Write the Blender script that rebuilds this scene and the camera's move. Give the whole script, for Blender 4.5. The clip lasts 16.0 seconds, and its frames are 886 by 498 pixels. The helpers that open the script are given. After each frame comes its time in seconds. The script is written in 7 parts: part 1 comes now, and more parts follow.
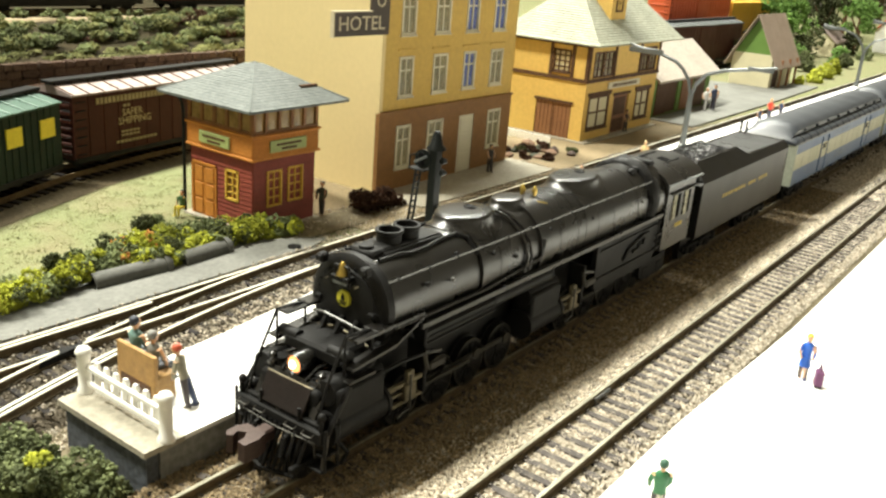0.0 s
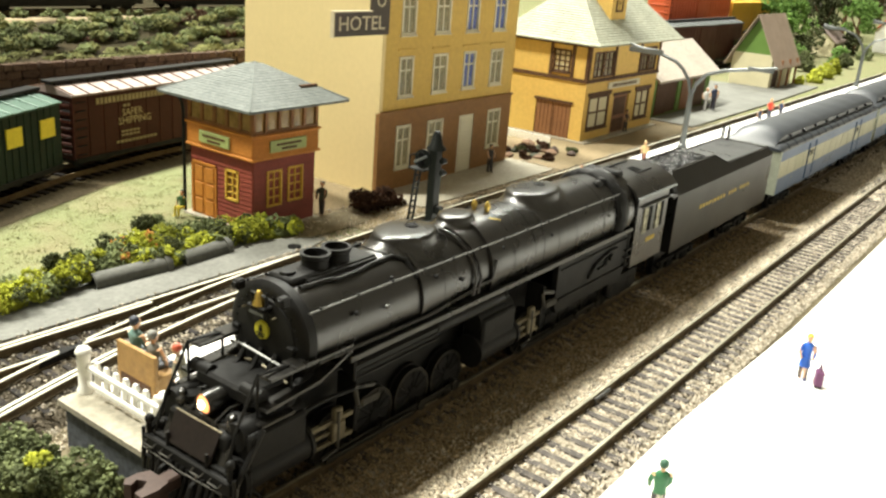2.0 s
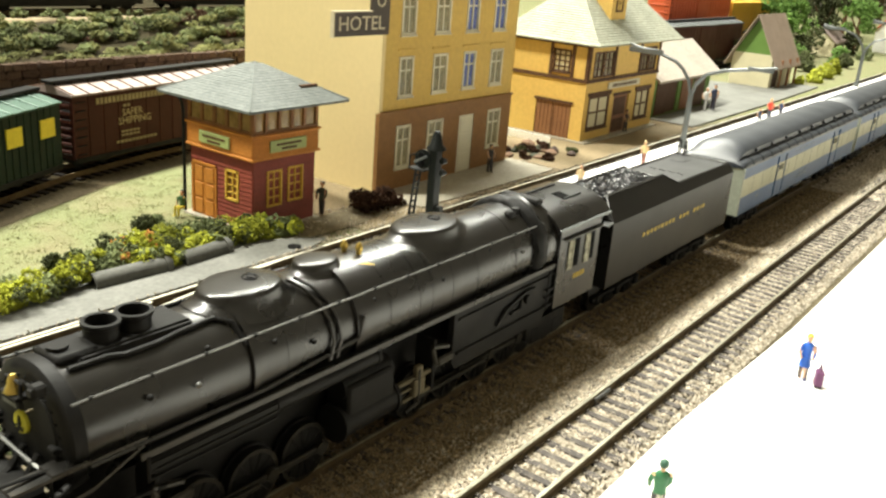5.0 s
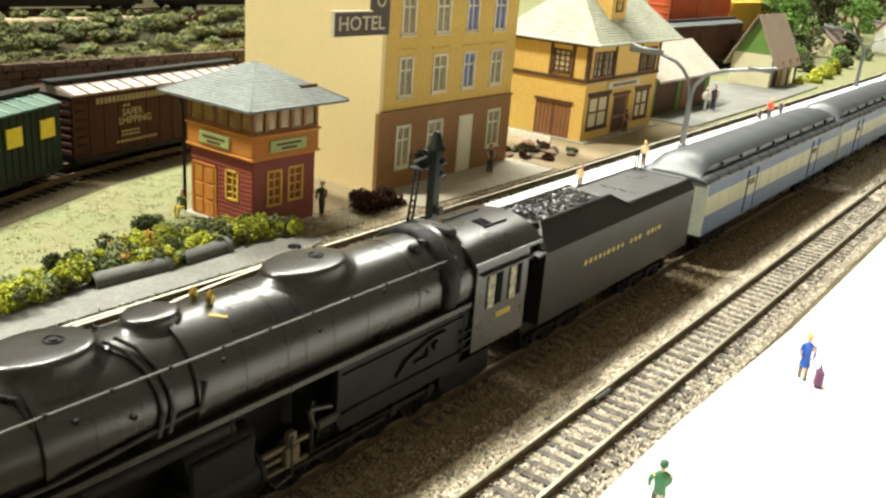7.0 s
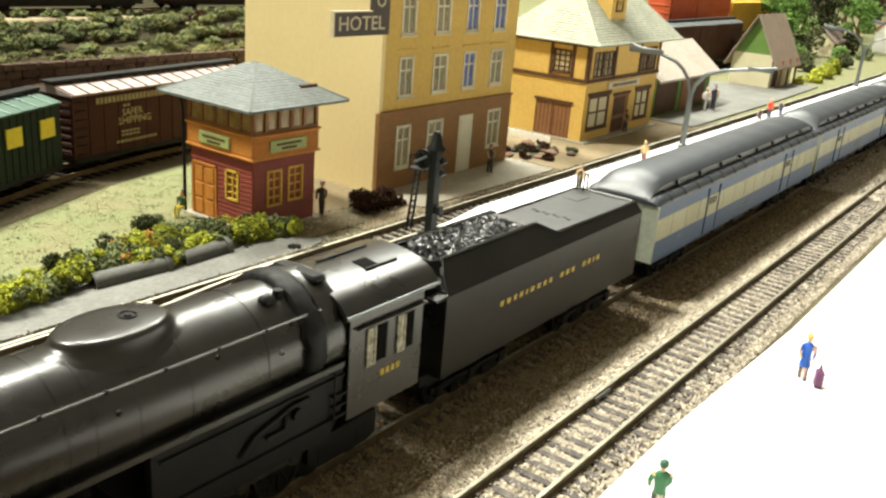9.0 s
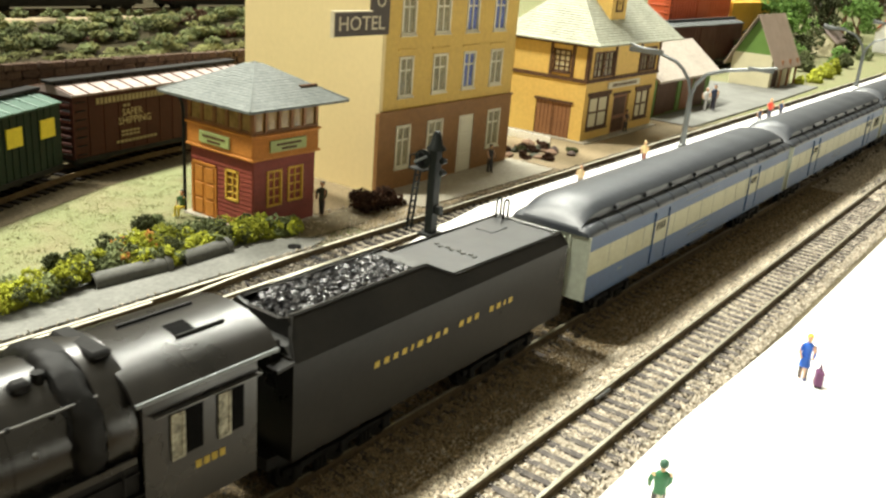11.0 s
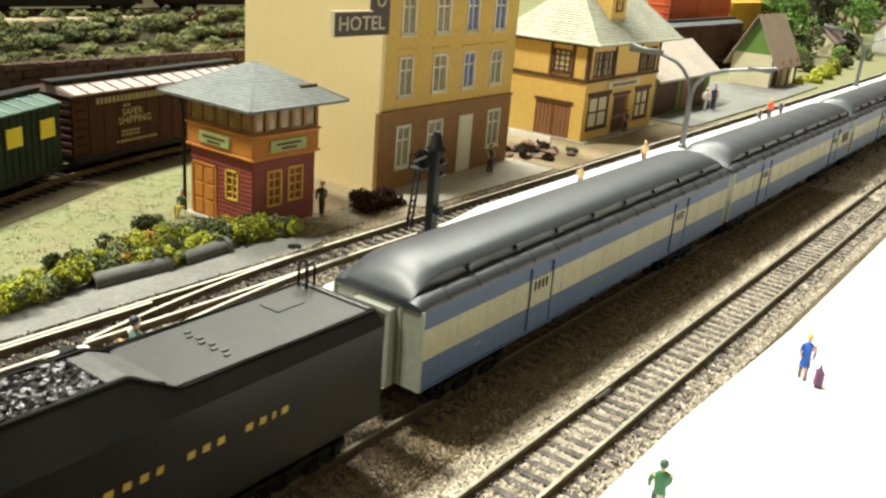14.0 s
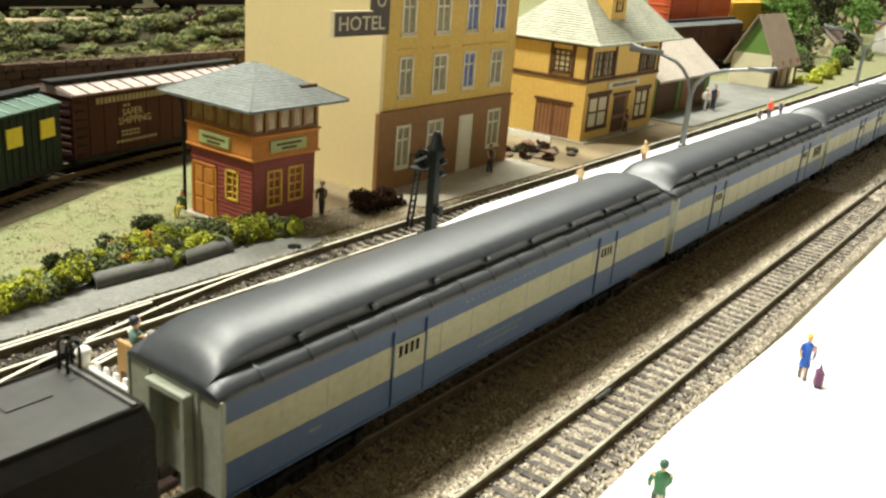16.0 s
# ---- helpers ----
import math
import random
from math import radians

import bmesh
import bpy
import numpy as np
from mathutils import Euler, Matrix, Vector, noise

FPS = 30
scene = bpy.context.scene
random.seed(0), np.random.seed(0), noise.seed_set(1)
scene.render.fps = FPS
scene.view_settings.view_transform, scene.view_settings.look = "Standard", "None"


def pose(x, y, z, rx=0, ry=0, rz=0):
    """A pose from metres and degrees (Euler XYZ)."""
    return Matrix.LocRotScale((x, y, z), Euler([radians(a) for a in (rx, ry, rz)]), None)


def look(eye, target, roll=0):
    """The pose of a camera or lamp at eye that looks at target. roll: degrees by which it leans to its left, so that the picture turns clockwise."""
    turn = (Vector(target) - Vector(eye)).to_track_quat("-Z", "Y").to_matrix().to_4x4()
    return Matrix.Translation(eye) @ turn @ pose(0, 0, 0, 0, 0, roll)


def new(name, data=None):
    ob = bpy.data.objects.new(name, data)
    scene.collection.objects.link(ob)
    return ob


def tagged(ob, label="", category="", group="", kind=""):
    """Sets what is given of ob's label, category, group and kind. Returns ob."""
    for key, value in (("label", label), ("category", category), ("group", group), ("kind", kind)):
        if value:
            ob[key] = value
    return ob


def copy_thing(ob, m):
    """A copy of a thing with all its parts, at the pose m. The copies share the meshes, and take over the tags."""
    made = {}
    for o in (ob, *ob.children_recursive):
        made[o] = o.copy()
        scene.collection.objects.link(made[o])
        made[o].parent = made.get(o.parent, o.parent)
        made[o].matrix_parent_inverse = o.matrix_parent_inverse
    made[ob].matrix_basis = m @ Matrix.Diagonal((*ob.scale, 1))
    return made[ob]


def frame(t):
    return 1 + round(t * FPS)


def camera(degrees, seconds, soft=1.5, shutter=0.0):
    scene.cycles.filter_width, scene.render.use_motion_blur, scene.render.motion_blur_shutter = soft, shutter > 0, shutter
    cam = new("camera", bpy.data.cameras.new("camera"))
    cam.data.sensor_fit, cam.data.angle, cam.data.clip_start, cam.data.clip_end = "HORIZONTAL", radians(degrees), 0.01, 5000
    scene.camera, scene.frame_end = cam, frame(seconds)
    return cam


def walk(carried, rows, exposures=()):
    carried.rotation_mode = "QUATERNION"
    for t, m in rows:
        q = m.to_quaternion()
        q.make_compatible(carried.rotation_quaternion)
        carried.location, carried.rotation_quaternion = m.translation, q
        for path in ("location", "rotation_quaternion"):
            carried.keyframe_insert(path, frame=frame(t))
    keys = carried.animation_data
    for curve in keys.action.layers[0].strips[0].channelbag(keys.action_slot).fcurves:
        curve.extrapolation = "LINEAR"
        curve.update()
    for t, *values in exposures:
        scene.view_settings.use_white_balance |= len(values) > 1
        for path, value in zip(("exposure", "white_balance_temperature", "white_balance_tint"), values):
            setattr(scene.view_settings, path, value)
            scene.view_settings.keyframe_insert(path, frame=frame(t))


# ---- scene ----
# A model railway at 1:87. All building numbers below are millimetres, turned into metres by part() and thing().
MM = 0.001
YAW, PITCH = radians(35.554), radians(19.262)
eye = Vector((0.0, -0.11004, 0.14043))
ahead = Vector((math.cos(YAW) * math.cos(PITCH), math.sin(YAW) * math.cos(PITCH), -math.sin(PITCH)))
cam = camera(53.39, 16.0, soft=2.45, shutter=0.5)
walk(cam, [(0, look(eye, eye + ahead, 4.628)), (16.0, look(eye, eye + ahead, 4.628))], exposures=[(0, -0.04), (4, 0.02), (9, -0.08), (12.5, -0.16), (16, -0.29)])

# ---- light: a room with lamps under its ceiling ----
world = bpy.data.worlds.new("room_air")
scene.world = world
world.use_nodes = True
world.node_tree.nodes["Background"].inputs[0].default_value = (1.0, 0.95, 0.86, 1)
world.node_tree.nodes["Background"].inputs[1].default_value = 0.25


def ceiling_lamp(x, y, z, tx, ty, w, h, watts, tint):
    data = bpy.data.lights.new("ceiling_lamp", "AREA")
    data.shape, data.size, data.size_y, data.energy, data.color = "RECTANGLE", w, h, watts, tint
    ob = new("ceiling_lamp", data)
    ob.matrix_world = look((x, y, z), (tx, ty, 0))
    return ob


ceiling_lamp(-0.6, 1.25, 2.7, 0.3, 0.05, 0.4, 0.3, 185, (0.975, 0.965, 0.835))
ceiling_lamp(0.95, 1.35, 2.7, 0.9, 0.15, 0.9, 0.3, 150, (0.975, 0.965, 0.85))
ceiling_lamp(2.7, 1.75, 2.7, 0.7, 0.1, 2.4, 0.2, 210, (0.965, 0.97, 0.85))


# ---- materials ----
def mat(name, col, rough=0.6, metal=0.0, var=0.18, grain=900.0, patch=60.0, bump=0.15, tint=None, piece=0.0, spec=0.5, emit=0.0):
    """Colour varied by a fine grain and by broad patches, with fine relief. Scales in waves a metre."""
    m = bpy.data.materials.new(name)
    m.use_nodes = True
    nt = m.node_tree
    b = nt.nodes["Principled BSDF"]
    N, L = nt.nodes.new, nt.links.new
    tc = N("ShaderNodeTexCoord")
    n1, n2 = N("ShaderNodeTexNoise"), N("ShaderNodeTexNoise")
    n1.inputs["Scale"].default_value, n1.inputs["Detail"].default_value = grain, 4
    n2.inputs["Scale"].default_value, n2.inputs["Detail"].default_value = patch, 5
    L(tc.outputs["Object"], n1.inputs["Vector"]), L(tc.outputs["Object"], n2.inputs["Vector"])
    t = tint or tuple(c * 0.55 for c in col)
    mix = N("ShaderNodeMix")
    mix.data_type = "RGBA"
    mix.inputs["A"].default_value, mix.inputs["B"].default_value = (*col, 1), (*t, 1)
    ramp = N("ShaderNodeMapRange")
    ramp.inputs["From Min"].default_value, ramp.inputs["From Max"].default_value = 0.38, 0.72
    ramp.inputs["To Max"].default_value = min(1.0, var * 2.2)
    L(n2.outputs["Fac"], ramp.inputs["Value"]), L(ramp.outputs["Result"], mix.inputs["Factor"])
    val = N("ShaderNodeMapRange")
    val.inputs["From Min"].default_value, val.inputs["From Max"].default_value = 0.25, 0.75
    val.inputs["To Min"].default_value, val.inputs["To Max"].default_value = 1 - var, 1 + var
    L(n1.outputs["Fac"], val.inputs["Value"])
    hsv = N("ShaderNodeHueSaturation")
    L(mix.outputs["Result"], hsv.inputs["Color"])
    if piece:
        info = N("ShaderNodeObjectInfo")
        geo = N("ShaderNodeNewGeometry")
        add = N("ShaderNodeMath")
        add.operation = "ADD"
        L(info.outputs["Random"], add.inputs[0]), L(geo.outputs["Random Per Island"], add.inputs[1])
        pr = N("ShaderNodeMapRange")
        pr.inputs["From Max"].default_value = 2
        pr.inputs["To Min"].default_value, pr.inputs["To Max"].default_value = 1 - piece, 1 + piece
        L(add.outputs["Value"], pr.inputs["Value"])
        mul = N("ShaderNodeMath")
        mul.operation = "MULTIPLY"
        L(val.outputs["Result"], mul.inputs[0]), L(pr.outputs["Result"], mul.inputs[1])
        L(mul.outputs["Value"], hsv.inputs["Value"])
    else:
        L(val.outputs["Result"], hsv.inputs["Value"])
    L(hsv.outputs["Color"], b.inputs["Base Color"])
    rr = N("ShaderNodeMapRange")
    rr.inputs["To Min"].default_value, rr.inputs["To Max"].default_value = max(0.03, rough - 0.12), min(1, rough + 0.12)
    L(n2.outputs["Fac"], rr.inputs["Value"]), L(rr.outputs["Result"], b.inputs["Roughness"])
    b.inputs["Metallic"].default_value = metal
    b.inputs["Specular IOR Level"].default_value = spec
    if bump:
        bp = N("ShaderNodeBump")
        bp.inputs["Strength"].default_value, bp.inputs["Distance"].default_value = bump, 0.0006
        L(n1.outputs["Fac"], bp.inputs["Height"]), L(bp.outputs["Normal"], b.inputs["Normal"])
    if emit:
        b.inputs["Emission Color"].default_value = (*col, 1)
        b.inputs["Emission Strength"].default_value = emit
    return m


M = dict(
    ballast=mat("grey_ballast", (0.4, 0.36, 0.29), 0.9, var=0.45, grain=700, patch=120, bump=1.0, tint=(0.2, 0.16, 0.11), spec=0.2),
    stone=mat("ballast_stone", (0.5, 0.45, 0.365), 0.85, var=0.3, grain=1500, patch=500, bump=0.4, tint=(0.26, 0.2, 0.14), piece=0.75),
    # Browner, darker stone: the train's shadow on the ballast is put in the colour.
    shadestone=mat("shaded_brown_ballast_stone", (0.33, 0.255, 0.155), 0.9, var=0.35, grain=1500, patch=300, bump=0.5, tint=(0.15, 0.11, 0.065), piece=0.75, spec=0.2),
    earth=mat("sandy_earth", (0.2, 0.17, 0.11), 0.95, var=0.35, grain=500, patch=40, bump=0.9, tint=(0.12, 0.095, 0.06), spec=0.2),
    darkbed=mat("dark_oily_ballast", (0.13, 0.11, 0.08), 0.9, var=0.45, grain=700, patch=120, bump=1.0, tint=(0.05, 0.04, 0.03), spec=0.12),
    # Brown earth darkened in its colour for the shade before the freight cars.
    shadeearth=mat("shaded_brown_earth", (0.06, 0.047, 0.027), 0.95, var=0.4, grain=500, patch=50, bump=0.9, tint=(0.1, 0.08, 0.047), spec=0.1),
    amber=mat("amber_brown_timber", (0.24, 0.105, 0.03), 0.6, var=0.2, grain=500, patch=60, bump=0.15),
    amberglass=mat("amber_window_film", (0.32, 0.21, 0.08), 0.2, var=0.3, grain=200, patch=80, bump=0.0),
    # Brown turf, darkened further in colour for the weaker light at the back.
    hill=mat("dimmed_brown_turf", (0.032, 0.028, 0.013), 0.95, var=0.45, grain=500, patch=35, bump=1.0, tint=(0.045, 0.035, 0.02), spec=0.08),
    grass=mat("flocked_grass", (0.185, 0.2, 0.098), 0.95, var=0.3, grain=1200, patch=45, bump=1.0, tint=(0.22, 0.18, 0.11), spec=0.15),
    tuft=mat("flock_fibre", (0.235, 0.25, 0.105), 0.95, var=0.3, grain=1200, patch=30, bump=0.6, tint=(0.2, 0.15, 0.08), piece=0.5, spec=0.15),
    tie=mat("tie_plastic", (0.062, 0.053, 0.047), 0.7, var=0.35, grain=600, patch=200, bump=0.5, tint=(0.12, 0.105, 0.09), piece=0.35, spec=0.25),
    darktie=mat("dark_tie_plastic", (0.022, 0.018, 0.016), 0.7, var=0.35, grain=600, patch=200, bump=0.5, piece=0.35, spec=0.15),
    # Pale and only part metal, so the bright reflections sit in the base colour.
    rail=mat("nickel_silver_rail", (0.76, 0.74, 0.62), 0.33, 0.35, var=0.2, grain=300, patch=40, bump=0.05, tint=(0.62, 0.56, 0.44)),
    dullrail=mat("dull_tan_rail", (0.23, 0.215, 0.155), 0.45, 0.35, var=0.25, grain=300, patch=40, bump=0.05, tint=(0.16, 0.14, 0.09)),
    railside=mat("weathered_rail_side", (0.16, 0.12, 0.07), 0.6, 0.5, var=0.3, grain=400, patch=60, bump=0.2),
    white=mat("white_painted_board", (0.86, 0.85, 0.82), 0.5, var=0.05, grain=200, patch=12, bump=0.1, tint=(0.7, 0.68, 0.62)),
    endwall=mat("dark_blue_grey_block", (0.09, 0.1, 0.115), 0.9, var=0.4, grain=500, patch=90, bump=0.6),
    platside=mat("grey_platform_side", (0.24, 0.24, 0.225), 0.85, var=0.3, grain=500, patch=70, bump=0.4),
    concrete=mat("concrete", (0.36, 0.33, 0.26), 0.85, var=0.2, grain=600, patch=60, bump=0.3),
    greystrip=mat("grey_roadway_strip", (0.165, 0.165, 0.148), 0.85, var=0.22, grain=500, patch=50, bump=0.3),
    black=mat("satin_black_paint", (0.0085, 0.008, 0.0072), 0.29, 0.0, var=0.25, grain=350, patch=50, bump=0.1, tint=(0.014, 0.0115, 0.0085), spec=0.65),
    flatblack=mat("matt_black_paint", (0.0075, 0.0072, 0.0068), 0.55, spec=0.2, var=0.3, grain=600, patch=80, bump=0.1),
    tenderblack=mat("tender_black_paint", (0.0075, 0.007, 0.0061), 0.32, var=0.2, grain=500, patch=40, bump=0.03, tint=(0.014, 0.012, 0.009), spec=0.17),
    steel=mat("worn_rod_steel", (0.15, 0.125, 0.075), 0.5, 0.4, var=0.3, grain=500, patch=90, bump=0.1),
    darksteel=mat("oily_dark_rod_steel", (0.03, 0.027, 0.021), 0.45, 0.5, var=0.3, grain=500, patch=90, bump=0.1),
    frontbrown=mat("brownish_black_plate", (0.012, 0.0085, 0.0075), 0.5, var=0.3, bump=0.1, spec=0.2),
    brass=mat("brass", (0.62, 0.45, 0.12), 0.3, 1.0, var=0.15, bump=0.05),
    coal=mat("coal", (0.02, 0.02, 0.022), 0.28, var=0.4, grain=900, patch=300, bump=0.6, piece=0.5, spec=0.55),
    blue=mat("blue_car_paint", (0.02, 0.058, 0.14), 0.45, var=0.12, grain=400, patch=40, bump=0.03, tint=(0.065, 0.105, 0.19)),
    cream=mat("greyish_cream_car_paint", (0.34, 0.325, 0.205), 0.5, var=0.12, grain=400, patch=40, bump=0.03),
    faint=mat("faint_pale_writing", (0.12, 0.15, 0.17), 0.5, var=0.2, bump=0),
    carend=mat("pale_grey_green_car_end", (0.3, 0.32, 0.255), 0.55, var=0.14, grain=400, patch=60, bump=0.05),
    carroof=mat("dark_grey_car_roof", (0.036, 0.041, 0.049), 0.42, spec=0.5, var=0.16, grain=500, patch=40, bump=0.05),
    headlight=mat("glowing_headlight", (1.0, 0.42, 0.15), 0.4, var=0.02, bump=0, emit=1.8),
    bulb=mat("glowing_bulb", (1.0, 0.75, 0.45), 0.4, var=0.02, bump=0, emit=12.0),
    blind=mat("mottled_window_screen", (0.42, 0.4, 0.3), 0.6, var=0.5, grain=900, patch=400, bump=0.2, tint=(0.12, 0.12, 0.09)),
    gold=mat("yellow_lettering", (0.5, 0.36, 0.04), 0.5, var=0.1, bump=0),
    hotelcream=mat("cream_plaster_wall", (0.74, 0.60, 0.31), 0.7, var=0.03, grain=300, patch=18, bump=0.08),
    ochre=mat("ochre_plaster_wall", (0.58, 0.38, 0.085), 0.7, var=0.1, grain=300, patch=22, bump=0.1),
    brownwall=mat("brown_plaster_wall", (0.24, 0.115, 0.032), 0.7, var=0.12, grain=300, patch=22, bump=0.1),
    winwhite=mat("white_window_plastic", (0.64, 0.59, 0.43), 0.5, var=0.08, bump=0.03),
    pane=mat("dull_window_glass", (0.29, 0.25, 0.15), 0.12, var=0.3, grain=200, patch=80, bump=0.0),
    paneblue=mat("blue_window_film", (0.12, 0.15, 0.38), 0.25, var=0.2, bump=0.0),
    signdark=mat("dark_sign_board", (0.055, 0.04, 0.03), 0.55, var=0.15, bump=0.05),
    signlet=mat("sign_letters", (0.6, 0.52, 0.36), 0.6, var=0.1, bump=0),
    slate=mat("slate_roof", (0.125, 0.138, 0.13), 0.75, var=0.2, grain=500, patch=60, bump=0.3, tint=(0.09, 0.10, 0.098), piece=0.25),
    redwood=mat("red_brown_boarding", (0.24, 0.048, 0.03), 0.6, var=0.15, grain=600, patch=60, bump=0.15, piece=0.1),
    orange=mat("orange_boarding", (0.52, 0.2, 0.028), 0.6, var=0.15, grain=600, patch=60, bump=0.15, piece=0.1),
    yellowframe=mat("yellow_window_frame", (0.66, 0.42, 0.06), 0.55, var=0.1, bump=0.03),
    stationwall=mat("yellow_station_plaster", (0.66, 0.43, 0.11), 0.7, var=0.1, grain=300, patch=25, bump=0.1),
    # Also colours the added dark fill inside hotel and station.
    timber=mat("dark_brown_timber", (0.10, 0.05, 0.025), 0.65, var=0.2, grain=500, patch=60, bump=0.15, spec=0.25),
    stationroof=mat("pale_green_shingle_roof", (0.41, 0.42, 0.33), 0.75, var=0.18, grain=500, patch=50, bump=0.25, piece=0.18),
    redoor=mat("red_brown_door", (0.25, 0.11, 0.045), 0.6, var=0.15, bump=0.1),
    green=mat("green_paint", (0.13, 0.24, 0.045), 0.6, var=0.15, bump=0.1),
    paletan=mat("pale_tan_wall", (0.66, 0.6, 0.4), 0.7, var=0.1, bump=0.1),
    brownroof=mat("brown_felt_roof", (0.34, 0.26, 0.2), 0.8, var=0.15, bump=0.2),
    boxbrown=mat("oxide_brown_boxcar", (0.05, 0.0135, 0.008), 0.6, var=0.15, grain=400, patch=50, bump=0.08, spec=0.2),
    boxgreen=mat("dark_green_boxcar", (0.003, 0.0155, 0.0085), 0.55, var=0.2, bump=0.08, spec=0.22),
    hutroof=mat("pale_pinkish_hut_roof", (0.48, 0.42, 0.36), 0.75, var=0.15, grain=300, patch=30, bump=0.2),
    boxroof=mat("dusty_pink_grey_roof", (0.31, 0.245, 0.225), 0.6, var=0.15, grain=300, patch=40, bump=0.1),
    greenroof=mat("dull_green_roof", (0.022, 0.075, 0.045), 0.6, var=0.2, bump=0.1),
    palerib=mat("pale_green_roof_rib", (0.2, 0.3, 0.25), 0.6, var=0.25, bump=0.1),
    orangecar=mat("orange_red_car", (0.55, 0.095, 0.025), 0.55, var=0.12, bump=0.05),
    yellowcar=mat("yellow_car", (0.6, 0.32, 0.02), 0.55, var=0.12, bump=0.05),
    stonewall=mat("dark_stone_wall", (0.12, 0.08, 0.06), 0.9, var=0.35, grain=400, patch=100, bump=0.6, piece=0.5, spec=0.15),
    leafy=mat("yellow_green_foliage", (0.36, 0.38, 0.04), 0.9, var=0.4, grain=900, patch=150, bump=0.8, tint=(0.12, 0.14, 0.03), piece=0.45, spec=0.15),
    leafd=mat("dark_green_foliage", (0.075, 0.085, 0.035), 0.9, var=0.4, grain=900, patch=150, bump=0.8, tint=(0.03, 0.035, 0.02), piece=0.5, spec=0.1),
    leafg=mat("grey_green_foliage", (0.19, 0.22, 0.1), 0.9, var=0.4, grain=900, patch=150, bump=0.8, tint=(0.07, 0.085, 0.05), piece=0.5, spec=0.12),
    # Pale moss colour; on shrubs it paints the light on their tops.
    leafpale=mat("pale_moss_lit_top_foliage", (0.25, 0.26, 0.115), 0.95, var=0.4, grain=900, patch=120, bump=0.8, tint=(0.11, 0.115, 0.05), piece=0.45, spec=0.12),
    sand=mat("tan_sandy_ground", (0.28, 0.215, 0.125), 0.95, var=0.3, grain=700, patch=35, bump=0.8, tint=(0.19, 0.155, 0.085)),
    leafo=mat("orange_foliage", (0.45, 0.19, 0.04), 0.9, var=0.3, bump=0.6, piece=0.3),
    leafb=mat("brown_purple_foliage", (0.075, 0.04, 0.026), 0.9, var=0.4, grain=900, patch=150, bump=0.8, piece=0.5, spec=0.1),
    leafbright=mat("bright_green_foliage", (0.14, 0.26, 0.05), 0.9, var=0.4, grain=700, patch=100, bump=0.8, piece=0.4),
    mast=mat("dark_green_grey_metal", (0.006, 0.0075, 0.0065), 0.5, 0.0, var=0.2, bump=0.05, spec=0.18),
    dusty=mat("dusty_sheet", (0.075, 0.075, 0.07), 0.6, var=0.25, grain=500, patch=60, bump=0.1),
    # Lighter than the tender's black: the top's reflected sheen sits in the colour.
    tanktop=mat("sheen_tank_top", (0.021, 0.021, 0.02), 0.42, var=0.3, grain=400, patch=50, bump=0.05, spec=0.6),
    palegrey=mat("pale_grey_edge", (0.13, 0.13, 0.125), 0.4, 0.5, var=0.2, bump=0.03),
    lampgrey=mat("grey_lamp_metal", (0.13, 0.14, 0.14), 0.45, 0.5, var=0.12, bump=0.03),
    fence=mat("white_plastic_fence", (0.84, 0.83, 0.78), 0.45, var=0.06, bump=0.03),
    bench=mat("tan_wooden_bench", (0.38, 0.22, 0.07), 0.6, var=0.2, grain=500, patch=70, bump=0.12),
    pipe=mat("grey_concrete_pipe", (0.1, 0.1, 0.088), 0.8, var=0.2, grain=500, patch=70, bump=0.2),
    # Black for windows and openings; the darkness within is put in the colour.
    tunnel=mat("dark_inside", (0.006, 0.006, 0.006), 0.9, var=0.2, bump=0.2, spec=0.05),
    roomceiling=mat("greyish_ceiling", (0.42, 0.4, 0.35), 0.8, var=0.06, grain=30, patch=2, bump=0.05),
    roomwall=mat("brown_room_wall", (0.2, 0.18, 0.145), 0.8, var=0.06, grain=30, patch=2, bump=0.05),
    wood=mat("brown_base_board", (0.2, 0.13, 0.07), 0.6, var=0.2, grain=60, patch=6, bump=0.1),
    couplerbrown=mat("rust_brown_coupler", (0.05, 0.029, 0.023), 0.5, 0.4, var=0.25, bump=0.2),
)


def paint(col, rough=0.55):
    """A plain figure or detail paint of that colour, made once."""
    key = "paint_%d_%d_%d" % tuple(int(c * 99) for c in col)
    if key not in M:
        M[key] = mat(key, col, rough, var=0.12, bump=0.03)
    return M[key]


# ---- building helpers ----
def link(name, bm, material, parent, label, smooth):
    bmesh.ops.transform(bm, matrix=Matrix.Scale(MM, 4), verts=bm.verts)
    bmesh.ops.recalc_face_normals(bm, faces=bm.faces)
    me = bpy.data.meshes.new(name)
    for f in bm.faces:
        f.smooth = smooth
    bm.to_mesh(me)
    bm.free()
    if smooth:
        me.set_sharp_from_angle(angle=radians(40))
    me.materials.append(material)
    ob = new(name, me)
    if parent:
        ob.parent = parent
    if label:
        ob["label"] = label
    return ob


def part(name, bm, material, parent, label="", smooth=False):
    """One mesh object under a thing or a part, from a bmesh in millimetres in its thing's space."""
    return link(name, bm, material, parent, label, smooth)


def thing(name, x, y, z, label, category, group="", turn=0.0):
    ob = new(name)
    ob.empty_display_size = 0.005
    ob.matrix_basis = pose(x * MM, y * MM, z * MM, 0, 0, turn)
    return tagged(ob, label, category, group)


def whole(name, bm, material, label, category="", group="", kind="", smooth=False, at=(0, 0, 0), turn=0.0):
    """A thing of one mesh."""
    ob = link(name, bm, material, None, "", smooth)
    ob.matrix_basis = pose(at[0] * MM, at[1] * MM, at[2] * MM, 0, 0, turn)
    return tagged(ob, label, category, group, kind)


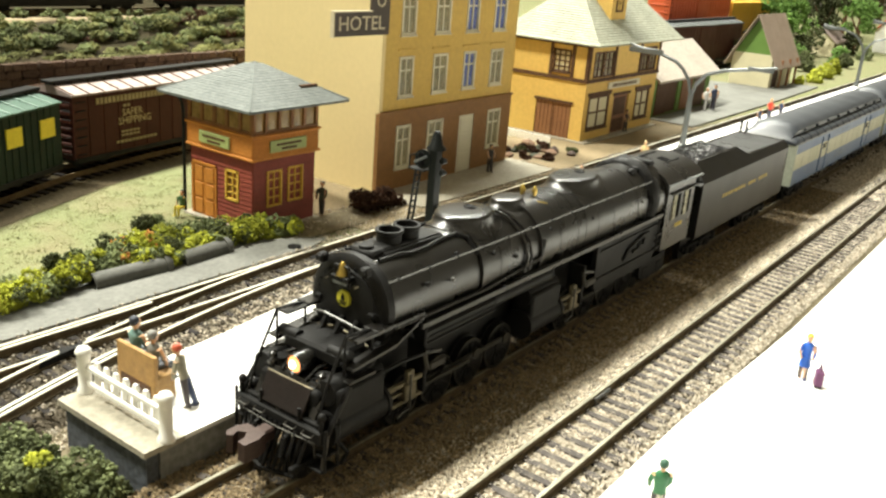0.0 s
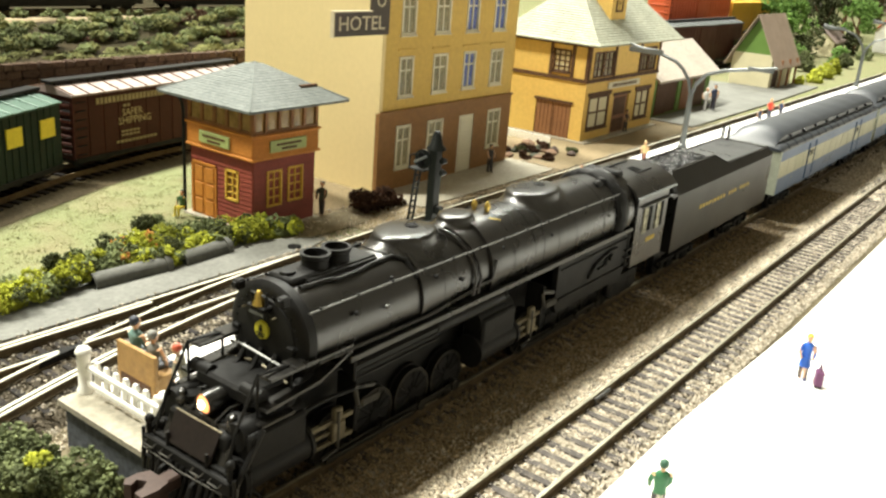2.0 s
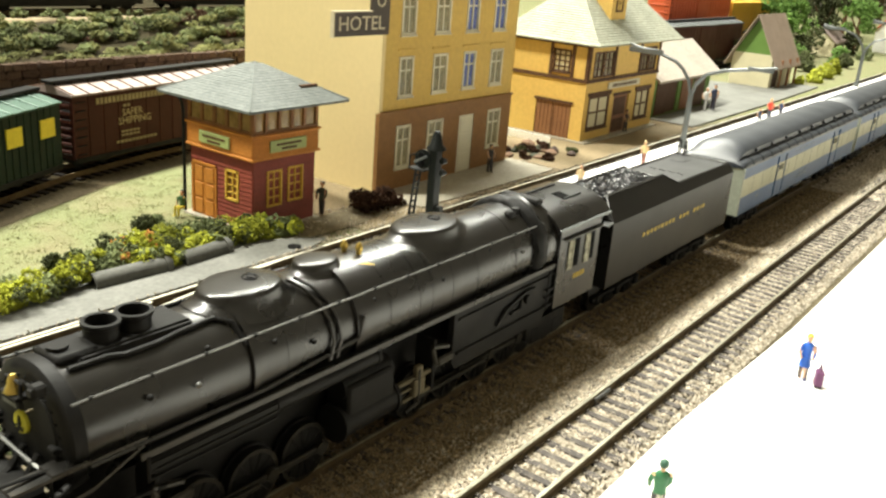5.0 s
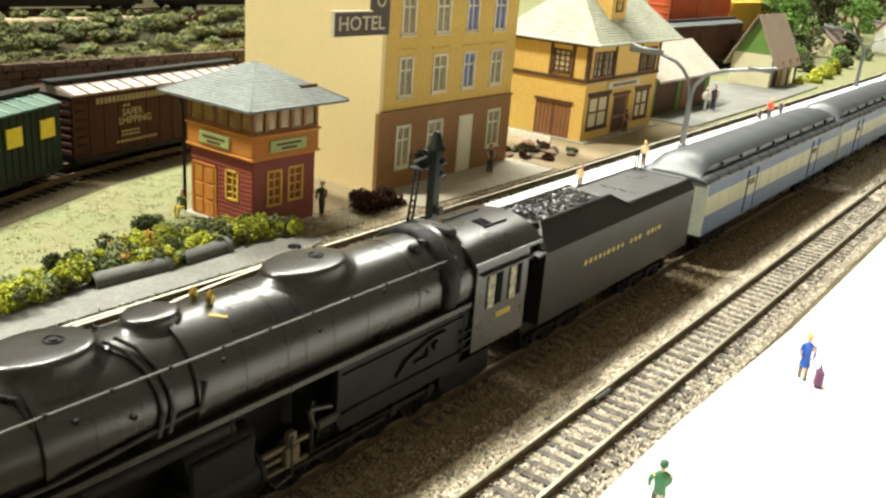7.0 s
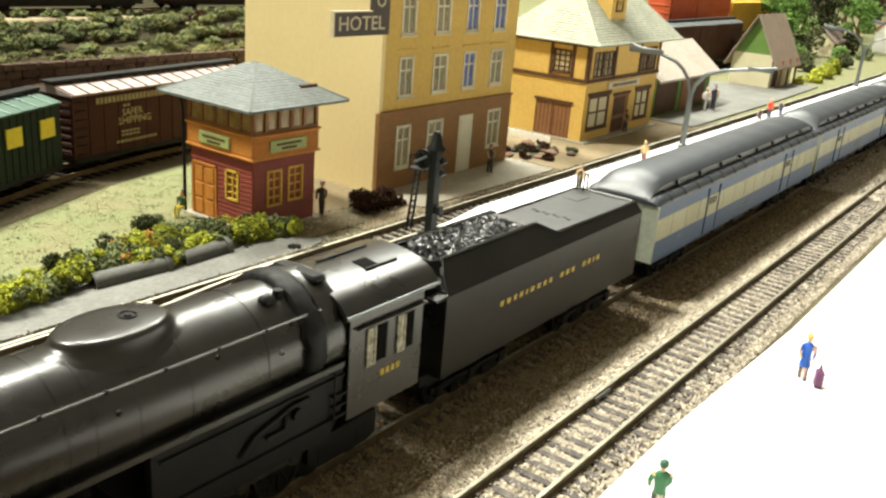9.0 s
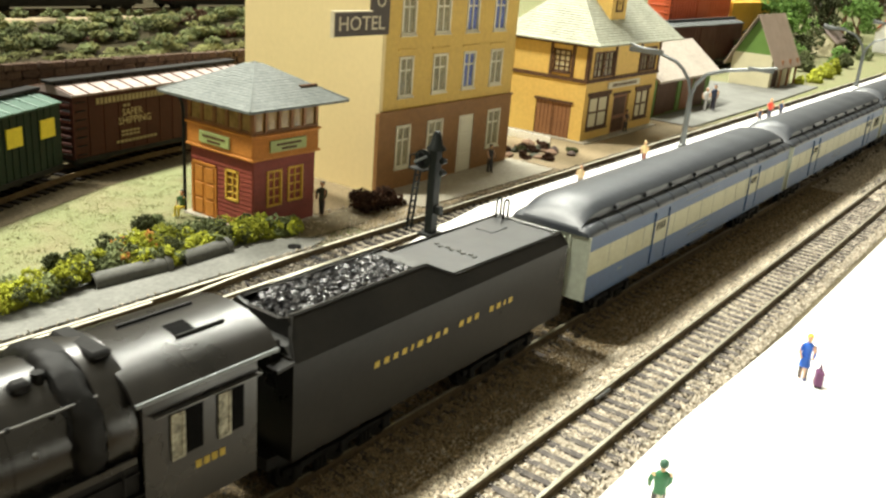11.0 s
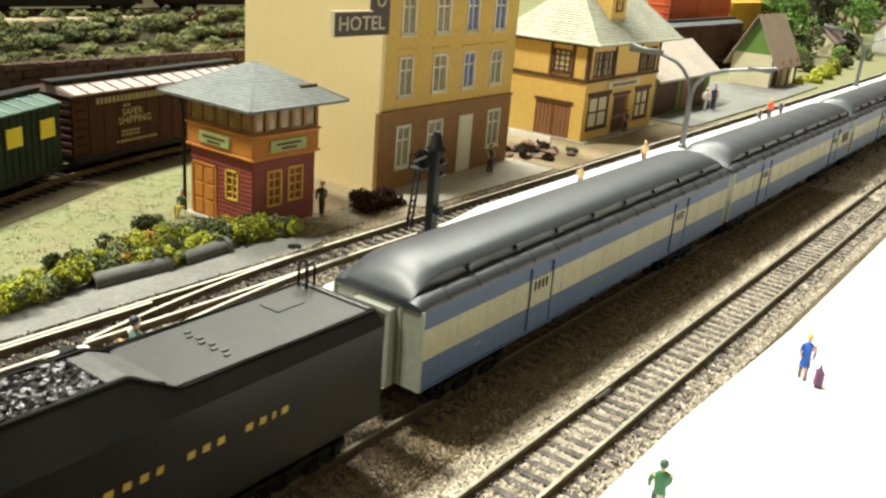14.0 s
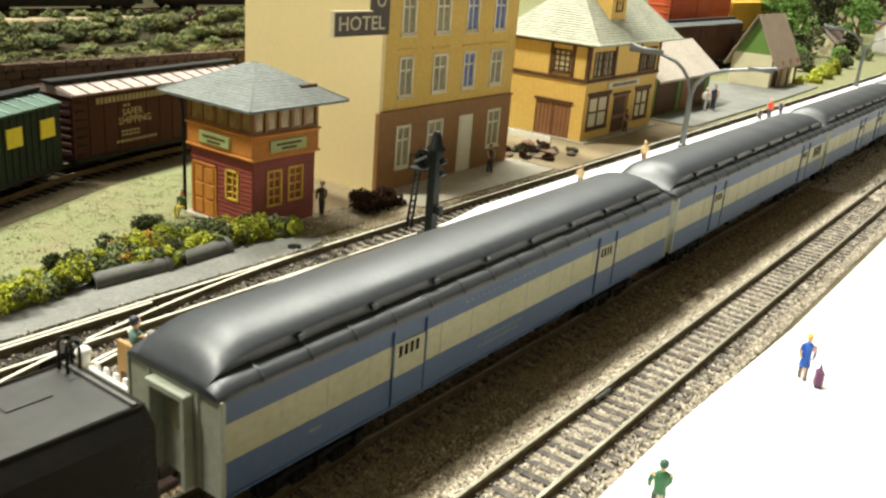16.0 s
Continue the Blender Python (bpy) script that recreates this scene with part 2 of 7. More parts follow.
def B():
    return bmesh.new()


def box(bm, x0, x1, y0, y1, z0, z1, bev=0.0, m=None):
    c = bmesh.ops.create_cube(bm, size=1, matrix=Matrix.Translation(((x0 + x1) / 2, (y0 + y1) / 2, (z0 + z1) / 2)) @ Matrix.Diagonal((abs(x1 - x0), abs(y1 - y0), abs(z1 - z0), 1)))
    vs = c["verts"]
    if m is not None:
        bmesh.ops.transform(bm, matrix=m, verts=vs)
    if bev:
        es = list({e for v in vs for e in v.link_edges})
        bmesh.ops.bevel(bm, geom=es, offset=bev, segments=1, profile=0.5, affect="EDGES")
    return bm


def cyl(bm, p0, p1, r0, r1=None, n=16, caps=True):
    p0, p1 = Vector(p0), Vector(p1)
    d = p1 - p0
    m = Matrix.Translation((p0 + p1) / 2) @ d.to_track_quat("Z", "Y").to_matrix().to_4x4()
    bmesh.ops.create_cone(bm, cap_ends=caps, segments=n, radius1=r0, radius2=r0 if r1 is None else r1, depth=d.length, matrix=m)
    return bm


def rod(bm, pts, r, n=6):
    for a, b in zip(pts, pts[1:]):
        cyl(bm, a, b, r, n=n)
    return bm


def ball(bm, c, r, sx=1, sy=1, sz=1, n=10):
    bmesh.ops.create_uvsphere(bm, u_segments=n, v_segments=max(5, n * 2 // 3), radius=r, matrix=Matrix.Translation(c) @ Matrix.Diagonal((sx, sy, sz, 1)))
    return bm


def prism(bm, outline, a0, a1, axis="x"):
    """An outline of two coordinates pushed from a0 to a1 along an axis: x takes (y, z), y takes (x, z), z takes (x, y)."""
    put = {"x": lambda p, a: (a, p[0], p[1]), "y": lambda p, a: (p[0], a, p[1]), "z": lambda p, a: (p[0], p[1], a)}[axis]
    lo = [bm.verts.new(put(p, a0)) for p in outline]
    hi = [bm.verts.new(put(p, a1)) for p in outline]
    bm.faces.new(lo), bm.faces.new(hi)
    k = len(outline)
    for i in range(k):
        bm.faces.new((lo[i], lo[(i + 1) % k], hi[(i + 1) % k], hi[i]))
    return bm


def loft(bm, rings, caps=True):
    """Rings of equal count joined into a skin."""
    vs = [[bm.verts.new(p) for p in r] for r in rings]
    k = len(rings[0])
    for a, b in zip(vs, vs[1:]):
        for i in range(k):
            bm.faces.new((a[i], a[(i + 1) % k], b[(i + 1) % k], b[i]))
    if caps:
        bm.faces.new(vs[0]), bm.faces.new(vs[-1])
    return bm


def lathe_x(bm, prof, yc, zc, n=40):
    """A profile of (x, radius) turned about a line along x."""
    return loft(bm, [[(x, yc + r * math.cos(2 * math.pi * i / n), zc + r * math.sin(2 * math.pi * i / n)) for i in range(n)] for x, r in prof])


def lathe_z(bm, prof, xc, yc, n=24):
    return loft(bm, [[(xc + r * math.cos(2 * math.pi * i / n), yc + r * math.sin(2 * math.pi * i / n), z) for i in range(n)] for r, z in prof])


def letters(text, size, material, parent, m, name="lettering", label=""):
    """Words in the built-in font, as a mesh, standing proud of their board."""
    cu = bpy.data.curves.new(name, "FONT")
    cu.body, cu.size, cu.extrude, cu.align_x, cu.align_y = text, size * MM, 0.00012, "CENTER", "CENTER"
    cu.resolution_u = 2
    tmp = bpy.data.objects.new(name, cu)
    scene.collection.objects.link(tmp)
    me = bpy.data.meshes.new_from_object(tmp.evaluated_get(bpy.context.evaluated_depsgraph_get()))
    bpy.data.objects.remove(tmp)
    me.materials.clear()
    me.materials.append(material)
    ob = new(name, me)
    ob.parent = parent
    m = m.copy()
    m.translation = m.translation * MM
    ob.matrix_basis = m
    if label:
        ob["label"] = label
    return ob


FRONT = Matrix.Rotation(radians(90), 4, "X")  # writing on a face that looks to -y
SIDE = Matrix.Rotation(radians(-90), 4, "Z") @ FRONT  # writing on a face that looks to -x
rnd = random.Random(7)

# ---- the large structure ----
GROUND = -6.0
bm = B()
box(bm, -700, 4200, -36, 1500, -40, -8)
tagged(link("ground", bm, M["earth"], None, "", False), "sandy brown earth under the tracks", "ground", kind="structure")
bm = B()
box(bm, -700, 4200, 176, 1500, -7.9, GROUND)
tagged(link("ground", bm, M["grass"], None, "", False), "pale flocked grass behind the tracks", "ground", kind="structure")


def room():
    for name, b in dict(wall_north=(-1600, 4900, 2200, 2260, -900, 3000), wall_south=(-1600, 4900, -2260, -2200, -900, 3000), wall_west=(-1660, -1600, -2260, 2260, -900, 3000), wall_east=(4900, 4960, -2260, 2260, -900, 3000)).items():
        tagged(link(name, box(B(), *b), M["roomwall"], None, "", False), "plain brownish painted room wall", "wall", kind="structure")
    tagged(link("ceiling", box(B(), -1600, 4900, -2260, 2260, 3000, 3040), M["roomceiling"], None, "", False), "plain white room ceiling", "ceiling", kind="structure")
    tagged(link("floor", box(B(), -1600, 4900, -2260, 2260, -940, -900), M["wood"], None, "", False), "brown room floor under the layout", "floor", kind="structure")


room()


def ballast_bed(x0, x1, yc, half, name_label, m="ballast"):
    """A long bed with sloping shoulders and an uneven top."""
    bm = B()
    nx, rows = int((x1 - x0) / 6), (-1.0, -0.82, -0.5, 0, 0.5, 0.82, 1.0)
    vs = []
    for i in range(nx + 1):
        x = x0 + (x1 - x0) * i / nx
        r = []
        for k in rows:
            n = noise.noise((x * 0.12, (yc + k * half) * 0.12, 0))
            z = (-7.9 if abs(k) == 1 else -3.6) + (0.5 * n if abs(k) < 1 else 0)
            r.append(bm.verts.new((x, yc + k * (half + (1.2 * n if abs(k) == 1 else 0)), z)))
        vs.append(r)
    for a, b in zip(vs, vs[1:]):
        for j in range(len(rows) - 1):
            bm.faces.new((a[j], a[j + 1], b[j + 1], b[j]))
    return tagged(link("ballast_bed", bm, M[m], None, "", True), name_label, "ballast", kind="stuff")


ballast_bed(40, 1500, 20, 46, "grey stone ballast bed under two tracks")
ballast_bed(300, 1500, 156, 20, "pale stone ballast bed behind the platform")


def scatter_stones(n, x0, x1, y0, y1, zc, seed, lo=0.5, hi=1.25, near=1.0, material="stone", label="loose grey and tan ballast stones", name="ballast_stones", category="ballast"):
    """Loose ballast stones, small rough octahedra in one mesh, thicker towards x0."""
    r = random.Random(seed)
    co, fa = [], []
    for _ in range(n):
        u = r.random() ** near
        x, y = x0 + (x1 - x0) * u, r.uniform(y0, y1)
        s = r.uniform(lo, hi)
        z = zc + 0.5 * noise.noise((x * 0.12, y * 0.12, 0)) + r.uniform(-0.15, 0.3) * s
        q = Euler((r.uniform(0, 6), r.uniform(0, 6), r.uniform(0, 6))).to_matrix()
        k = len(co)
        for v in ((1, 0, 0), (-1, 0, 0), (0, 1, 0), (0, -1, 0), (0, 0, 1), (0, 0, -1)):
            w = q @ Vector((v[0] * s * r.uniform(0.6, 1.2), v[1] * s * r.uniform(0.5, 1), v[2] * s * r.uniform(0.4, 0.9)))
            co.append(((x + w.x) * MM, (y + w.y) * MM, (z + w.z) * MM))
        fa += [(k + a, k + b, k + c) for a, b, c in ((0, 2, 4), (2, 1, 4), (1, 3, 4), (3, 0, 4), (2, 0, 5), (1, 2, 5), (3, 1, 5), (0, 3, 5))]
    me = bpy.data.meshes.new(name)
    me.from_pydata(co, [], fa)
    me.materials.append(M[material])
    return tagged(new(name, me), label, category, kind="stuff")


RAILS = [(-1.2, -2.9), (1.2, -2.9), (1.2, -2.5), (0.35, -2.2), (0.35, -0.9), (0.62, -0.7), (0.62, -0.12), (0.5, 0.0), (-0.5, 0.0), (-0.62, -0.12), (-0.62, -0.7), (-0.35, -0.9), (-0.35, -2.2), (-1.2, -2.5)]


def rail_run(path, name="rail", parent=None, top="rail"):
    """A rail along a path of (x, y), and its bright running top as a strip of its own."""
    rings, tops = [], []
    for i, (x, y) in enumerate(path):
        a, b = path[max(0, i - 1)], path[min(len(path) - 1, i + 1)]
        d = Vector((b[0] - a[0], b[1] - a[1])).normalized()
        nx, ny = -d.y, d.x
        rings.append([(x + nx * o, y + ny * o, z) for o, z in RAILS])
        tops.append([(x + nx * o, y + ny * o, z) for o, z in ((-0.66, -0.3), (-0.66, -0.1), (-0.5, 0.04), (0.5, 0.04), (0.66, -0.1), (0.66, -0.3))])
    ob = part(name, loft(B(), rings), M["railside"], parent)
    part("running_surface", loft(B(), tops), M[top], ob, "worn running surface")
    return ob


def track(name, x0, x1, yc, tie_mat, label, pieces_to, top="rail"):
    """A straight track: two rails on ties, the ties near the camera's end each their own piece."""
    t = thing(name, x0, yc, 0, label, "railway track", "tracks of the layout")
    for off in (-8.25, 8.25):
        rail_run([(0, off), (x1 - x0, off)], parent=t, top=top)
    bm = B()
    box(bm, -1.4, 1.4, -15.5, 15.5, -4.6, -2.9, 0.2)
    bmesh.ops.transform(bm, matrix=Matrix.Scale(MM, 4), verts=bm.verts)
    me = bpy.data.meshes.new("tie")
    bm.to_mesh(me), bm.free()
    me.materials.append(tie_mat)
    sp = B()
    box(sp, -0.5, 0.5, -0.45, 0.45, -2.9, -2.2)
    bmesh.ops.transform(sp, matrix=Matrix.Scale(MM, 4), verts=sp.verts)
    sme = bpy.data.meshes.new("spike")
    sp.to_mesh(sme), sp.free()
    sme.materials.append(tie_mat)
    x, r = x0 + 2, random.Random(int(yc))
    rest = B()
    while x < x1:
        if x < pieces_to:
            ob = new("tie", me)
            ob.parent = t
            ob.matrix_basis = pose((x - x0 + r.uniform(-0.3, 0.3)) * MM, r.uniform(-0.4, 0.4) * MM, 0, 0, 0, r.uniform(-0.8, 0.8))
            if x < 420:
                for off in (-9.75, -6.75, 6.75, 9.75):
                    o2 = new("spike", sme)
                    o2.parent = ob
                    o2.location = (0, off * MM, 0)
        else:
            box(rest, x - x0 - 1.4, x - x0 + 1.4, -15.5, 15.5, -4.6, -2.9)
        x += 6.4
    if rest.verts:
        part("far_tie_bed", rest, tie_mat, t)["kind"] = "stuff"
    return t


track("railway_track", 60, 1500, -8.25, M["tie"], "straight model track with weathered rails on grey-brown ties", 800, "dullrail")
track("railway_track", 60, 1500, 45.1, M["tie"], "model track under the train with dark ties", 500, "dullrail")
b = B()
for s in (-1, 1):
    box(b, -5.5, 5.5, s * 0.95 - 0.35, s * 0.95 + 0.35, -2.3, -0.75, 0.1)
for dx in (-3.6, -1.2, 1.2, 3.6):
    cyl(b, (dx, -1.6, -1.5), (dx, 1.6, -1.5), 0.4, n=6)
whole("rail_joiner", b, M["palegrey"], "small metal joiner clamped on a rail", "rail joint", at=(252.8, 0.0, 0))
track("railway_track", 292, 1500, 156, M["darktie"], "model track behind the white platform", 620)

# ---- the train: x is the place along the track at the start, y is across it, z over the rail tops ----
TRACK_Y = 45.1


def S(t):
    """How far the train has gone, in millimetres."""
    return t * (12.371 + t * (1.51835 + t * (-0.05341 + t * 0.00106725)))


spinners = []  # wheel, its radius
cranks = []  # side rod, crank radius, wheel radius, phase


def wheel(parent, x, y, r, material, rim=True, spokes=0, phase=0.0):
    w = new("wheel")
    w.empty_display_size = 0.003
    bm = B()
    s = 1 if y > 0 else -1
    cyl(bm, (0, -1.1, 0), (0, 1.1, 0), r, n=28)
    cyl(bm, (0, s * -1.6, 0), (0, s * -1.0, 0), r + 0.7, n=28)
    w = part("wheel", bm, material, parent, smooth=True)
    w.location = (x * MM, y * MM, r * MM)
    if rim:
        rb = B()
        lathe = [[(a * math.cos(k * math.pi / 14), s * d, a * math.sin(k * math.pi / 14)) for k in range(28)] for a, d in ((r, 1.05), (r, 1.35), (r - 1.1, 1.35), (r - 1.1, 1.05))]
        loft(rb, lathe, caps=False)
        part("tyre", rb, M["darksteel"], w, "worn steel tyre")
    if spokes:
        sb = B()
        for k in range(spokes):
            a = 2 * math.pi * k / spokes
            rod(sb, [(1.5 * math.cos(a), s * 1.25, 1.5 * math.sin(a)), ((r - 1) * math.cos(a), s * 1.25, (r - 1) * math.sin(a))], 0.38, 5)
        cyl(sb, (0, s * 1.0, 0), (0, s * 1.7, 0), 1.9, n=14)
        box(sb, -2.2, 2.2, s * 1.1, s * 1.6, -r + 1.2, -r + 4.2)
        part("spokes", sb, M["flatblack"], w)
    spinners.append((w, r, phase))
    return w


def truck(parent, x, wheels, r=5.2, span=None):
    """A truck: side frames with journal boxes and springs over plain wheels."""
    span = span or (max(wheels) - min(wheels)) / 2
    for s in (-1, 1):
        bm = B()
        box(bm, x - span - 4, x + span + 4, s * 10.6 - 0.8, s * 10.6 + 0.8, r - 0.6, r + 1.6, 0.3)
        for w in wheels:
            box(bm, x + w - 1.7, x + w + 1.7, s * 11.2 - 1.1, s * 11.2 + 1.1, r - 2.2, r + 1.8, 0.4)
        for w in wheels[:-1]:
            xm = x + w + (wheels[1] - wheels[0]) / 2
            for dx in (-1.6, 0, 1.6):
                cyl(bm, (xm + dx, s * 11.3, r - 2.6), (xm + dx, s * 11.3, r + 0.4), 0.75, n=8)
            box(bm, xm - 3, xm + 3, s * 11.2 - 0.8, s * 11.2 + 0.8, r - 3.4, r - 2.6, 0.2)
        part("truck_frame", bm, M["flatblack"], parent)
    for w in wheels:
        for s in (-1, 1):
            wheel(parent, x + w, s * 8.4, r, M["flatblack"], rim=False)


def coupler(parent, x, d):
    bm = B()
    box(bm, x, x + d * 7, -1.6, 1.6, 10.6, 12.8, 0.4)
    box(bm, x + d * 6, x + d * 9.5, -2.9, 0.6, 9.9, 13.4, 0.6)
    box(bm, x + d * 8, x + d * 10.2, 1.2, 3.0, 10.1, 13.2, 0.6)
    box(bm, x + d * 6, x + d * 8.6, 0.4, 2.6, 10.1, 13.2, 0.5)
    part("coupler", bm, M["couplerbrown"], parent, "rust-brown knuckle coupler")


def make_loco():
    t = thing("steam_locomotive", 128, TRACK_Y, 0, "black articulated model steam locomotive with a lit headlight", "locomotive")
    X = 128.0  # the Empty stands at the front coupler

    def P(name, bm, m, label="", smooth=False, parent=None):
        bmesh.ops.translate(bm, verts=bm.verts, vec=(-X, 0, 0))
        return part(name, bm, m, parent or t, label, smooth)

    ZC, R = 41.2, 14.4
    P("boiler", lathe_x(B(), [(176, R - 0.1), (219.5, R), (219.6, R + 0.5), (254.5, R + 0.5), (254.6, R + 0.9), (330, R + 0.9), (353, R + 0.6)], 0, ZC, 56), M["black"], "satin black boiler barrel", True)
    sb = P("smokebox_front", lathe_x(B(), [(171.4, 0.1), (171.3, 6.0), (172.0, 10.5), (172.4, 10.7), (172.4, 12.3), (172.8, 13.6), (173.6, R + 0.25), (176.4, R + 0.25)], 0, ZC, 56), M["flatblack"], "", True)
    ring = B()
    for k in range(28):
        a = 2 * math.pi * k / 28
        cyl(ring, (171.9, 11.5 * math.cos(a), ZC + 11.5 * math.sin(a)), (172.8, 11.5 * math.cos(a), ZC + 11.5 * math.sin(a)), 0.35, n=6)
    P("bolt_ring", ring, M["flatblack"], parent=sb)["kind"] = "stuff"
    P("emblem", lathe_x(B(), [(170.6, 0.1), (170.6, 2.35), (171.1, 2.55), (171.5, 2.55)], 0, 43.2, 24), paint((0.55, 0.52, 0.03)), "round yellow emblem plate", True, sb)
    em = B()
    box(em, 170.3, 170.65, -1.5, 1.5, 42.2, 42.5)
    box(em, 170.3, 170.65, -1.2, 1.2, 41.5, 41.8)
    prism(em, [(-0.7, 42.9), (0.7, 42.9), (0.45, 44.0), (0, 44.9), (-0.45, 44.0)], 170.3, 170.65)
    P("emblem_mark", em, M["flatblack"], parent=sb)
    b = B()
    lathe_z(b, [(1.9, 50.6), (1.7, 51.2), (1.15, 52.2), (1.0, 53.4), (0.6, 54.2), (0.1, 54.5)], 170.0, 0, 16)
    P("bell", b, M["brass"], "polished brass bell", True)
    b = B()
    box(b, 168.6, 173.4, -3.2, 3.2, 49.6, 50.4, 0.2)
    rod(b, [(170, -2.6, 50), (170, -2.6, 53.2), (170, 2.6, 53.2), (170, 2.6, 50)], 0.4)
    box(b, 169.4, 170.0, -3.4, 3.4, 47.6, 49.4, 0.1)
    P("bell_bracket", b, M["flatblack"])
    for s in (-1, 1):
        b = B()
        box(b, 169.0, 172.0, s * 8.2 - 1.3, s * 8.2 + 1.3, 52.2, 55.0, 0.5)
        cyl(b, (168.6, s * 8.2, 53.6), (169.2, s * 8.2, 53.6), 0.9, n=10)
        P("marker_lamp", b, M["flatblack"])
        b = B()
        rod(b, [(170.6, s * 5.5, 48.4), (169.2, s * 5.5, 48.4)], 0.3)
        rod(b, [(169.4, s * 2, 34.5), (169.4, s * 11.2, 32.6)], 0.42)
        P("hand_rail", b, M["steel"])
    # stack saddle and double stack
    b = B()
    prism(b, [(-7, 52.0), (7, 52.0), (5.2, 56.0), (-5.2, 56.0)], 181, 209)
    bmesh.ops.bevel(b, geom=list(b.edges), offset=0.6, segments=2, affect="EDGES")
    P("stack_base", b, M["flatblack"], "", True)
    for xs in (189.5, 197.5):
        b = B()
        lathe_z(b, [(4.2, 55.4), (3.7, 56.4), (3.7, 58.6), (4.2, 59.0), (4.2, 59.9), (3.3, 59.9), (3.1, 57.2), (0.1, 57.1)], xs, 0, 28)
        P("smoke_stack", b, M["flatblack"], "open round smoke stack", True)
    b = B()
    box(b, 176.8, 186.5, -4.6, 4.6, 54.0, 56.6, 0.7)
    cyl(b, (179.5, 0, 56.4), (179.5, 0, 57.4), 2.2, n=18)
    P("feedwater_lid", b, M["flatblack"], smooth=True)
    for s in (-1, 1):
        b = B()
        pts = [(178, s * 6.2, 54.6), (187, s * 6.4, 54.6), (190, s * 7.3, 54.2), (198, s * 7.3, 54.2), (204, s * 6.6, 54.6), (214, s * 6.2, 54.8), (217.5, s * 8.5, 53.4), (218.3, s * 12.6, 48.6)]
        rod(b, pts, 0.62, 8)
        P("steam_pipe", b, M["flatblack"], smooth=True)

    def dome(name, x0, x1, zt, w, cap, mate="black"):
        """A low dome that flows down into the boiler, long along it."""
        b = B()
        xc, n, rings = (x0 + x1) / 2, 32, []
        L_ = (x1 - x0) / 2
        rb = R + (0.5 if xc < 254 else 0.9)
        edge = zt - 1.5

        def ring(k, f):
            """f is how much of the dome's height over the boiler is left at k times its outline."""
            out = []
            for i in range(n):
                a = 2 * math.pi * i / n
                y1, y = w * math.sin(a), w * k * math.sin(a)
                low = ZC + math.sqrt(rb * rb - min(abs(y), rb - 0.5) ** 2)
                base = ZC + math.sqrt(rb * rb - y1 * y1)
                out.append((xc + L_ * k * math.cos(a), y, low + (edge - base) * f))
            return out

        for k, f in ((1.34, -0.2), (1.24, 0.03), (1.13, 0.16), (1.06, 0.42), (1.02, 0.78)):
            rings.append(ring(k, f))
        for k, z in ((1.0, edge), (0.985, zt - 0.8), (0.94, zt - 0.3), (0.86, zt - 0.08), (0.5, zt + 0.1), (0.02, zt + 0.14)):
            rings.append([(xc + L_ * k * math.cos(2 * math.pi * i / n), w * k * math.sin(2 * math.pi * i / n), z) for i in range(n)])
        loft(b, rings)
        o = P(name, b, M[mate], "", True)
        if cap:
            b = B()
            for q in range(24):
                a, c = 2 * math.pi * q / 24, 2 * math.pi * (q + 1) / 24
                rod(b, [(xc + cap + 1.9 * math.cos(a), 1.9 * math.sin(a), zt + 0.3), (xc + cap + 1.9 * math.cos(c), 1.9 * math.sin(c), zt + 0.3)], 0.22, 5)
            cyl(b, (xc + cap, 0, zt), (xc + cap, 0, zt + 0.5), 0.9, n=12)
            P("filler_lid", b, M["flatblack"], parent=o)
        return o

    dome("sand_dome", 215.5, 239, 58.6, 8.6, 3)
    dome("steam_dome", 246, 260, 58.4, 5.4, 0)
    dome("sand_dome", 287, 314, 58.8, 8.6, 4)
    for dx, dy in ((0, 2.2), (1.5, -2.0)):
        b = B()
        cyl(b, (266.5 + dx, dy, 55.3), (266.5 + dx, dy, 57.4), 0.75, n=10)
        lathe_z(b, [(1.0, 57.3), (1.15, 58.2), (0.7, 59.3), (0.2, 59.8)], 266.5 + dx, dy, 10)
        P("safety_valve", b, M["brass"], "small brass safety valve", True)
    b = B()
    cyl(b, (264.5, -5.2, 55.0), (268.5, -7.2, 54.0), 0.8, n=8)
    P("whistle", b, M["brass"], "small brass whistle", True)
    # boiler bands and seams
    for xb, rr in ((219.6, R + 0.95), (230, R + 0.62), (254.6, R + 1.5), (268, R + 1.02), (281, R + 1.02), (287, R + 1.02), (297, R + 1.02), (310, R + 1.02), (332, R + 1.05)):
        wd = 0.9 if rr > R + 1.1 or xb == 219.6 else 0.35
        b = lathe_x(B(), [(xb - wd, rr - 0.5), (xb - wd, rr), (xb + wd, rr), (xb + wd, rr - 0.5)], 0, ZC, 56)
        P("boiler_band", b, M["black"], "", True)
    # sand pipes over the shoulder of the dome
    for s in (-1, 1):
        for xs in (241.6, 244.2):
            b = B()
            rod(b, [(xs - 3, s * 4, 57.0), (xs - 0.5, s * 7.5, 55.2), (xs + 1.5, s * 11.6, 51.6), (xs + 2.6, s * 14.6, 47.0), (xs + 3, s * 15.7, 42.0), (xs + 1.6, s * 15.7, 37.0)], 0.5, 6)
            P("sand_pipe", b, M["black"], smooth=True)
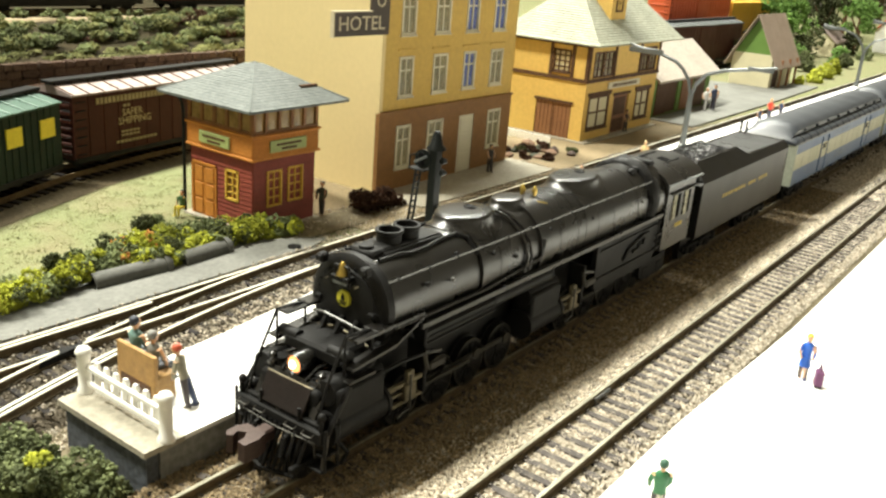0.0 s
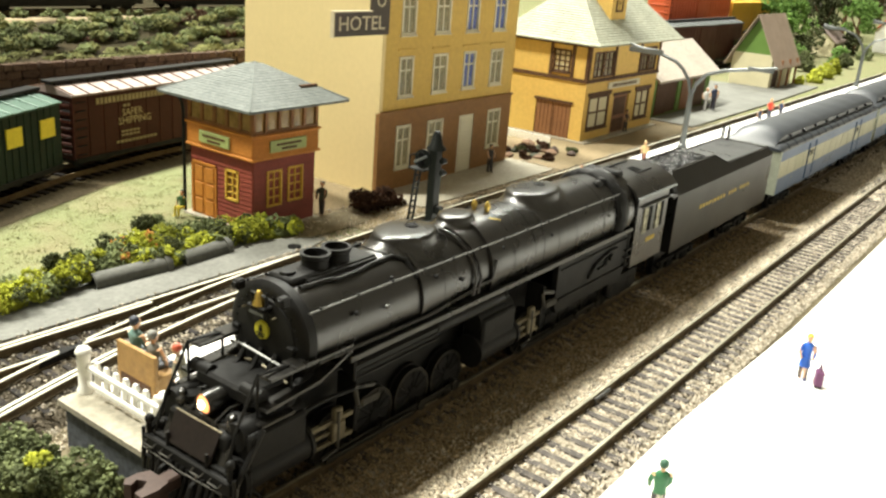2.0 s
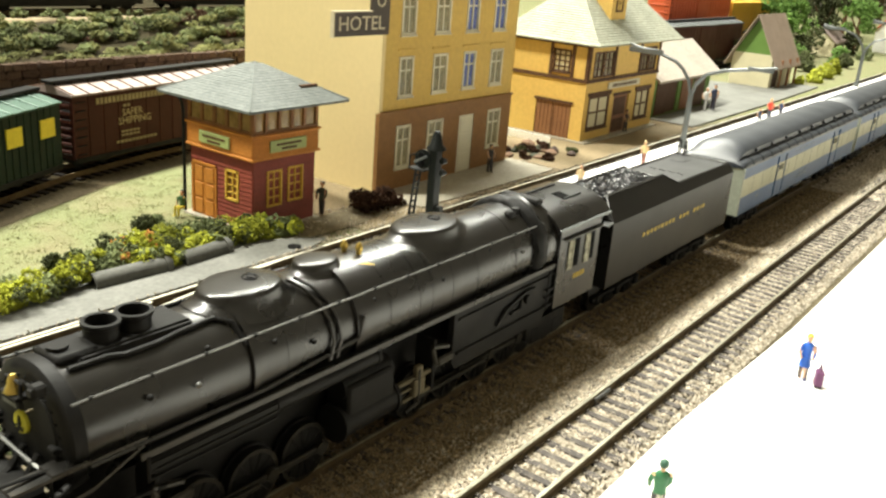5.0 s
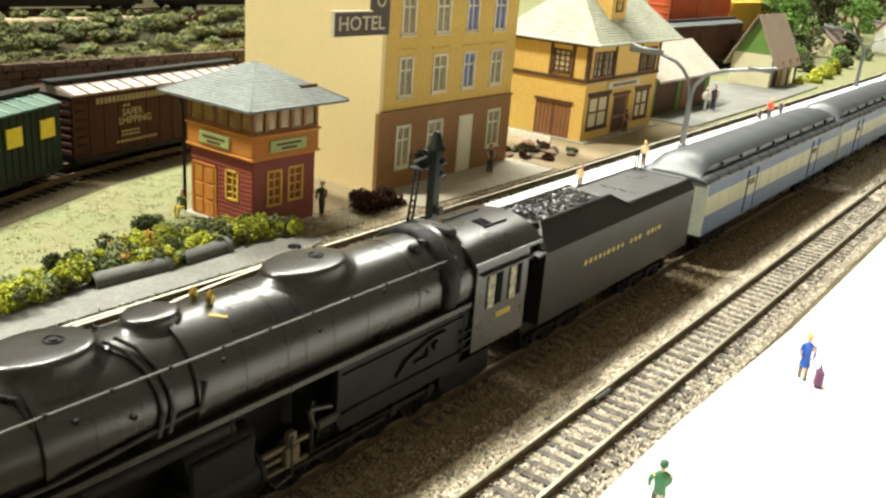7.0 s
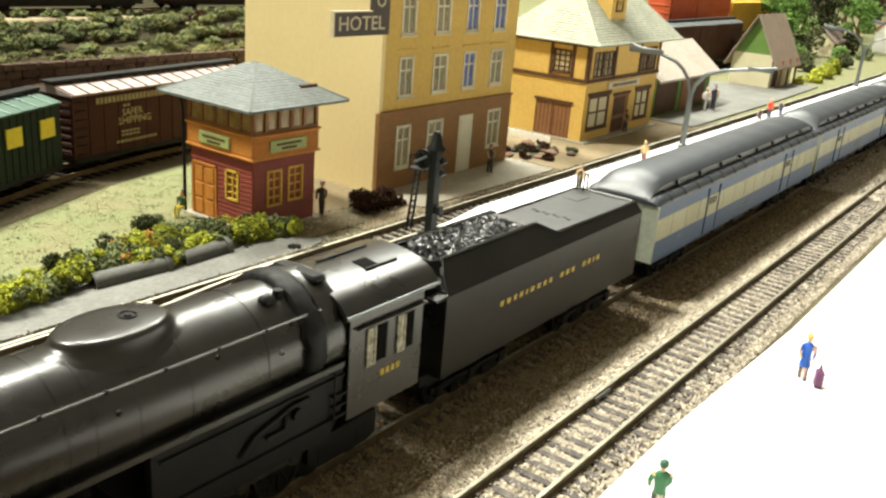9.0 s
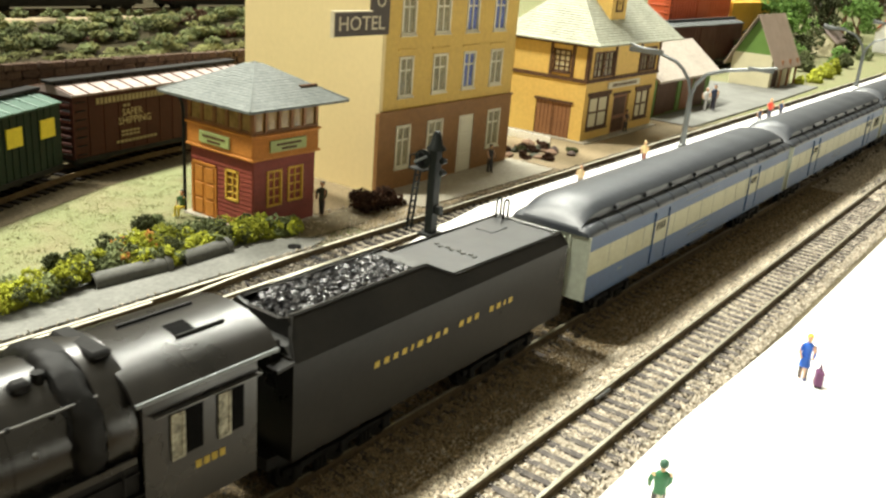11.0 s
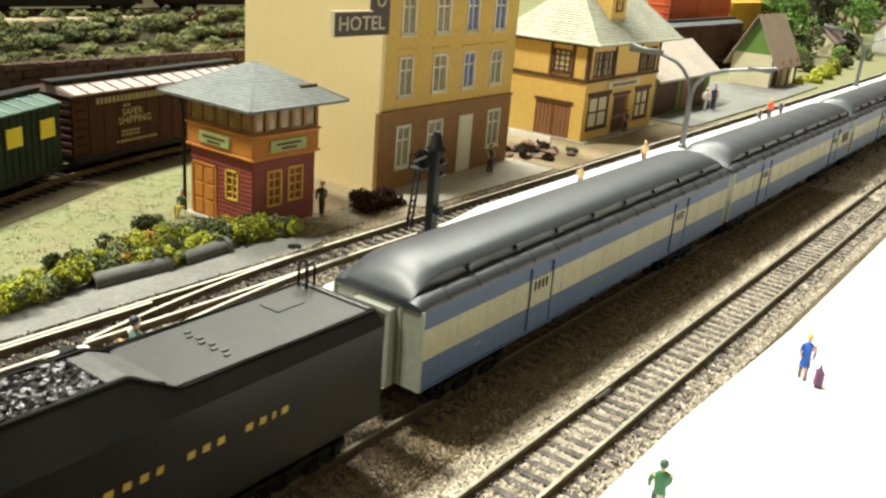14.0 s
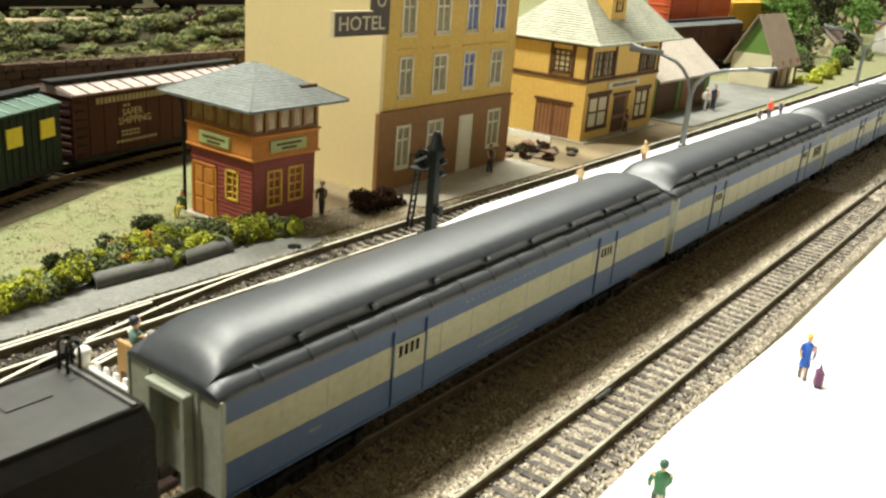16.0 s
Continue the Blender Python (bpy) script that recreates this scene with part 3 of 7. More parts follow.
    # long hand rails with stanchions
    for s in (-1, 1):
        a = radians(36)
        yy, zz = s * (R + 2.4) * math.cos(a), ZC + (R + 2.4) * math.sin(a)
        b = B()
        rod(b, [(174, yy, zz), (350, yy, zz)], 0.33)
        # Dark rail drawn grey: its highlights are put in the colour.
        hr = P("hand_rail", b, M["palegrey"], "thin dark hand rail along the boiler, greyed for its highlights")
        for xs in range(178, 350, 14):
            b = B()
            rod(b, [(xs, yy * 0.84, ZC + (zz - ZC) * 0.84), (xs, yy, zz)], 0.3)
            ball(b, (xs, yy, zz), 0.6, n=6)
            P("stanchion", b, M["flatblack"], parent=hr)
        # running board, its pipe and the pale edge
        b = B()
        prism(b, [(s * 12.5, 35.4), (s * 17.0, 35.4), (s * 17.0, 34.4), (s * 12.5, 34.4)], 187, 356)
        box(b, 186.5, 356, s * 16.6 - 0.5, s * 16.6 + 0.5, 34.2, 35.9, 0.15)
        P("running_board", b, M["black"])
        b = B()
        prism(b, [(s * 11.0, 38.6), (s * 15.6, 38.6), (s * 15.6, 37.9), (s * 11.0, 37.9)], 160, 189)
        prism(b, [(158, 31.4), (176, 32.8), (188, 37.6), (188, 36.9), (176, 32.0), (158, 30.6)], s * 12.2, s * 16.2, "y")
        P("front_step_board", b, M["black"])
        b = B()
        rod(b, [(176, s * 15.4, 37.4), (222, s * 15.4, 36.9), (254, s * 15.6, 39.8), (255.5, s * 15.8, 46)], 0.62, 8)
        P("feed_pipe", b, M["black"], smooth=True)
        b = B()
        cyl(b, (189, s * 14.6, 31.6), (262, s * 14.6, 31.6), 2.5, n=18)
        for xs in (189, 225, 262):
            cyl(b, (xs - 0.5, s * 14.6, 31.6), (xs + 0.5, s * 14.6, 31.6), 2.75, n=18)
        P("air_tank", b, M["flatblack"], "long black air tank", True)
        b = B()
        for z in (29.0, 30.8, 32.6):
            rod(b, [(188, s * 17.0, z), (224, s * 17.0, z)], 0.45, 6)
        rod(b, [(188, s * 17.0, 28.6), (188, s * 17.0, 34.6)], 0.5, 6)
        P("cooling_coil", b, M["flatblack"])
        # firebox side sheet with its small fittings
        b = B()
        prism(b, [(298, 34.2), (357, 34.2), (357, 22), (352, 14), (300, 14), (298, 17)], s * 13.6, s * 15.8, "y")
        fs = P("firebox_side", b, M["flatblack"], "plain black firebox sheet")
        b = B()
        rod(b, [(322, s * 16.2, 22), (326, s * 16.4, 26), (338, s * 16.4, 29.5), (344, s * 16.4, 29.5)], 0.7, 7)
        rod(b, [(330, s * 16.4, 24), (336, s * 16.4, 24), (336, s * 16.4, 28)], 0.6, 7)
        cyl(b, (340, s * 15.6, 26.5), (340, s * 17.2, 26.5), 1.6, n=12)
        P("injector", b, M["flatblack"], parent=fs)
        b = B()
        rod(b, [(300, s * 16.1, 19.5), (357, s * 16.1, 19.5)], 0.5, 6)
        rod(b, [(300, s * 16.1, 31), (357, s * 16.1, 31.4)], 0.4, 6)
        P("water_pipe", b, M["flatblack"], parent=fs)
        b = B()
        prism(b, [(347, 13.4), (374, 13.4), (374, 6), (370, 4.6), (351, 4.6), (347, 7)], s * 11.4, s * 13.6, "y")
        for xs in (353, 368):
            box(b, xs - 2.6, xs + 2.6, s * 13.6 - 0.2, s * 13.6 + 0.9, 5.5, 10.5, 0.4)
        P("trailing_truck_frame", b, M["flatblack"])
    # cab
    cabp = B()
    arc = [(-17.2, 47.6)] + [(-17.2 + 34.4 * k / 14, 47.6 + 7.0 * (1 - ((k - 7) / 7) ** 2) ** 0.62) for k in range(1, 14)] + [(17.2, 47.6)]
    prism(cabp, [(-17.2, 17.6), (17.2, 17.6)] + arc[::-1], 357.5, 358.7)
    cab = P("cab", cabp, M["black"], "black locomotive cab")
    for s in (-1, 1):
        b = B()
        prism(b, [(s * 17.2, 17.6), (s * 17.2, 47.6), (s * 16.0, 47.6), (s * 16.0, 17.6)], 358.7, 388)
        P("cab_side", b, M["black"], parent=cab)
    P("cab_floor", box(B(), 358.7, 388, -16, 16, 17.6, 20), M["flatblack"], parent=cab)
    b = B()
    top = [(y * 1.035, z + 0.4) for y, z in arc]
    low = [(y, z - 0.7) for y, z in arc]
    prism(b, top + low[::-1], 355.5, 394)
    P("roof", b, M["black"], "arched black cab roof", True, cab)
    for s in (-1, 1):
        P("rain_gutter", box(B(), 355.5, 394, s * 17.9 - 0.35, s * 17.9 + 0.35, 47.3, 48.3, 0.12), M["lampgrey"], "pale worn gutter edge", parent=cab)
    b = B()
    box(b, 373, 386, -8.2, -7.6, 53.4, 54.7)
    box(b, 366, 386, 3.4, 4.2, 54.3, 55.4)
    P("roof_rail", b, M["flatblack"], parent=cab)
    b = B()
    # Solid black block; the hatch opening's darkness is its colour.
    prism(b, [(-7.4, 53.2), (-7.4, 54.5), (-4.9, 54.95), (-2.6, 55.14), (-2.6, 53.2)], 373.2, 378.6)
    P("roof_hatch", b, M["tunnel"], "open roof hatch", parent=cab)
    for s in (-1, 1):
        for x0, x1 in ((364.0, 372.5), (376.5, 384.0)):
            b = B()
            box(b, x0, x1, s * 17.0, s * 17.35, 31.5, 42.2)
            P("window_pane", b, M["tunnel"], parent=cab)
            b = B()
            fx = x0 + 3.2
            for a in ((x0, x0 + 0.7), (fx - 0.35, fx + 0.35)):
                box(b, a[0], a[1], s * 17.3, s * 17.75, 31.2, 42.4)
            box(b, x0, fx, s * 17.3, s * 17.75, 31.2, 32.0), box(b, x0, fx, s * 17.3, s * 17.75, 41.6, 42.4)
            box(b, x0 + 0.7, fx - 0.35, s * 17.3, s * 17.5, 32.0, 41.6)
            P("window_frame", b, M["blind"], "pale mottled window screen", parent=cab)
        b = B()
        box(b, 359.5, 388.4, s * 17.2, s * 18.7, 43.5, 43.9, 0.1)
        P("window_awning", b, M["palegrey"], "thin pale awning over the windows", parent=cab)
        b = B()
        for k in range(4):
            box(b, 370.4 + k * 2.2, 371.9 + k * 2.2, s * 17.2, s * 17.4, 26.4, 28.3)
        P("cab_bars", b, M["gold"], "small yellow bars", parent=cab)["kind"] = "stuff"
        b = B()
        for z in (20, 23, 26):
            box(b, 352.6, 357.4, s * 14.5, s * 17.0, z, z + 0.5)
        rod(b, [(352.8, s * 16.9, 19), (352.8, s * 16.9, 34)], 0.3)
        P("cab_ladder", b, M["flatblack"], parent=cab)
    b = lathe_x(B(), [(349.5, R + 0.7), (350, R + 2.0), (351, R + 2.2), (357.4, R + 1.9), (357.4, R - 1)], 0, ZC, 40)
    P("boiler_shroud", b, M["black"], "polished ring where the boiler meets the cab", True)
    b = B()
    rg = []
    for i, (x, rr) in enumerate(((343.2, R + 0.7), (343.8, R + 2.2), (345.4, R + 2.9), (347.4, R + 2.9), (349.4, R + 2.6), (350.2, R + 1.2))):
        rg.append([(x + 1.3 * noise.noise((k * 0.6, i * 0.4, 3)), (rr + 0.7 * noise.noise((k * 0.9, i * 0.9, 8))) * math.cos(math.pi * k / 32), ZC + (rr + 0.7 * noise.noise((k * 0.9, i * 0.9, 8))) * math.sin(math.pi * k / 32)) for k in range(64)])
    loft(b, rg)
    P("lagging_band", b, M["flatblack"], "rough dead-black band round the boiler", True)
    b = B()
    box(b, 336, 340, -8.6, -5.4, 53.6, 56.4, 0.8)
    cyl(b, (342, -6.5, 53), (342, -6.5, 56.6), 1.3, n=12)
    box(b, 352, 357, -9, 7, 55.4, 57.6, 0.8)
    P("turret", b, M["flatblack"], smooth=True)
    # frame, cylinders, running gear
    b = B()
    box(b, 153, 372, -6.2, 6.2, 8, 21)
    box(b, 167, 372, -6.2, 6.2, 21, 26)
    box(b, 170, 345, -3, 3, 26, 34)
    P("frame", b, M["flatblack"])
    for xc in (162, 260):
        for s in (-1, 1):
            b = B()
            cyl(b, (xc - 10.5, s * 12.6, 15), (xc + 10.5, s * 12.6, 15), 5.0, n=22)
            cyl(b, (xc - 11.6, s * 12.6, 15), (xc - 10.4, s * 12.6, 15), 5.5, n=22)
            cyl(b, (xc + 10.4, s * 12.6, 15), (xc + 11.6, s * 12.6, 15), 5.5, n=22)
            cyl(b, (xc - 10.0, s * 12.0, 25), (xc + 10.0, s * 12.0, 25), 3.6, n=18)
            box(b, xc - 9.6, xc + 9.6, s * 8, s * 16.6, 16.5, 26.5, 0.8)
            P("cylinder", b, M["flatblack"], "steam cylinder with its valve chest", True)
            b = B()
            rod(b, [(xc + 11, s * 15, 15), (xc + 22, s * 15, 15)], 0.6, 8)
            box(b, xc + 11, xc + 28, s * 15.0 - 0.7, s * 15.0 + 0.7, 17.2, 18.6, 0.2)
            box(b, xc + 11, xc + 28, s * 15.0 - 0.7, s * 15.0 + 0.7, 11.4, 12.6, 0.2)
            box(b, xc + 19, xc + 24, s * 15.6 - 1.2, s * 15.6 + 1.2, 12.2, 18.0, 0.4)
            box(b, xc + 20, xc + 23, s * 15.6 - 0.9, s * 15.6 + 0.9, 18.0, 22.0, 0.3)
            P("crosshead", b, M["steel"], "bright worn crosshead and guides")
            b = B()
            P("guide_yoke", box(B(), xc + 28, xc + 29.4, s * 9, s * 16.2, 12, 28, 0.3), M["flatblack"])
            rod(b, [(xc + 29, s * 16.2, 20), (xc + 27, s * 16.2, 26), (xc + 35, s * 16.2, 24)], 0.8, 7)
            rod(b, [(xc + 21, s * 16.4, 21), (xc + 21, s * 16.6, 10), (xc + 15, s * 16.6, 9)], 0.6, 7)
            box(b, xc + 30, xc + 38, s * 15.8, s * 16.8, 18.5, 21.5, 0.6)
            P("valve_gear", b, M["darksteel"], "oily valve rods")
    for base in (188.0, 287.0):
        for k in range(4):
            for s in (-1, 1):
                wheel(t, base + 17.6 * k - X, s * 8.6, 8.4, M["flatblack"], True, 12, 0.0 if s < 0 else 90.0)
        for s in (-1, 1):
            b = B()
            box(b, -3, 55.8, s * 12.0 - 0.5, s * 12.0 + 0.5, -0.9, 0.9, 0.25)
            for k in range(4):
                cyl(b, (17.6 * k, s * 11.3, 0), (17.6 * k, s * 12.9, 0), 1.9, n=14)
            o = part("side_rod", b, M["darksteel"], t, "oily steel side rod")
            cranks.append((o, base - X, 8.4, 4.0, 0.0 if s < 0 else 90.0))
            b = B()
            box(b, -4, 34, s * 13.5 - 0.5, s * 13.5 + 0.5, -0.7, 0.7, 0.2)
            o = part("main_rod", b, M["darksteel"], t, "oily steel main rod")
            cranks.append((o, base - 4 - X, 8.4, 4.0, 0.0 if s < 0 else 90.0))
    truck(t, 148 - X, [0], 4.8, 3)
    for xs in (352, 368):
        for s in (-1, 1):
            wheel(t, xs - X, s * 8.4, 6.0, M["flatblack"], False)
    # pilot deck, front plates, headlight
    def F(name, bm, m, label="", smooth=False, parent=None, dx=6.5, dz=-3.5):
        bmesh.ops.translate(bm, verts=bm.verts, vec=(dx, 0, dz))
        return P(name, bm, m, label, smooth, parent)

    b = B()
    box(b, 141, 172, -14.5, 14.5, 20.6, 21.6, 0.3)
    box(b, 139.6, 141.6, -16.4, 16.4, 16.4, 20.4, 0.4)
    F("pilot_beam", b, M["flatblack"])
    b = B()
    for k in range(13):
        y = -10.5 + 21 * k / 12
        rod(b, [(141.4, y * 1.15, 15.4), (136.5 + abs(y) * 0.24, y * 0.92, 3.2)], 0.55, 6)
    rod(b, [(139.2, -9.7, 3.2), (136.3, 0, 3.2), (139.2, 9.7, 3.2)], 0.7, 6)
    F("pilot_grille", b, M["flatblack"], "barred pilot between the rails", dx=4.5, dz=-1.0)
    b = B()
    prism(b, [(142.2, 21.6), (146.2, 29.4), (147.0, 29.4), (143.2, 21.6)], -11.6, 11.6, "y")
    box(b, 146.2, 158, -12, 12, 28.6, 29.4, 0.3)
    F("front_shield", b, M["black"], "broad black plate under the headlight")
    for s in (-1, 1):
        b = B()
        box(b, 143.6, 160, s * 8.4 - 2.8, s * 8.4 + 2.8, 21.6, 28.6, 0.8)
        cyl(b, (149, s * 8.4, 28), (149, s * 8.4, 31.5), 2.2, n=14)
        F("air_pump", b, M["flatblack"], smooth=True)
        b = B()
        for z0 in (8.6, 13.0):
            box(b, 140.4, 145.5, s * 14.2, s * 17.6, z0, z0 + 0.7, 0.2)
        rod(b, [(140.6, s * 17.4, 8.8), (140.6, s * 17.4, 21.5)], 0.5, 6)
        rod(b, [(145.4, s * 17.4, 8.8), (145.4, s * 17.4, 21.5)], 0.5, 6)
        rod(b, [(142, s * 16.8, 19.6), (150, s * 16.6, 30.6)], 0.7, 6)
        F("front_step", b, M["flatblack"])
        b = B()
        rod(b, [(147.5, s * 13.6, 16.5), (151, s * 13.2, 27.0), (158, s * 13.0, 39.8), (169, s * 13.0, 38.8), (169, s * 13.0, 29)], 0.42, 6)
        rod(b, [(158, s * 13.0, 39.8), (158, s * 13.0, 27.5)], 0.4, 6)
        rod(b, [(151, s * 13.2, 27.0), (158, s * 13.0, 28.4)], 0.36, 6)
        P("front_railing", b, M["flatblack"], "thin bent hand railing")
        b = B()
        box(b, 168.0, 175.5, s * 10.5, s * 15.8, 38.4, 39.1, 0.2)
        P("step_plate", b, M["black"])
    for s in (-1, 1):
        b = B()
        box(b, 156.5, 167.5, s * 8.2, s * 16.4, 27.0, 27.9, 0.2)
        for sx in (157.6, 166.4):
            rod(b, [(sx, s * 9, 22), (sx, s * 9, 27.2)], 0.5, 6)
        P("pump_cover", b, M["black"], "flat black plate over the pump")
        P("pump_lubricator", cyl(B(), (155.4, s * 6.4, 20), (155.4, s * 6.4, 26.5), 1.5, n=14), M["flatblack"], smooth=True)
    b = B()
    lathe_x(b, [(149.6, 2.35), (149.0, 2.8), (150.0, 3.1), (158.0, 2.9), (159.2, 2.2), (159.4, 0.1)], 0, 31.8, 26)
    hl = F("headlight", b, M["black"], "round headlight housing", True, dx=2.8, dz=-2.6)
    F("headlight_lens", lathe_x(B(), [(148.9, 0.05), (149.0, 1.4), (149.5, 2.35), (150, 2.35)], 0, 31.8, 24), M["headlight"], "glowing warm headlight", True, hl, 2.8, -2.6)
    F("headlight_bulb", ball(B(), (148.7, 0, 31.9), 1.15, 0.5, 1, 1, 12), M["bulb"], "bright bulb", True, hl, 2.8, -2.6)
    for y in (-6, 0, 6):
        P("steam_pipe", rod(B(), [(160, y, 29), (168, y * 0.9, 34), (171, y * 0.9, 38)], 0.8, 7), M["flatblack"], smooth=True)
    P("pump_body", box(B(), 158, 170, -10.5, 10.5, 29.4, 33.6, 0.8), M["flatblack"])
    for s in (-1, 1):
        P("pump_cylinder", cyl(B(), (160, s * 13, 33), (160, s * 6, 33), 1.9, n=14), M["flatblack"], smooth=True)
    b = B()
    box(b, 133.5, 141, -2.2, 2.2, 11.4, 15.2, 0.6)
    prism(b, [(136, -3.6), (136, 3.4), (133.2, 4.6), (129.8, 4.6), (128.4, 3.0), (129.4, 1.6), (131.6, 2.4), (132.8, 0.2), (130.6, -1.4), (128.2, -1.6), (128.0, -4.4), (132.6, -4.6)], 10.8, 16.2, "z")
    F("coupler", b, M["couplerbrown"], "rust-brown knuckle coupler", True, dx=3.0, dz=-1.0)
    F("uncoupling_lever", rod(B(), [(138.6, -15.6, 13.6), (138.6, -15.2, 17.6), (138.2, 0, 17.2), (138.6, 15.2, 17.6), (138.6, 15.6, 13.6)], 0.26, 6), M["darksteel"], "thin worn uncoupling lever")
    for y in (-12.5, -6.0, 6.0, 12.5):
        F("grab_iron", rod(B(), [(139.4, y - 1.8, 19.6), (138.2, y - 1.8, 19.0), (138.2, y + 1.8, 19.0), (139.4, y + 1.8, 19.6)], 0.24, 6), M["darksteel"])
        F("flag_stand", rod(B(), [(140.6, y * 1.24, 20.4), (140.6, y * 1.24, 24.2)], 0.5, 6), M["flatblack"])
        F("valve", ball(B(), (143.6, y * 1.08, 22.6), 1.3, n=8), M["flatblack"], smooth=True)
    F("center_plate", prism(B(), [(141.0, 21.4), (144.6, 28.4), (144.0, 28.7), (140.4, 21.7)], -8.4, 8.4, "y"), M["frontbrown"], "brownish black front plate")
    F("plate_edge", rod(B(), [(144.4, -8.6, 28.7), (144.4, 8.6, 28.7)], 0.3, 6), M["steel"])
    for s in (-1, 1):
        F("air_line", rod(B(), [(142, s * 14.4, 19), (148, s * 15.2, 14), (152, s * 15.2, 9), (149, s * 15.2, 6.5)], 0.6, 6), M["flatblack"], smooth=True)
        F("side_pipe", rod(B(), [(146, s * 12.8, 22), (156, s * 14.6, 28), (172, s * 15.6, 29.5), (186, s * 16.6, 29)], 0.6, 7), M["flatblack"], smooth=True)
        P("drain_cock", rod(B(), [(152, s * 15.4, 9.6), (152, s * 15.8, 6.4), (155, s * 15.8, 5.8)], 0.45, 6), M["steel"])
    for s in (-1, 1):
        P("footboard", box(B(), 146.0, 150.5, s * 10.5, s * 17.2, 5.0, 5.8, 0.2), M["flatblack"])
        P("footboard_strap", rod(B(), [(147.4, s * 16.4, 5.4), (148.6, s * 16.4, 15), (157, s * 16.2, 26.8)], 0.75, 6), M["black"], smooth=True)
        P("classification_lamp", ball(cyl(B(), (147.6, s * 15.4, 16.8), (147.6, s * 15.4, 20.2), 0.6, n=8), (147.6, s * 15.4, 21.0), 1.25, n=10), M["flatblack"], smooth=True)
        P("air_hose", rod(B(), [(147.2, s * 5.6, 14), (143.6, s * 5.8, 12.4), (142.2, s * 6.0, 8), (143.4, s * 6.0, 5)], 0.7, 8), M["flatblack"], smooth=True)
        P("deck_valve", lathe_z(B(), [(1.7, 25.8), (1.7, 27.2), (1.1, 27.8), (1.1, 29.2), (0.3, 29.8)], 153.5, s * 9.5, 14), M["black"], smooth=True)
        P("deck_pipe", rod(B(), [(152, s * 4.6, 26), (156, s * 5.2, 28.6), (163, s * 7.0, 29.2), (168, s * 9.0, 33)], 0.45, 6), M["black"], smooth=True)
        P("steam_chest_pipe", rod(B(), [(166, s * 12.4, 26), (170, s * 12.6, 30.5), (177, s * 11.6, 33)], 1.7, 12), M["flatblack"], smooth=True)
        P("door_hinge", box(B(), 170.8, 172.6, s * 10.2 - 1.2, s * 10.2 + 1.2, 40.4, 41.6, 0.2), M["flatblack"])
    P("number_bar", box(B(), 168.9, 169.4, -2.6, 2.6, 48.0, 49.0, 0.05), M["lampgrey"], "small pale plate under the bell")
    P("front_bar", rod(B(), [(170.6, -11.4, 35.4), (169.6, -6, 36.6), (169.6, 6, 37.6), (170.6, 11.4, 36.4)], 0.45, 6), M["palegrey"], "curved worn grab bar")
    for xs, a in ((191, 20), (203, 14), (208, 40), (226, 24), (238, 10), (262, 26), (292, 18), (318, 30), (336, 12), (341, 34)):
        for s in (-1, 1):
            rr = R + 0.8
            yb, zb = s * rr * math.cos(radians(a)), ZC + rr * math.sin(radians(a))
            P("washout_plug", ball(B(), (xs, yb, zb), 0.75, n=8), M["palegrey"] if xs in (203, 336) else M["flatblack"], smooth=True)
    b = B()
    rod(b, [(139, -8, 18), (136.6, -8, 12), (137.2, -8, 7)], 0.6, 6)
    rod(b, [(139, 8, 18), (136.6, 8, 12), (137.2, 8, 7)], 0.6, 6)
    F("air_hose", b, M["flatblack"])
    return t


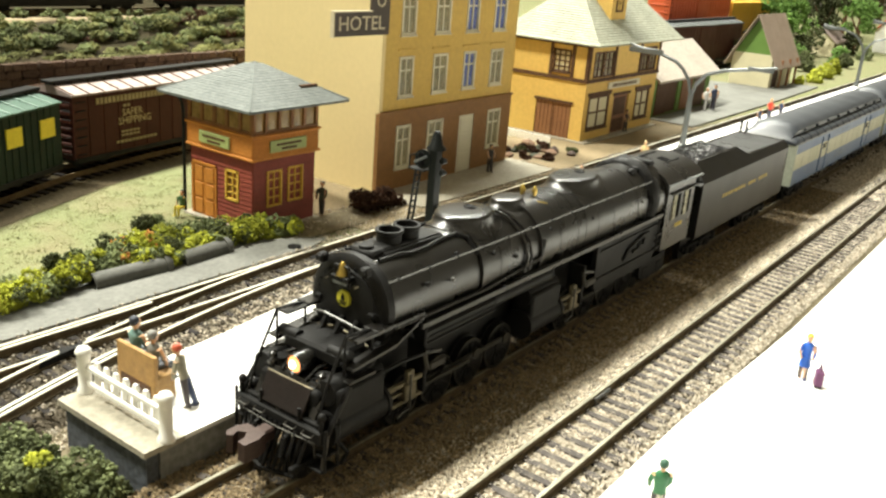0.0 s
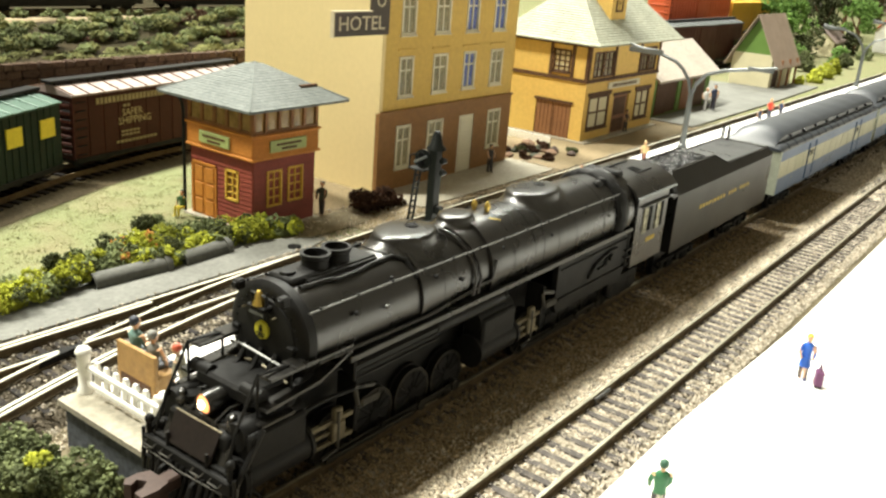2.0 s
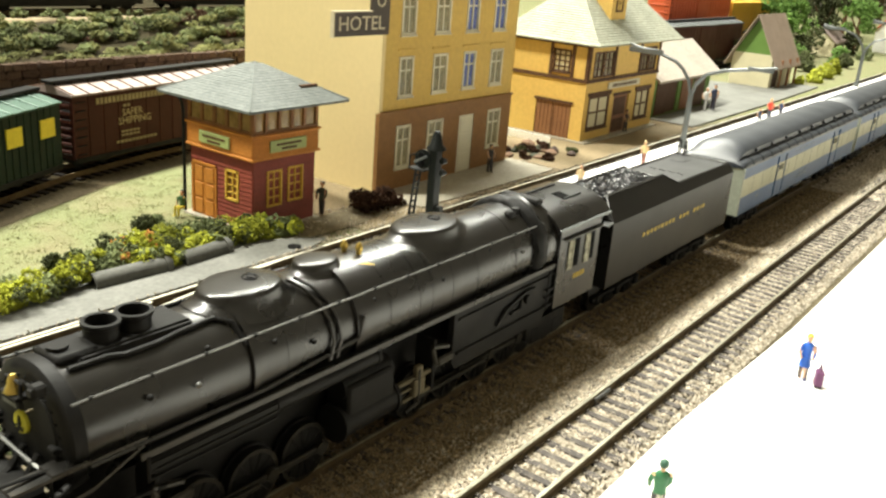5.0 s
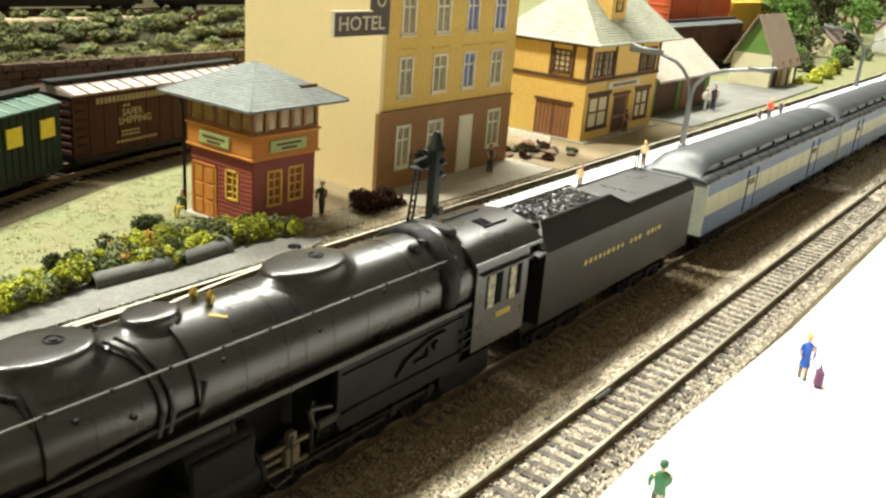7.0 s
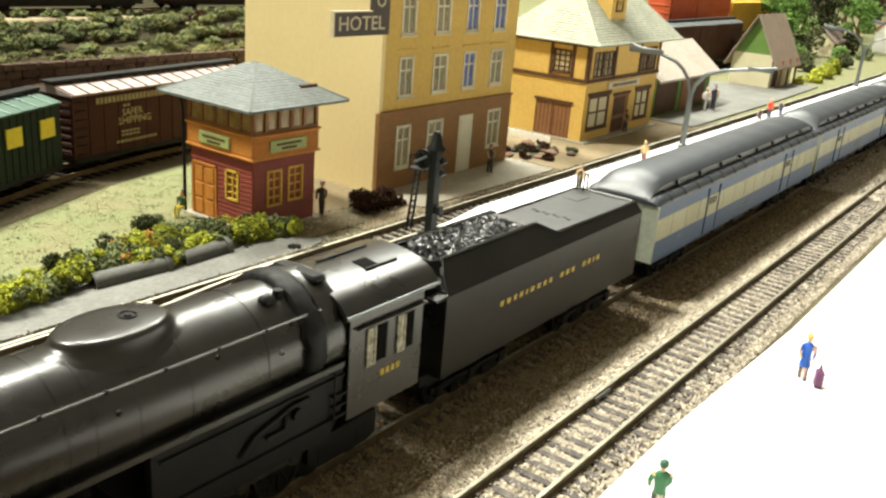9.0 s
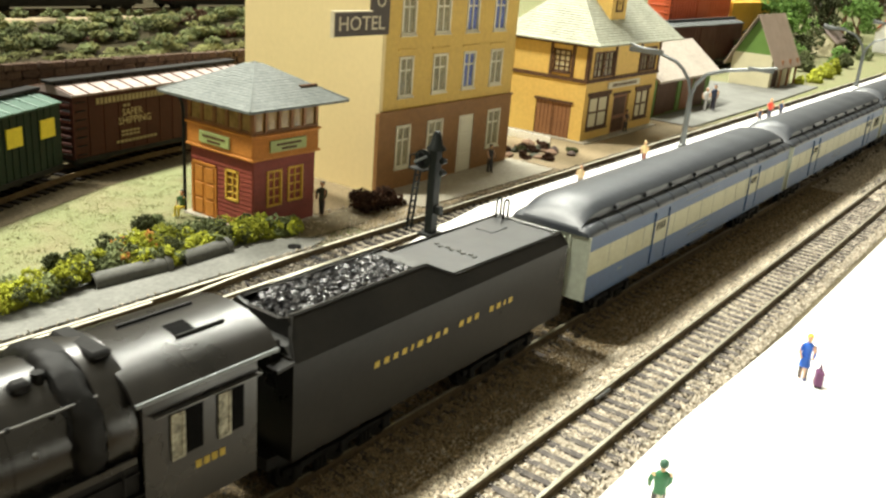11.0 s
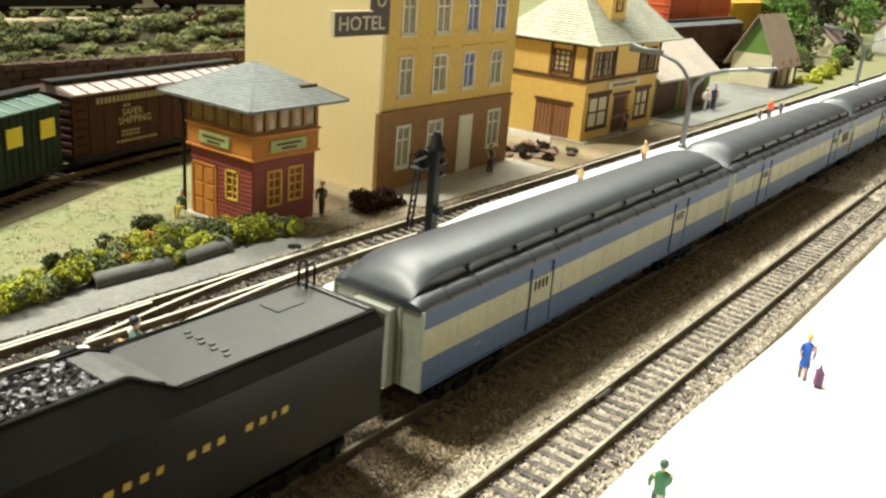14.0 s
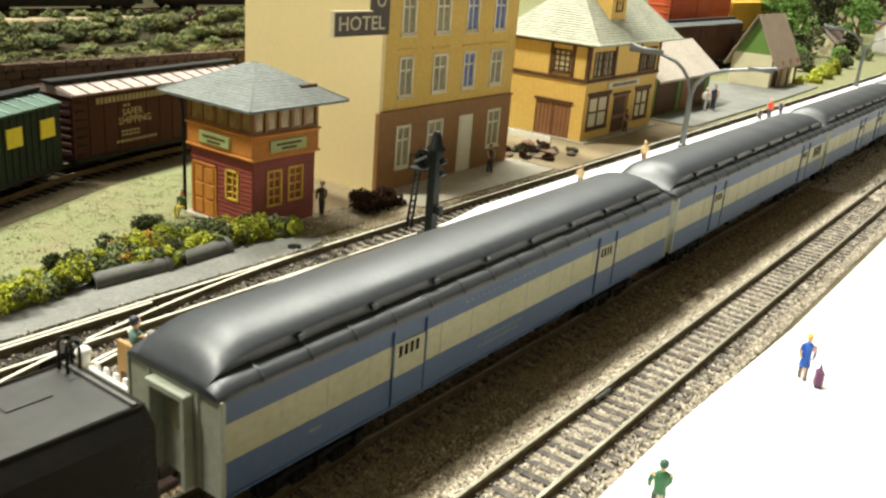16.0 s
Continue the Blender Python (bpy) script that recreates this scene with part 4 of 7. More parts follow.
def make_tender():
    X = 398.0
    t = thing("coal_tender", X, TRACK_Y, 0, "long black coal tender with yellow lettering and heaped coal", "tender")

    def P(name, bm, m, label="", smooth=False, parent=None):
        bmesh.ops.translate(bm, verts=bm.verts, vec=(-X, 0, 0))
        return part(name, bm, m, parent or t, label, smooth)

    # the sides stand straight to the shoulder, then lean in to the deck and the coal bunker
    SH, DK, TOP = 41.2, 45.0, 49.8
    for s in (-1, 1):
        sd = P("side_sheet", prism(B(), [(400, 14), (533.5, 14), (533.5, SH), (400, SH)], s * 17.2, s * 16.3, "y"), M["tenderblack"], "flat black side sheet")
        b = B()

        def lean(x, z, out=0.0):
            return (x, s * (17.2 - (z - SH) * 0.92 + out), z)

        rows = []
        for out in (0.0, -1.2):
            rows.append([b.verts.new(lean(x, z, out)) for x, z in ((400, SH), (533.5, SH), (533.5, DK), (472, DK), (469.5, DK + 0.6), (462.5, TOP - 0.5), (460.5, TOP), (406.5, TOP), (403, 46))])
        k = len(rows[0])
        b.faces.new(rows[0]), b.faces.new(rows[1])
        for i in range(k):
            b.faces.new((rows[0][i], rows[0][(i + 1) % k], rows[1][(i + 1) % k], rows[1][i]))
        P("shoulder_sheet", b, M["tenderblack"], "inward-leaning upper side", parent=sd)
        b = B()
        rod(b, [lean(400, SH), lean(403, 46), lean(406.5, TOP), lean(460.5, TOP), lean(469.5, DK + 0.6), lean(533.5, DK)], 0.36, 6)
        P("edge_bead", b, M["tenderblack"], parent=sd)
        x = 429.8
        for widths in ((2.3, 2.3, 2.0, 2.2, 1.2, 2.7, 2.3, 2.3, 2.0), (2.3, 2.4, 2.3), (2.4, 2.3, 1.2, 2.4)):
            for w in widths:
                P("yellow_bar", prism(B(), [(x, 29.4), (x + w * 0.85, 29.4), (x + w * 0.85 + 0.25, 31.2), (x + 0.25, 31.2)], s * 17.2, s * 17.34, "y"), M["gold"], parent=sd)
                x += w + 1.75
            x += 4.2
    for name, x0, x1, zt, label in (("bunker_floor", 400.4, 470, DK - 0.6, ""), ("tank", 470, 532.6, DK, "flat black water tank, its top's sheen put in the colour")):
        P(name, prism(B(), [(-16.3, 14), (16.3, 14), (16.3, SH), (16.0 - (zt - SH) * 0.92, zt), (-16.0 + (zt - SH) * 0.92, zt), (-16.3, SH)], x0, x1), M["tanktop"], label)
    P("rear_sheet", prism(B(), [(-17.2, 14), (17.2, 14), (17.2, SH), (13.6, DK + 0.4), (-13.6, DK + 0.4), (-17.2, SH)], 532.6, 534), M["tenderblack"])
    b = B()
    prism(b, [(-17.2, 40), (17.2, 40), (17.2, SH), (9.5, TOP - 0.2), (6, TOP - 1.4), (-6, TOP - 1.4), (-9.5, TOP - 0.2), (-17.2, SH)], 404.6, 406.0)
    prism(b, [(-17.2, 14), (17.2, 14), (17.2, SH), (15.8, 42.6), (-15.8, 42.6), (-17.2, SH)], 399.6, 400.4)
    for s in (-1, 1):
        prism(b, [(394.5, 40.6), (400, 41.2), (400, 42.0), (394.5, 41.4)], s * 17.2, s * 13.0, "y")
    box(b, 396.5, 400, -12.5, 12.5, 38, 46.4, 0.5)
    P("front_sheet", b, M["tenderblack"])
    b = B()
    prism(b, [(457, 49.2), (462, 49.0), (470, DK + 0.3), (470, 44), (457, 44)], -9.2, 9.2, "y")
    P("coal_slope_sheet", b, M["dusty"], "dusty sheet behind the coal")
    for k in range(8):
        P("tank_cleat", box(B(), 487 + 1.2 * (k % 2), 488.6 + 1.2 * (k % 2), -8.6 + 2.3 * k, -7.4 + 2.3 * k, DK, DK + 0.45, 0.12), M["dusty"])
    P("water_hatch", box(B(), 513, 523, 2, 9, DK, DK + 0.3, 0.1), M["tanktop"])
    P("deck_edge", box(B(), 531.6, 532.6, -13.2, 13.2, DK, DK + 0.7, 0.15), M["palegrey"], "worn pale rear edge")
    for y in (9.0, 12.2):
        b = B()
        pts = [(530.5, y, 45.0), (530.5, y, 50.8)] + [(530.5 + 1.5 - 1.5 * math.cos(a), y, 50.8 + 1.5 * math.sin(a)) for a in (0.5, 1.1, 1.57, 2.1, 2.7)] + [(533.5, y, 50.0), (533.5, y, 44.4)]
        rod(b, pts, 0.42, 7)
        P("ladder_grab", b, M["flatblack"], "thin black grab loop", True)
    # coal: broken lumps heaped between the side sheets
    co, fa, r = [], [], random.Random(11)
    for _ in range(2400):
        x, y = r.uniform(406.5, 462), r.uniform(-8.8, 8.8)
        edge = min(1, (462.5 - x) / 8, (x - 405) / 5, (10.5 - abs(y)) / 3)
        z = 45.4 + 3.5 * edge + r.uniform(-0.7, 0.5) + 0.7 * noise.noise((x * 0.15, y * 0.15, 3))
        s = r.uniform(0.45, 1.15)
        q = Euler((r.uniform(0, 6), r.uniform(0, 6), r.uniform(0, 6))).to_matrix()
        k = len(co)
        for v in ((-1, -1, -1), (1, -1, -1), (1, 1, -1), (-1, 1, -1), (-1, -1, 1), (1, -1, 1), (1, 1, 1), (-1, 1, 1)):
            w = q @ Vector((v[0] * s * r.uniform(0.5, 1), v[1] * s * r.uniform(0.35, 0.8), v[2] * s * r.uniform(0.35, 0.7)))
            co.append(((x - X + w.x) * MM, (y + w.y) * MM, (z + w.z) * MM))
        fa += [tuple(k + i for i in f) for f in ((0, 1, 2, 3), (4, 7, 6, 5), (0, 4, 5, 1), (1, 5, 6, 2), (2, 6, 7, 3), (3, 7, 4, 0))]
    me = bpy.data.meshes.new("coal")
    me.from_pydata(co, [], fa)
    me.materials.append(M["coal"])
    c = new("coal", me)
    c.parent = t
    tagged(c, "glossy broken coal heaped high", kind="stuff")
    b = B()
    box(b, 396, 534, -12, 12, 10.5, 14)
    P("underframe", b, M["flatblack"])
    for xc in (425, 505):
        truck(t, xc - X, [-18, 0, 18], 5.4)
    coupler(t, 534 - X, 1)
    return t


def roof_ring(x, k, drop):
    """One ring of a clerestory roof; k draws it in towards the ends, drop lowers the upper deck."""
    half = [(17.9, 39.8), (17.9, 40.7), (17.3, 42.2), (15.9, 43.3), (14.2, 43.8), (12.7, 43.9), (12.5, 47.0), (13.3, 47.2), (12.6, 48.3), (9.0, 49.9), (4.4, 50.9), (0, 51.2)]
    out = []
    for y, z in half:
        zz = z if z < 44 else 43.9 + (z - 43.9) * (1 - drop)
        zz = 39.8 + (zz - 39.8) * (1 - 0.55 * k * k)
        out.append((y * (1 - 0.05 * k * k), zz))
    full = [(-y, z) for y, z in out] + [(y, z) for y, z in out[-2::-1]]
    return [(x, y, z) for y, z in full]


def make_car(x0, style, label):
    """A heavyweight baggage car with a clerestory roof. style: which doors and windows its sides have."""
    t = thing("baggage_car", x0, TRACK_Y, 0, label, "railway car", "cars of the train")
    Lc = 250.0
    bands = (("lower_panel", 14, 23.6, "blue"), ("middle_panel", 23.6, 33.8, "cream"), ("upper_panel", 33.8, 40.0, "blue"))
    for s in (-1, 1):
        for name, z0, z1, m in bands:
            part(name, box(B(), 1.0, Lc - 1.0, s * 16.2, s * 17.4, z0, z1), M[m], t)
        b = B()
        box(b, 0.8, Lc - 0.8, s * 17.4, s * 17.62, 39.4, 40.0)
        box(b, 0.8, Lc - 0.8, s * 17.4, s * 17.7, 14.0, 14.7)
        box(b, 0.8, Lc - 0.8, s * 17.38, s * 17.52, 23.45, 23.75)
        part("belt_rail", b, M["blue"], t)
        doors = {"a": ((60, 74, 4), (182, 196, 4)), "b": ((46, 60, 4), (196, 210, 0)), "c": ((90, 104, 4), (150, 164, 4))}[style]
        for d0, d1, nb in doors:
            b = B()
            box(b, d0, d1, s * 17.1, s * 17.65, 23.6, 33.8)
            dr = part("door", b, M["cream"], t)
            b = B()
            box(b, d0, d1, s * 17.1, s * 17.66, 15, 23.6)
            part("door_lower", b, M["blue"], dr)
            b = B()
            for xx in (d0 - 0.6, d1):
                box(b, xx, xx + 0.6, s * 17.3, s * 18.0, 15, 38)
            part("door_post", b, M["blue"], dr)
            for k in range(4):
                xw = d0 + 2.2 + 2.5 * k
                b = B()
                box(b, xw, xw + 1.4, s * 17.5, s * 17.72, 29.4, 32.8)
                part("window", b, M["tunnel"], dr)
        if style != "a":
            for k in range(3):
                b = B()
                box(b, 224 + 6 * k, 227.5 + 6 * k, s * 17.3, s * 17.6, 26.5, 33)
                part("window", b, M["tunnel"], t)
        # rivet-strip seams
        for xx in range(18, 245, 16):
            part("panel_seam", box(B(), xx, xx + 0.35, s * 17.4, s * 17.5, 23.8, 33.6), M["carend"], t)
        b = B()
        r = random.Random(5)
        for xx in range(94, 134, 3):
            box(b, xx, xx + 1.2, s * 17.4, s * 17.5, 36.7, 37.4)
        for xx in range(106, 130, 2):
            box(b, xx, xx + 1.2, s * 17.4, s * 17.5, 20.6, 21.6)
            box(b, xx - 3, xx - 1.8, s * 17.4, s * 17.5, 18.4, 19.4)
        box(b, 28, 32, s * 17.4, s * 17.5, 20, 21)
        part("faint_writing", b, M["faint"], t, "faint rows of small pale bars")["kind"] = "stuff"
    part("floor", box(B(), 1, Lc - 1, -16.2, 16.2, 14, 15.2), M["flatblack"], t)
    for x, d in ((0.0, 1), (Lc, -1)):
        e = part("end_wall", prism(B(), [(-17.4, 14), (-5.2, 14), (-5.2, 36), (5.2, 36), (5.2, 14), (17.4, 14), (17.4, 40), (14, 41.0), (-14, 41.0), (-17.4, 40)], x, x + d * 1.2), M["carend"], t, "pale grey-green end wall")
        for y in (-17.2, 17.2, -9.0, 9.0):
            part("corner_post", box(B(), x - d * 0.4, x + d * 0.6, y - 0.6, y + 0.6, 14, 40, 0.15), M["carend"], e)
        b = B()
        box(b, x - d * 2.6, x + d * 0.4, -7.4, -5.4, 13, 37.6, 0.3)
        box(b, x - d * 2.6, x + d * 0.4, 5.4, 7.4, 13, 37.6, 0.3)
        box(b, x - d * 2.6, x + d * 0.4, -7.4, 7.4, 36.2, 38.2, 0.3)
        part("diaphragm", b, M["carend"], e, "pale end gangway frame")
        part("end_door", box(B(), x + d * 0.8, x + d * 1.4, -5.2, 5.2, 14, 36), M["carend"], e)
        part("end_window", box(B(), x + d * 0.6, x + d * 1.2, -2.4, 2.4, 26, 33), M["pane"], e)
    rings = []
    ends = ((-0.6, 1.0, 0.97), (0.3, 0.8, 0.9), (1.6, 0.56, 0.78), (3.2, 0.38, 0.6), (5.2, 0.22, 0.42), (8, 0.1, 0.23), (11.5, 0.03, 0.08), (15.5, 0, 0.01), (20, 0, 0))
    for x, k, drop in ends + ((60, 0, 0), (125, 0, 0), (190, 0, 0)) + tuple((Lc - x, k, drop) for x, k, drop in reversed(ends)):
        rings.append(roof_ring(x, k, drop))
    rf = part("roof", loft(B(), rings), M["carroof"], t, "dark grey clerestory roof", True)
    for s in (-1, 1):
        for k in range(8):
            b = B()
            cyl(b, (28 + 27.5 * k, s * 12.5, 45.6), (28 + 27.5 * k, s * 13.8, 45.6), 1.0, n=10)
            box(b, 26.6 + 27.5 * k, 29.4 + 27.5 * k, s * 13.2, s * 14.2, 45.2, 46.5, 0.3)
            part("roof_vent", b, M["carroof"], rf)
        b = B()
        for k in range(15):
            x = 12 + 16 * k
            for (ya, za), (yb, zb) in zip(((17.95, 40.7), (17.35, 42.2), (15.95, 43.3), (14.2, 43.85)), ((17.35, 42.2), (15.95, 43.3), (14.2, 43.85), (12.7, 43.95))):
                rod(b, [(x, s * ya, za), (x, s * yb, zb)], 0.42, 6)
        part("roof_seams", b, M["carroof"], rf)["kind"] = "stuff"
    b = B()
    box(b, 40, 210, -7, 7, 10.8, 14)
    for xx in (90, 120, 150):
        box(b, xx, xx + 16, -13, -7, 7.5, 14, 0.5), box(b, xx, xx + 16, 7, 13, 7.5, 14, 0.5)
    part("underframe", b, M["flatblack"], t)
    for xc in (38, 212):
        truck(t, xc, [-15, 0, 15], 5.2)
    coupler(t, 0, -1), coupler(t, Lc, 1)
    return t


loco, tender = make_loco(), make_tender()
cars = [make_car(551 + 257.0 * i, sty, lab) for i, (sty, lab) in enumerate((("a", "blue and cream baggage car with dark clerestory roof"), ("b", "blue and cream mail car with small windows"), ("c", "blue and cream baggage car far down the train"), ("b", "blue and cream car at the rear")))]

# ---- scenery helpers ----
def at_corner(t, X, Y, Z):
    """A part maker for a thing whose Empty stands at X, Y, Z, taking meshes in the layout's own numbers."""
    def P(name, bm, m, label="", smooth=False, parent=None):
        bmesh.ops.translate(bm, verts=bm.verts, vec=(-X, -Y, -Z))
        return part(name, bm, M[m] if isinstance(m, str) else m, parent or t, label, smooth)
    return P


def wall_panel(face, at, u0, u1, z0, z1, thick, holes=()):
    """A wall with openings cut through. face: 'y' looks to -y and runs along x, 'x' looks to -x and runs along y."""
    us = sorted({u0, u1, *[h[0] for h in holes], *[h[1] for h in holes]})
    zs = sorted({z0, z1, *[h[2] for h in holes], *[h[3] for h in holes]})
    bm = B()
    put = (lambda u, z: (u, at, z)) if face == "y" else (lambda u, z: (at, u, z))
    vs = {}
    fs = []
    for i in range(len(us) - 1):
        for j in range(len(zs) - 1):
            uc, zc = (us[i] + us[i + 1]) / 2, (zs[j] + zs[j + 1]) / 2
            if any(h[0] < uc < h[1] and h[2] < zc < h[3] for h in holes):
                continue
            q = []
            for u, z in ((us[i], zs[j]), (us[i + 1], zs[j]), (us[i + 1], zs[j + 1]), (us[i], zs[j + 1])):
                if (u, z) not in vs:
                    vs[u, z] = bm.verts.new(put(u, z))
                q.append(vs[u, z])
            fs.append(bm.faces.new(q))
    ex = bmesh.ops.extrude_face_region(bm, geom=fs)
    bmesh.ops.translate(bm, verts=[v for v in ex["geom"] if isinstance(v, bmesh.types.BMVert)], vec=(0, thick, 0) if face == "y" else (thick, 0, 0))
    return bm


def fbox(face, at, u0, u1, d0, d1, z0, z1, bm=None, bev=0.0):
    """A box on a wall face: d is the depth into the wall, less than 0 is proud of it."""
    bm = bm or B()
    return box(bm, u0, u1, at + d0, at + d1, z0, z1, bev) if face == "y" else box(bm, at + d0, at + d1, u0, u1, z0, z1, bev)


def window(P, face, at, u0, u1, z0, z1, frame="winwhite", pane="pane", cols=2, rows=(0.68,), w=0.9, sill=True, deep=0.8):
    """A framed window: pane set back, surround, bars, sill."""
    pn = P("window", fbox(face, at, u0, u1, deep, deep + 0.4, z0, z1), pane)
    b = B()
    for a, c in ((u0 - 0.3, u0 + w), (u1 - w, u1 + 0.3)):
        fbox(face, at, a, c, -0.5, deep, z0 - 0.2, z1 + 0.4, b)
    fbox(face, at, u0, u1, -0.5, deep, z1 - w, z1 + 0.4, b)
    fbox(face, at, u0, u1, -0.5, deep, z0 - 0.2, z0 + w, b)
    P("window_frame", b, frame, parent=pn)
    b = B()
    for k in range(1, cols):
        u = u0 + (u1 - u0) * k / cols
        fbox(face, at, u - w * 0.4, u + w * 0.4, 0.0, deep, z0, z1, b)
    for r in rows:
        z = z0 + (z1 - z0) * r
        fbox(face, at, u0, u1, 0.0, deep, z - w * 0.4, z + w * 0.4, b)
    if b.verts:
        P("glazing_bar", b, frame, parent=pn)
    if sill:
        P("window_sill", fbox(face, at, u0 - 1, u1 + 1, -1.3, 0.2, z0 - 1.1, z0 - 0.2, None, 0.15), frame, parent=pn)
    return pn


def crumbs(co, fa, mi, c, rad, n, size, slot, r, hollow=0.75):
    """Adds foam-like foliage crumbs in and on an ellipsoid to growing lists."""
    for _ in range(n):
        v = Vector((r.gauss(0, 1), r.gauss(0, 1), r.gauss(0, 1))).normalized() * (hollow + (1 - hollow) * r.random() + 0.12 * r.random())
        s = size * r.uniform(0.55, 1.3)
        k = len(co)
        q = Euler((r.uniform(0, 6), r.uniform(0, 6), r.uniform(0, 6))).to_matrix()
        for w in ((1, 0, 0), (-1, 0, 0), (0, 1, 0), (0, -1, 0), (0, 0, 1), (0, 0, -1)):
            d = q @ (Vector(w) * s * r.uniform(0.5, 1.25))
            co.append(((c[0] + v.x * rad[0] + d.x) * MM, (c[1] + v.y * rad[1] + d.y) * MM, (c[2] + v.z * rad[2] + d.z) * MM))
        fa += [(k + a, k + b, k + e) for a, b, e in ((0, 2, 4), (2, 1, 4), (1, 3, 4), (3, 0, 4), (2, 0, 5), (1, 2, 5), (3, 1, 5), (0, 3, 5))]
        mi += [slot] * 8


def bush(name, label, blobs, mats, at, size=1.2, seed=1, category="bush", group="", lumps=7):
    """A shrub of crumbs gathered into uneven lumps. blobs: x, y, z, radii, count, slot in mats, all from its foot."""
    r = random.Random(seed)
    co, fa, mi = [], [], []
    for x, y, z, rx, ry, rz, n, slot in blobs:
        for _ in range(lumps):
            v = Vector((r.gauss(0, 1), r.gauss(0, 1), r.gauss(0, 1))).normalized() * r.uniform(0.25, 0.75)
            cx, cy, cz = x + v.x * rx, y + v.y * ry, z + v.z * rz
            f = r.uniform(0.28, 0.5)
            sl = slot if r.random() < 0.75 else r.randrange(len(mats))
            crumbs(co, fa, mi, (cx, cy, cz), (rx * f, ry * f, rz * f * 1.1), n // lumps, size, sl, r, 0.6)
    me = bpy.data.meshes.new(name)
    me.from_pydata(co, [], fa)
    for m in mats:
        me.materials.append(M[m])
    for p, s in zip(me.polygons, mi):
        p.material_index = s
    ob = new(name, me)
    ob.matrix_basis = pose(at[0] * MM, at[1] * MM, at[2] * MM)
    return tagged(ob, label, category, group)


def figure(label, x, y, z, turn, shirt, legs, hair, h=19.0, seated=False, arm=0.0, skirt=None, skin=(0.62, 0.36, 0.2), base=True, group="model figures"):
    """A painted 1:87 figurine as one mesh, its paints as slots."""
    bm, mats = B(), []

    def blob(col, fn):
        m = paint(col)
        if m not in mats:
            mats.append(m)
        n0 = len(bm.faces)
        fn()
        bm.faces.ensure_lookup_table()
        for f in bm.faces[n0:]:
            f.material_index = mats.index(m)

    k = h / 19.0
    hip = 5.0 if seated else 9.0
    if seated:
        for s in (-1, 1):
            blob(legs, lambda: (cyl(bm, (0, s * 1.1, hip), (4.4, s * 1.3, hip), 1.0, 0.9, 8), cyl(bm, (4.4, s * 1.3, hip + 0.3), (4.6, s * 1.3, 0.4), 0.85, 0.6, 8), box(bm, 4.0, 6.2, s * 1.3 - 0.6, s * 1.3 + 0.6, 0, 0.8, 0.2)))
    else:
        for s in (-1, 1):
            blob(legs, lambda: (cyl(bm, (s * 0.8, s * 0.9, 0.5), (0, s * 0.85, hip), 0.75, 1.15, 8),))
            blob((0.05, 0.04, 0.04), lambda: box(bm, s * 0.8 - 0.8, s * 0.8 + 1.5, s * 0.9 - 0.6, s * 0.9 + 0.6, 0, 0.9, 0.2))
    if skirt:
        blob(skirt, lambda: lathe_z(bm, [(0.1, hip - 3.4), (2.3, hip - 3.4), (1.6, hip + 1), (0.1, hip + 1)], 0, 0, 12))
    blob(shirt, lambda: loft(bm, [[(1.25 * w * math.cos(a), 1.9 * w * math.sin(a), hip + zz) for a in [2 * math.pi * i / 12 for i in range(12)]] for w, zz in ((0.85, -0.6), (0.95, 0), (0.88, 2), (1.1, 4.6), (1.12, 5.6), (0.6, 6.6))]))
    for s in (-1, 1):
        lift = arm if s > 0 else 0.0
        el = (1.0 + lift * 0.5, s * (2.7 + lift), hip + 3.0 + lift * 2.0)
        ha = (2.2 + lift * 0.6, s * (2.2 + lift * 1.6), hip + 0.8 + lift * 6.0)
        blob(shirt, lambda: (cyl(bm, (0, s * 2.1, hip + 5.6), el, 0.8, 0.7, 8), cyl(bm, el, ha, 0.7, 0.5, 8)))
        blob(skin, lambda: ball(bm, ha, 0.6, n=6))
    blob(skin, lambda: (cyl(bm, (0, 0, hip + 6.2), (0, 0, hip + 7.4), 0.6, n=8), ball(bm, (0.15, 0, hip + 8.4), 1.35, 1, 0.85, 1.12, 10)))
    blob(hair, lambda: ball(bm, (-0.25, 0, hip + 8.9), 1.42, 1, 0.92, 0.95, 10))
    bmesh.ops.transform(bm, matrix=Matrix.Scale(MM * k, 4), verts=bm.verts)
    bmesh.ops.recalc_face_normals(bm, faces=bm.faces)
    me = bpy.data.meshes.new("figurine")
    for f in bm.faces:
        f.smooth = True
    bm.to_mesh(me), bm.free()
    me.set_sharp_from_angle(angle=radians(50))
    for m in mats:
        me.materials.append(m)
    ob = new("figurine", me)
    ob.matrix_basis = pose(x * MM, y * MM, z * MM, 0, 0, turn)
    return tagged(ob, label, "figurine", group)


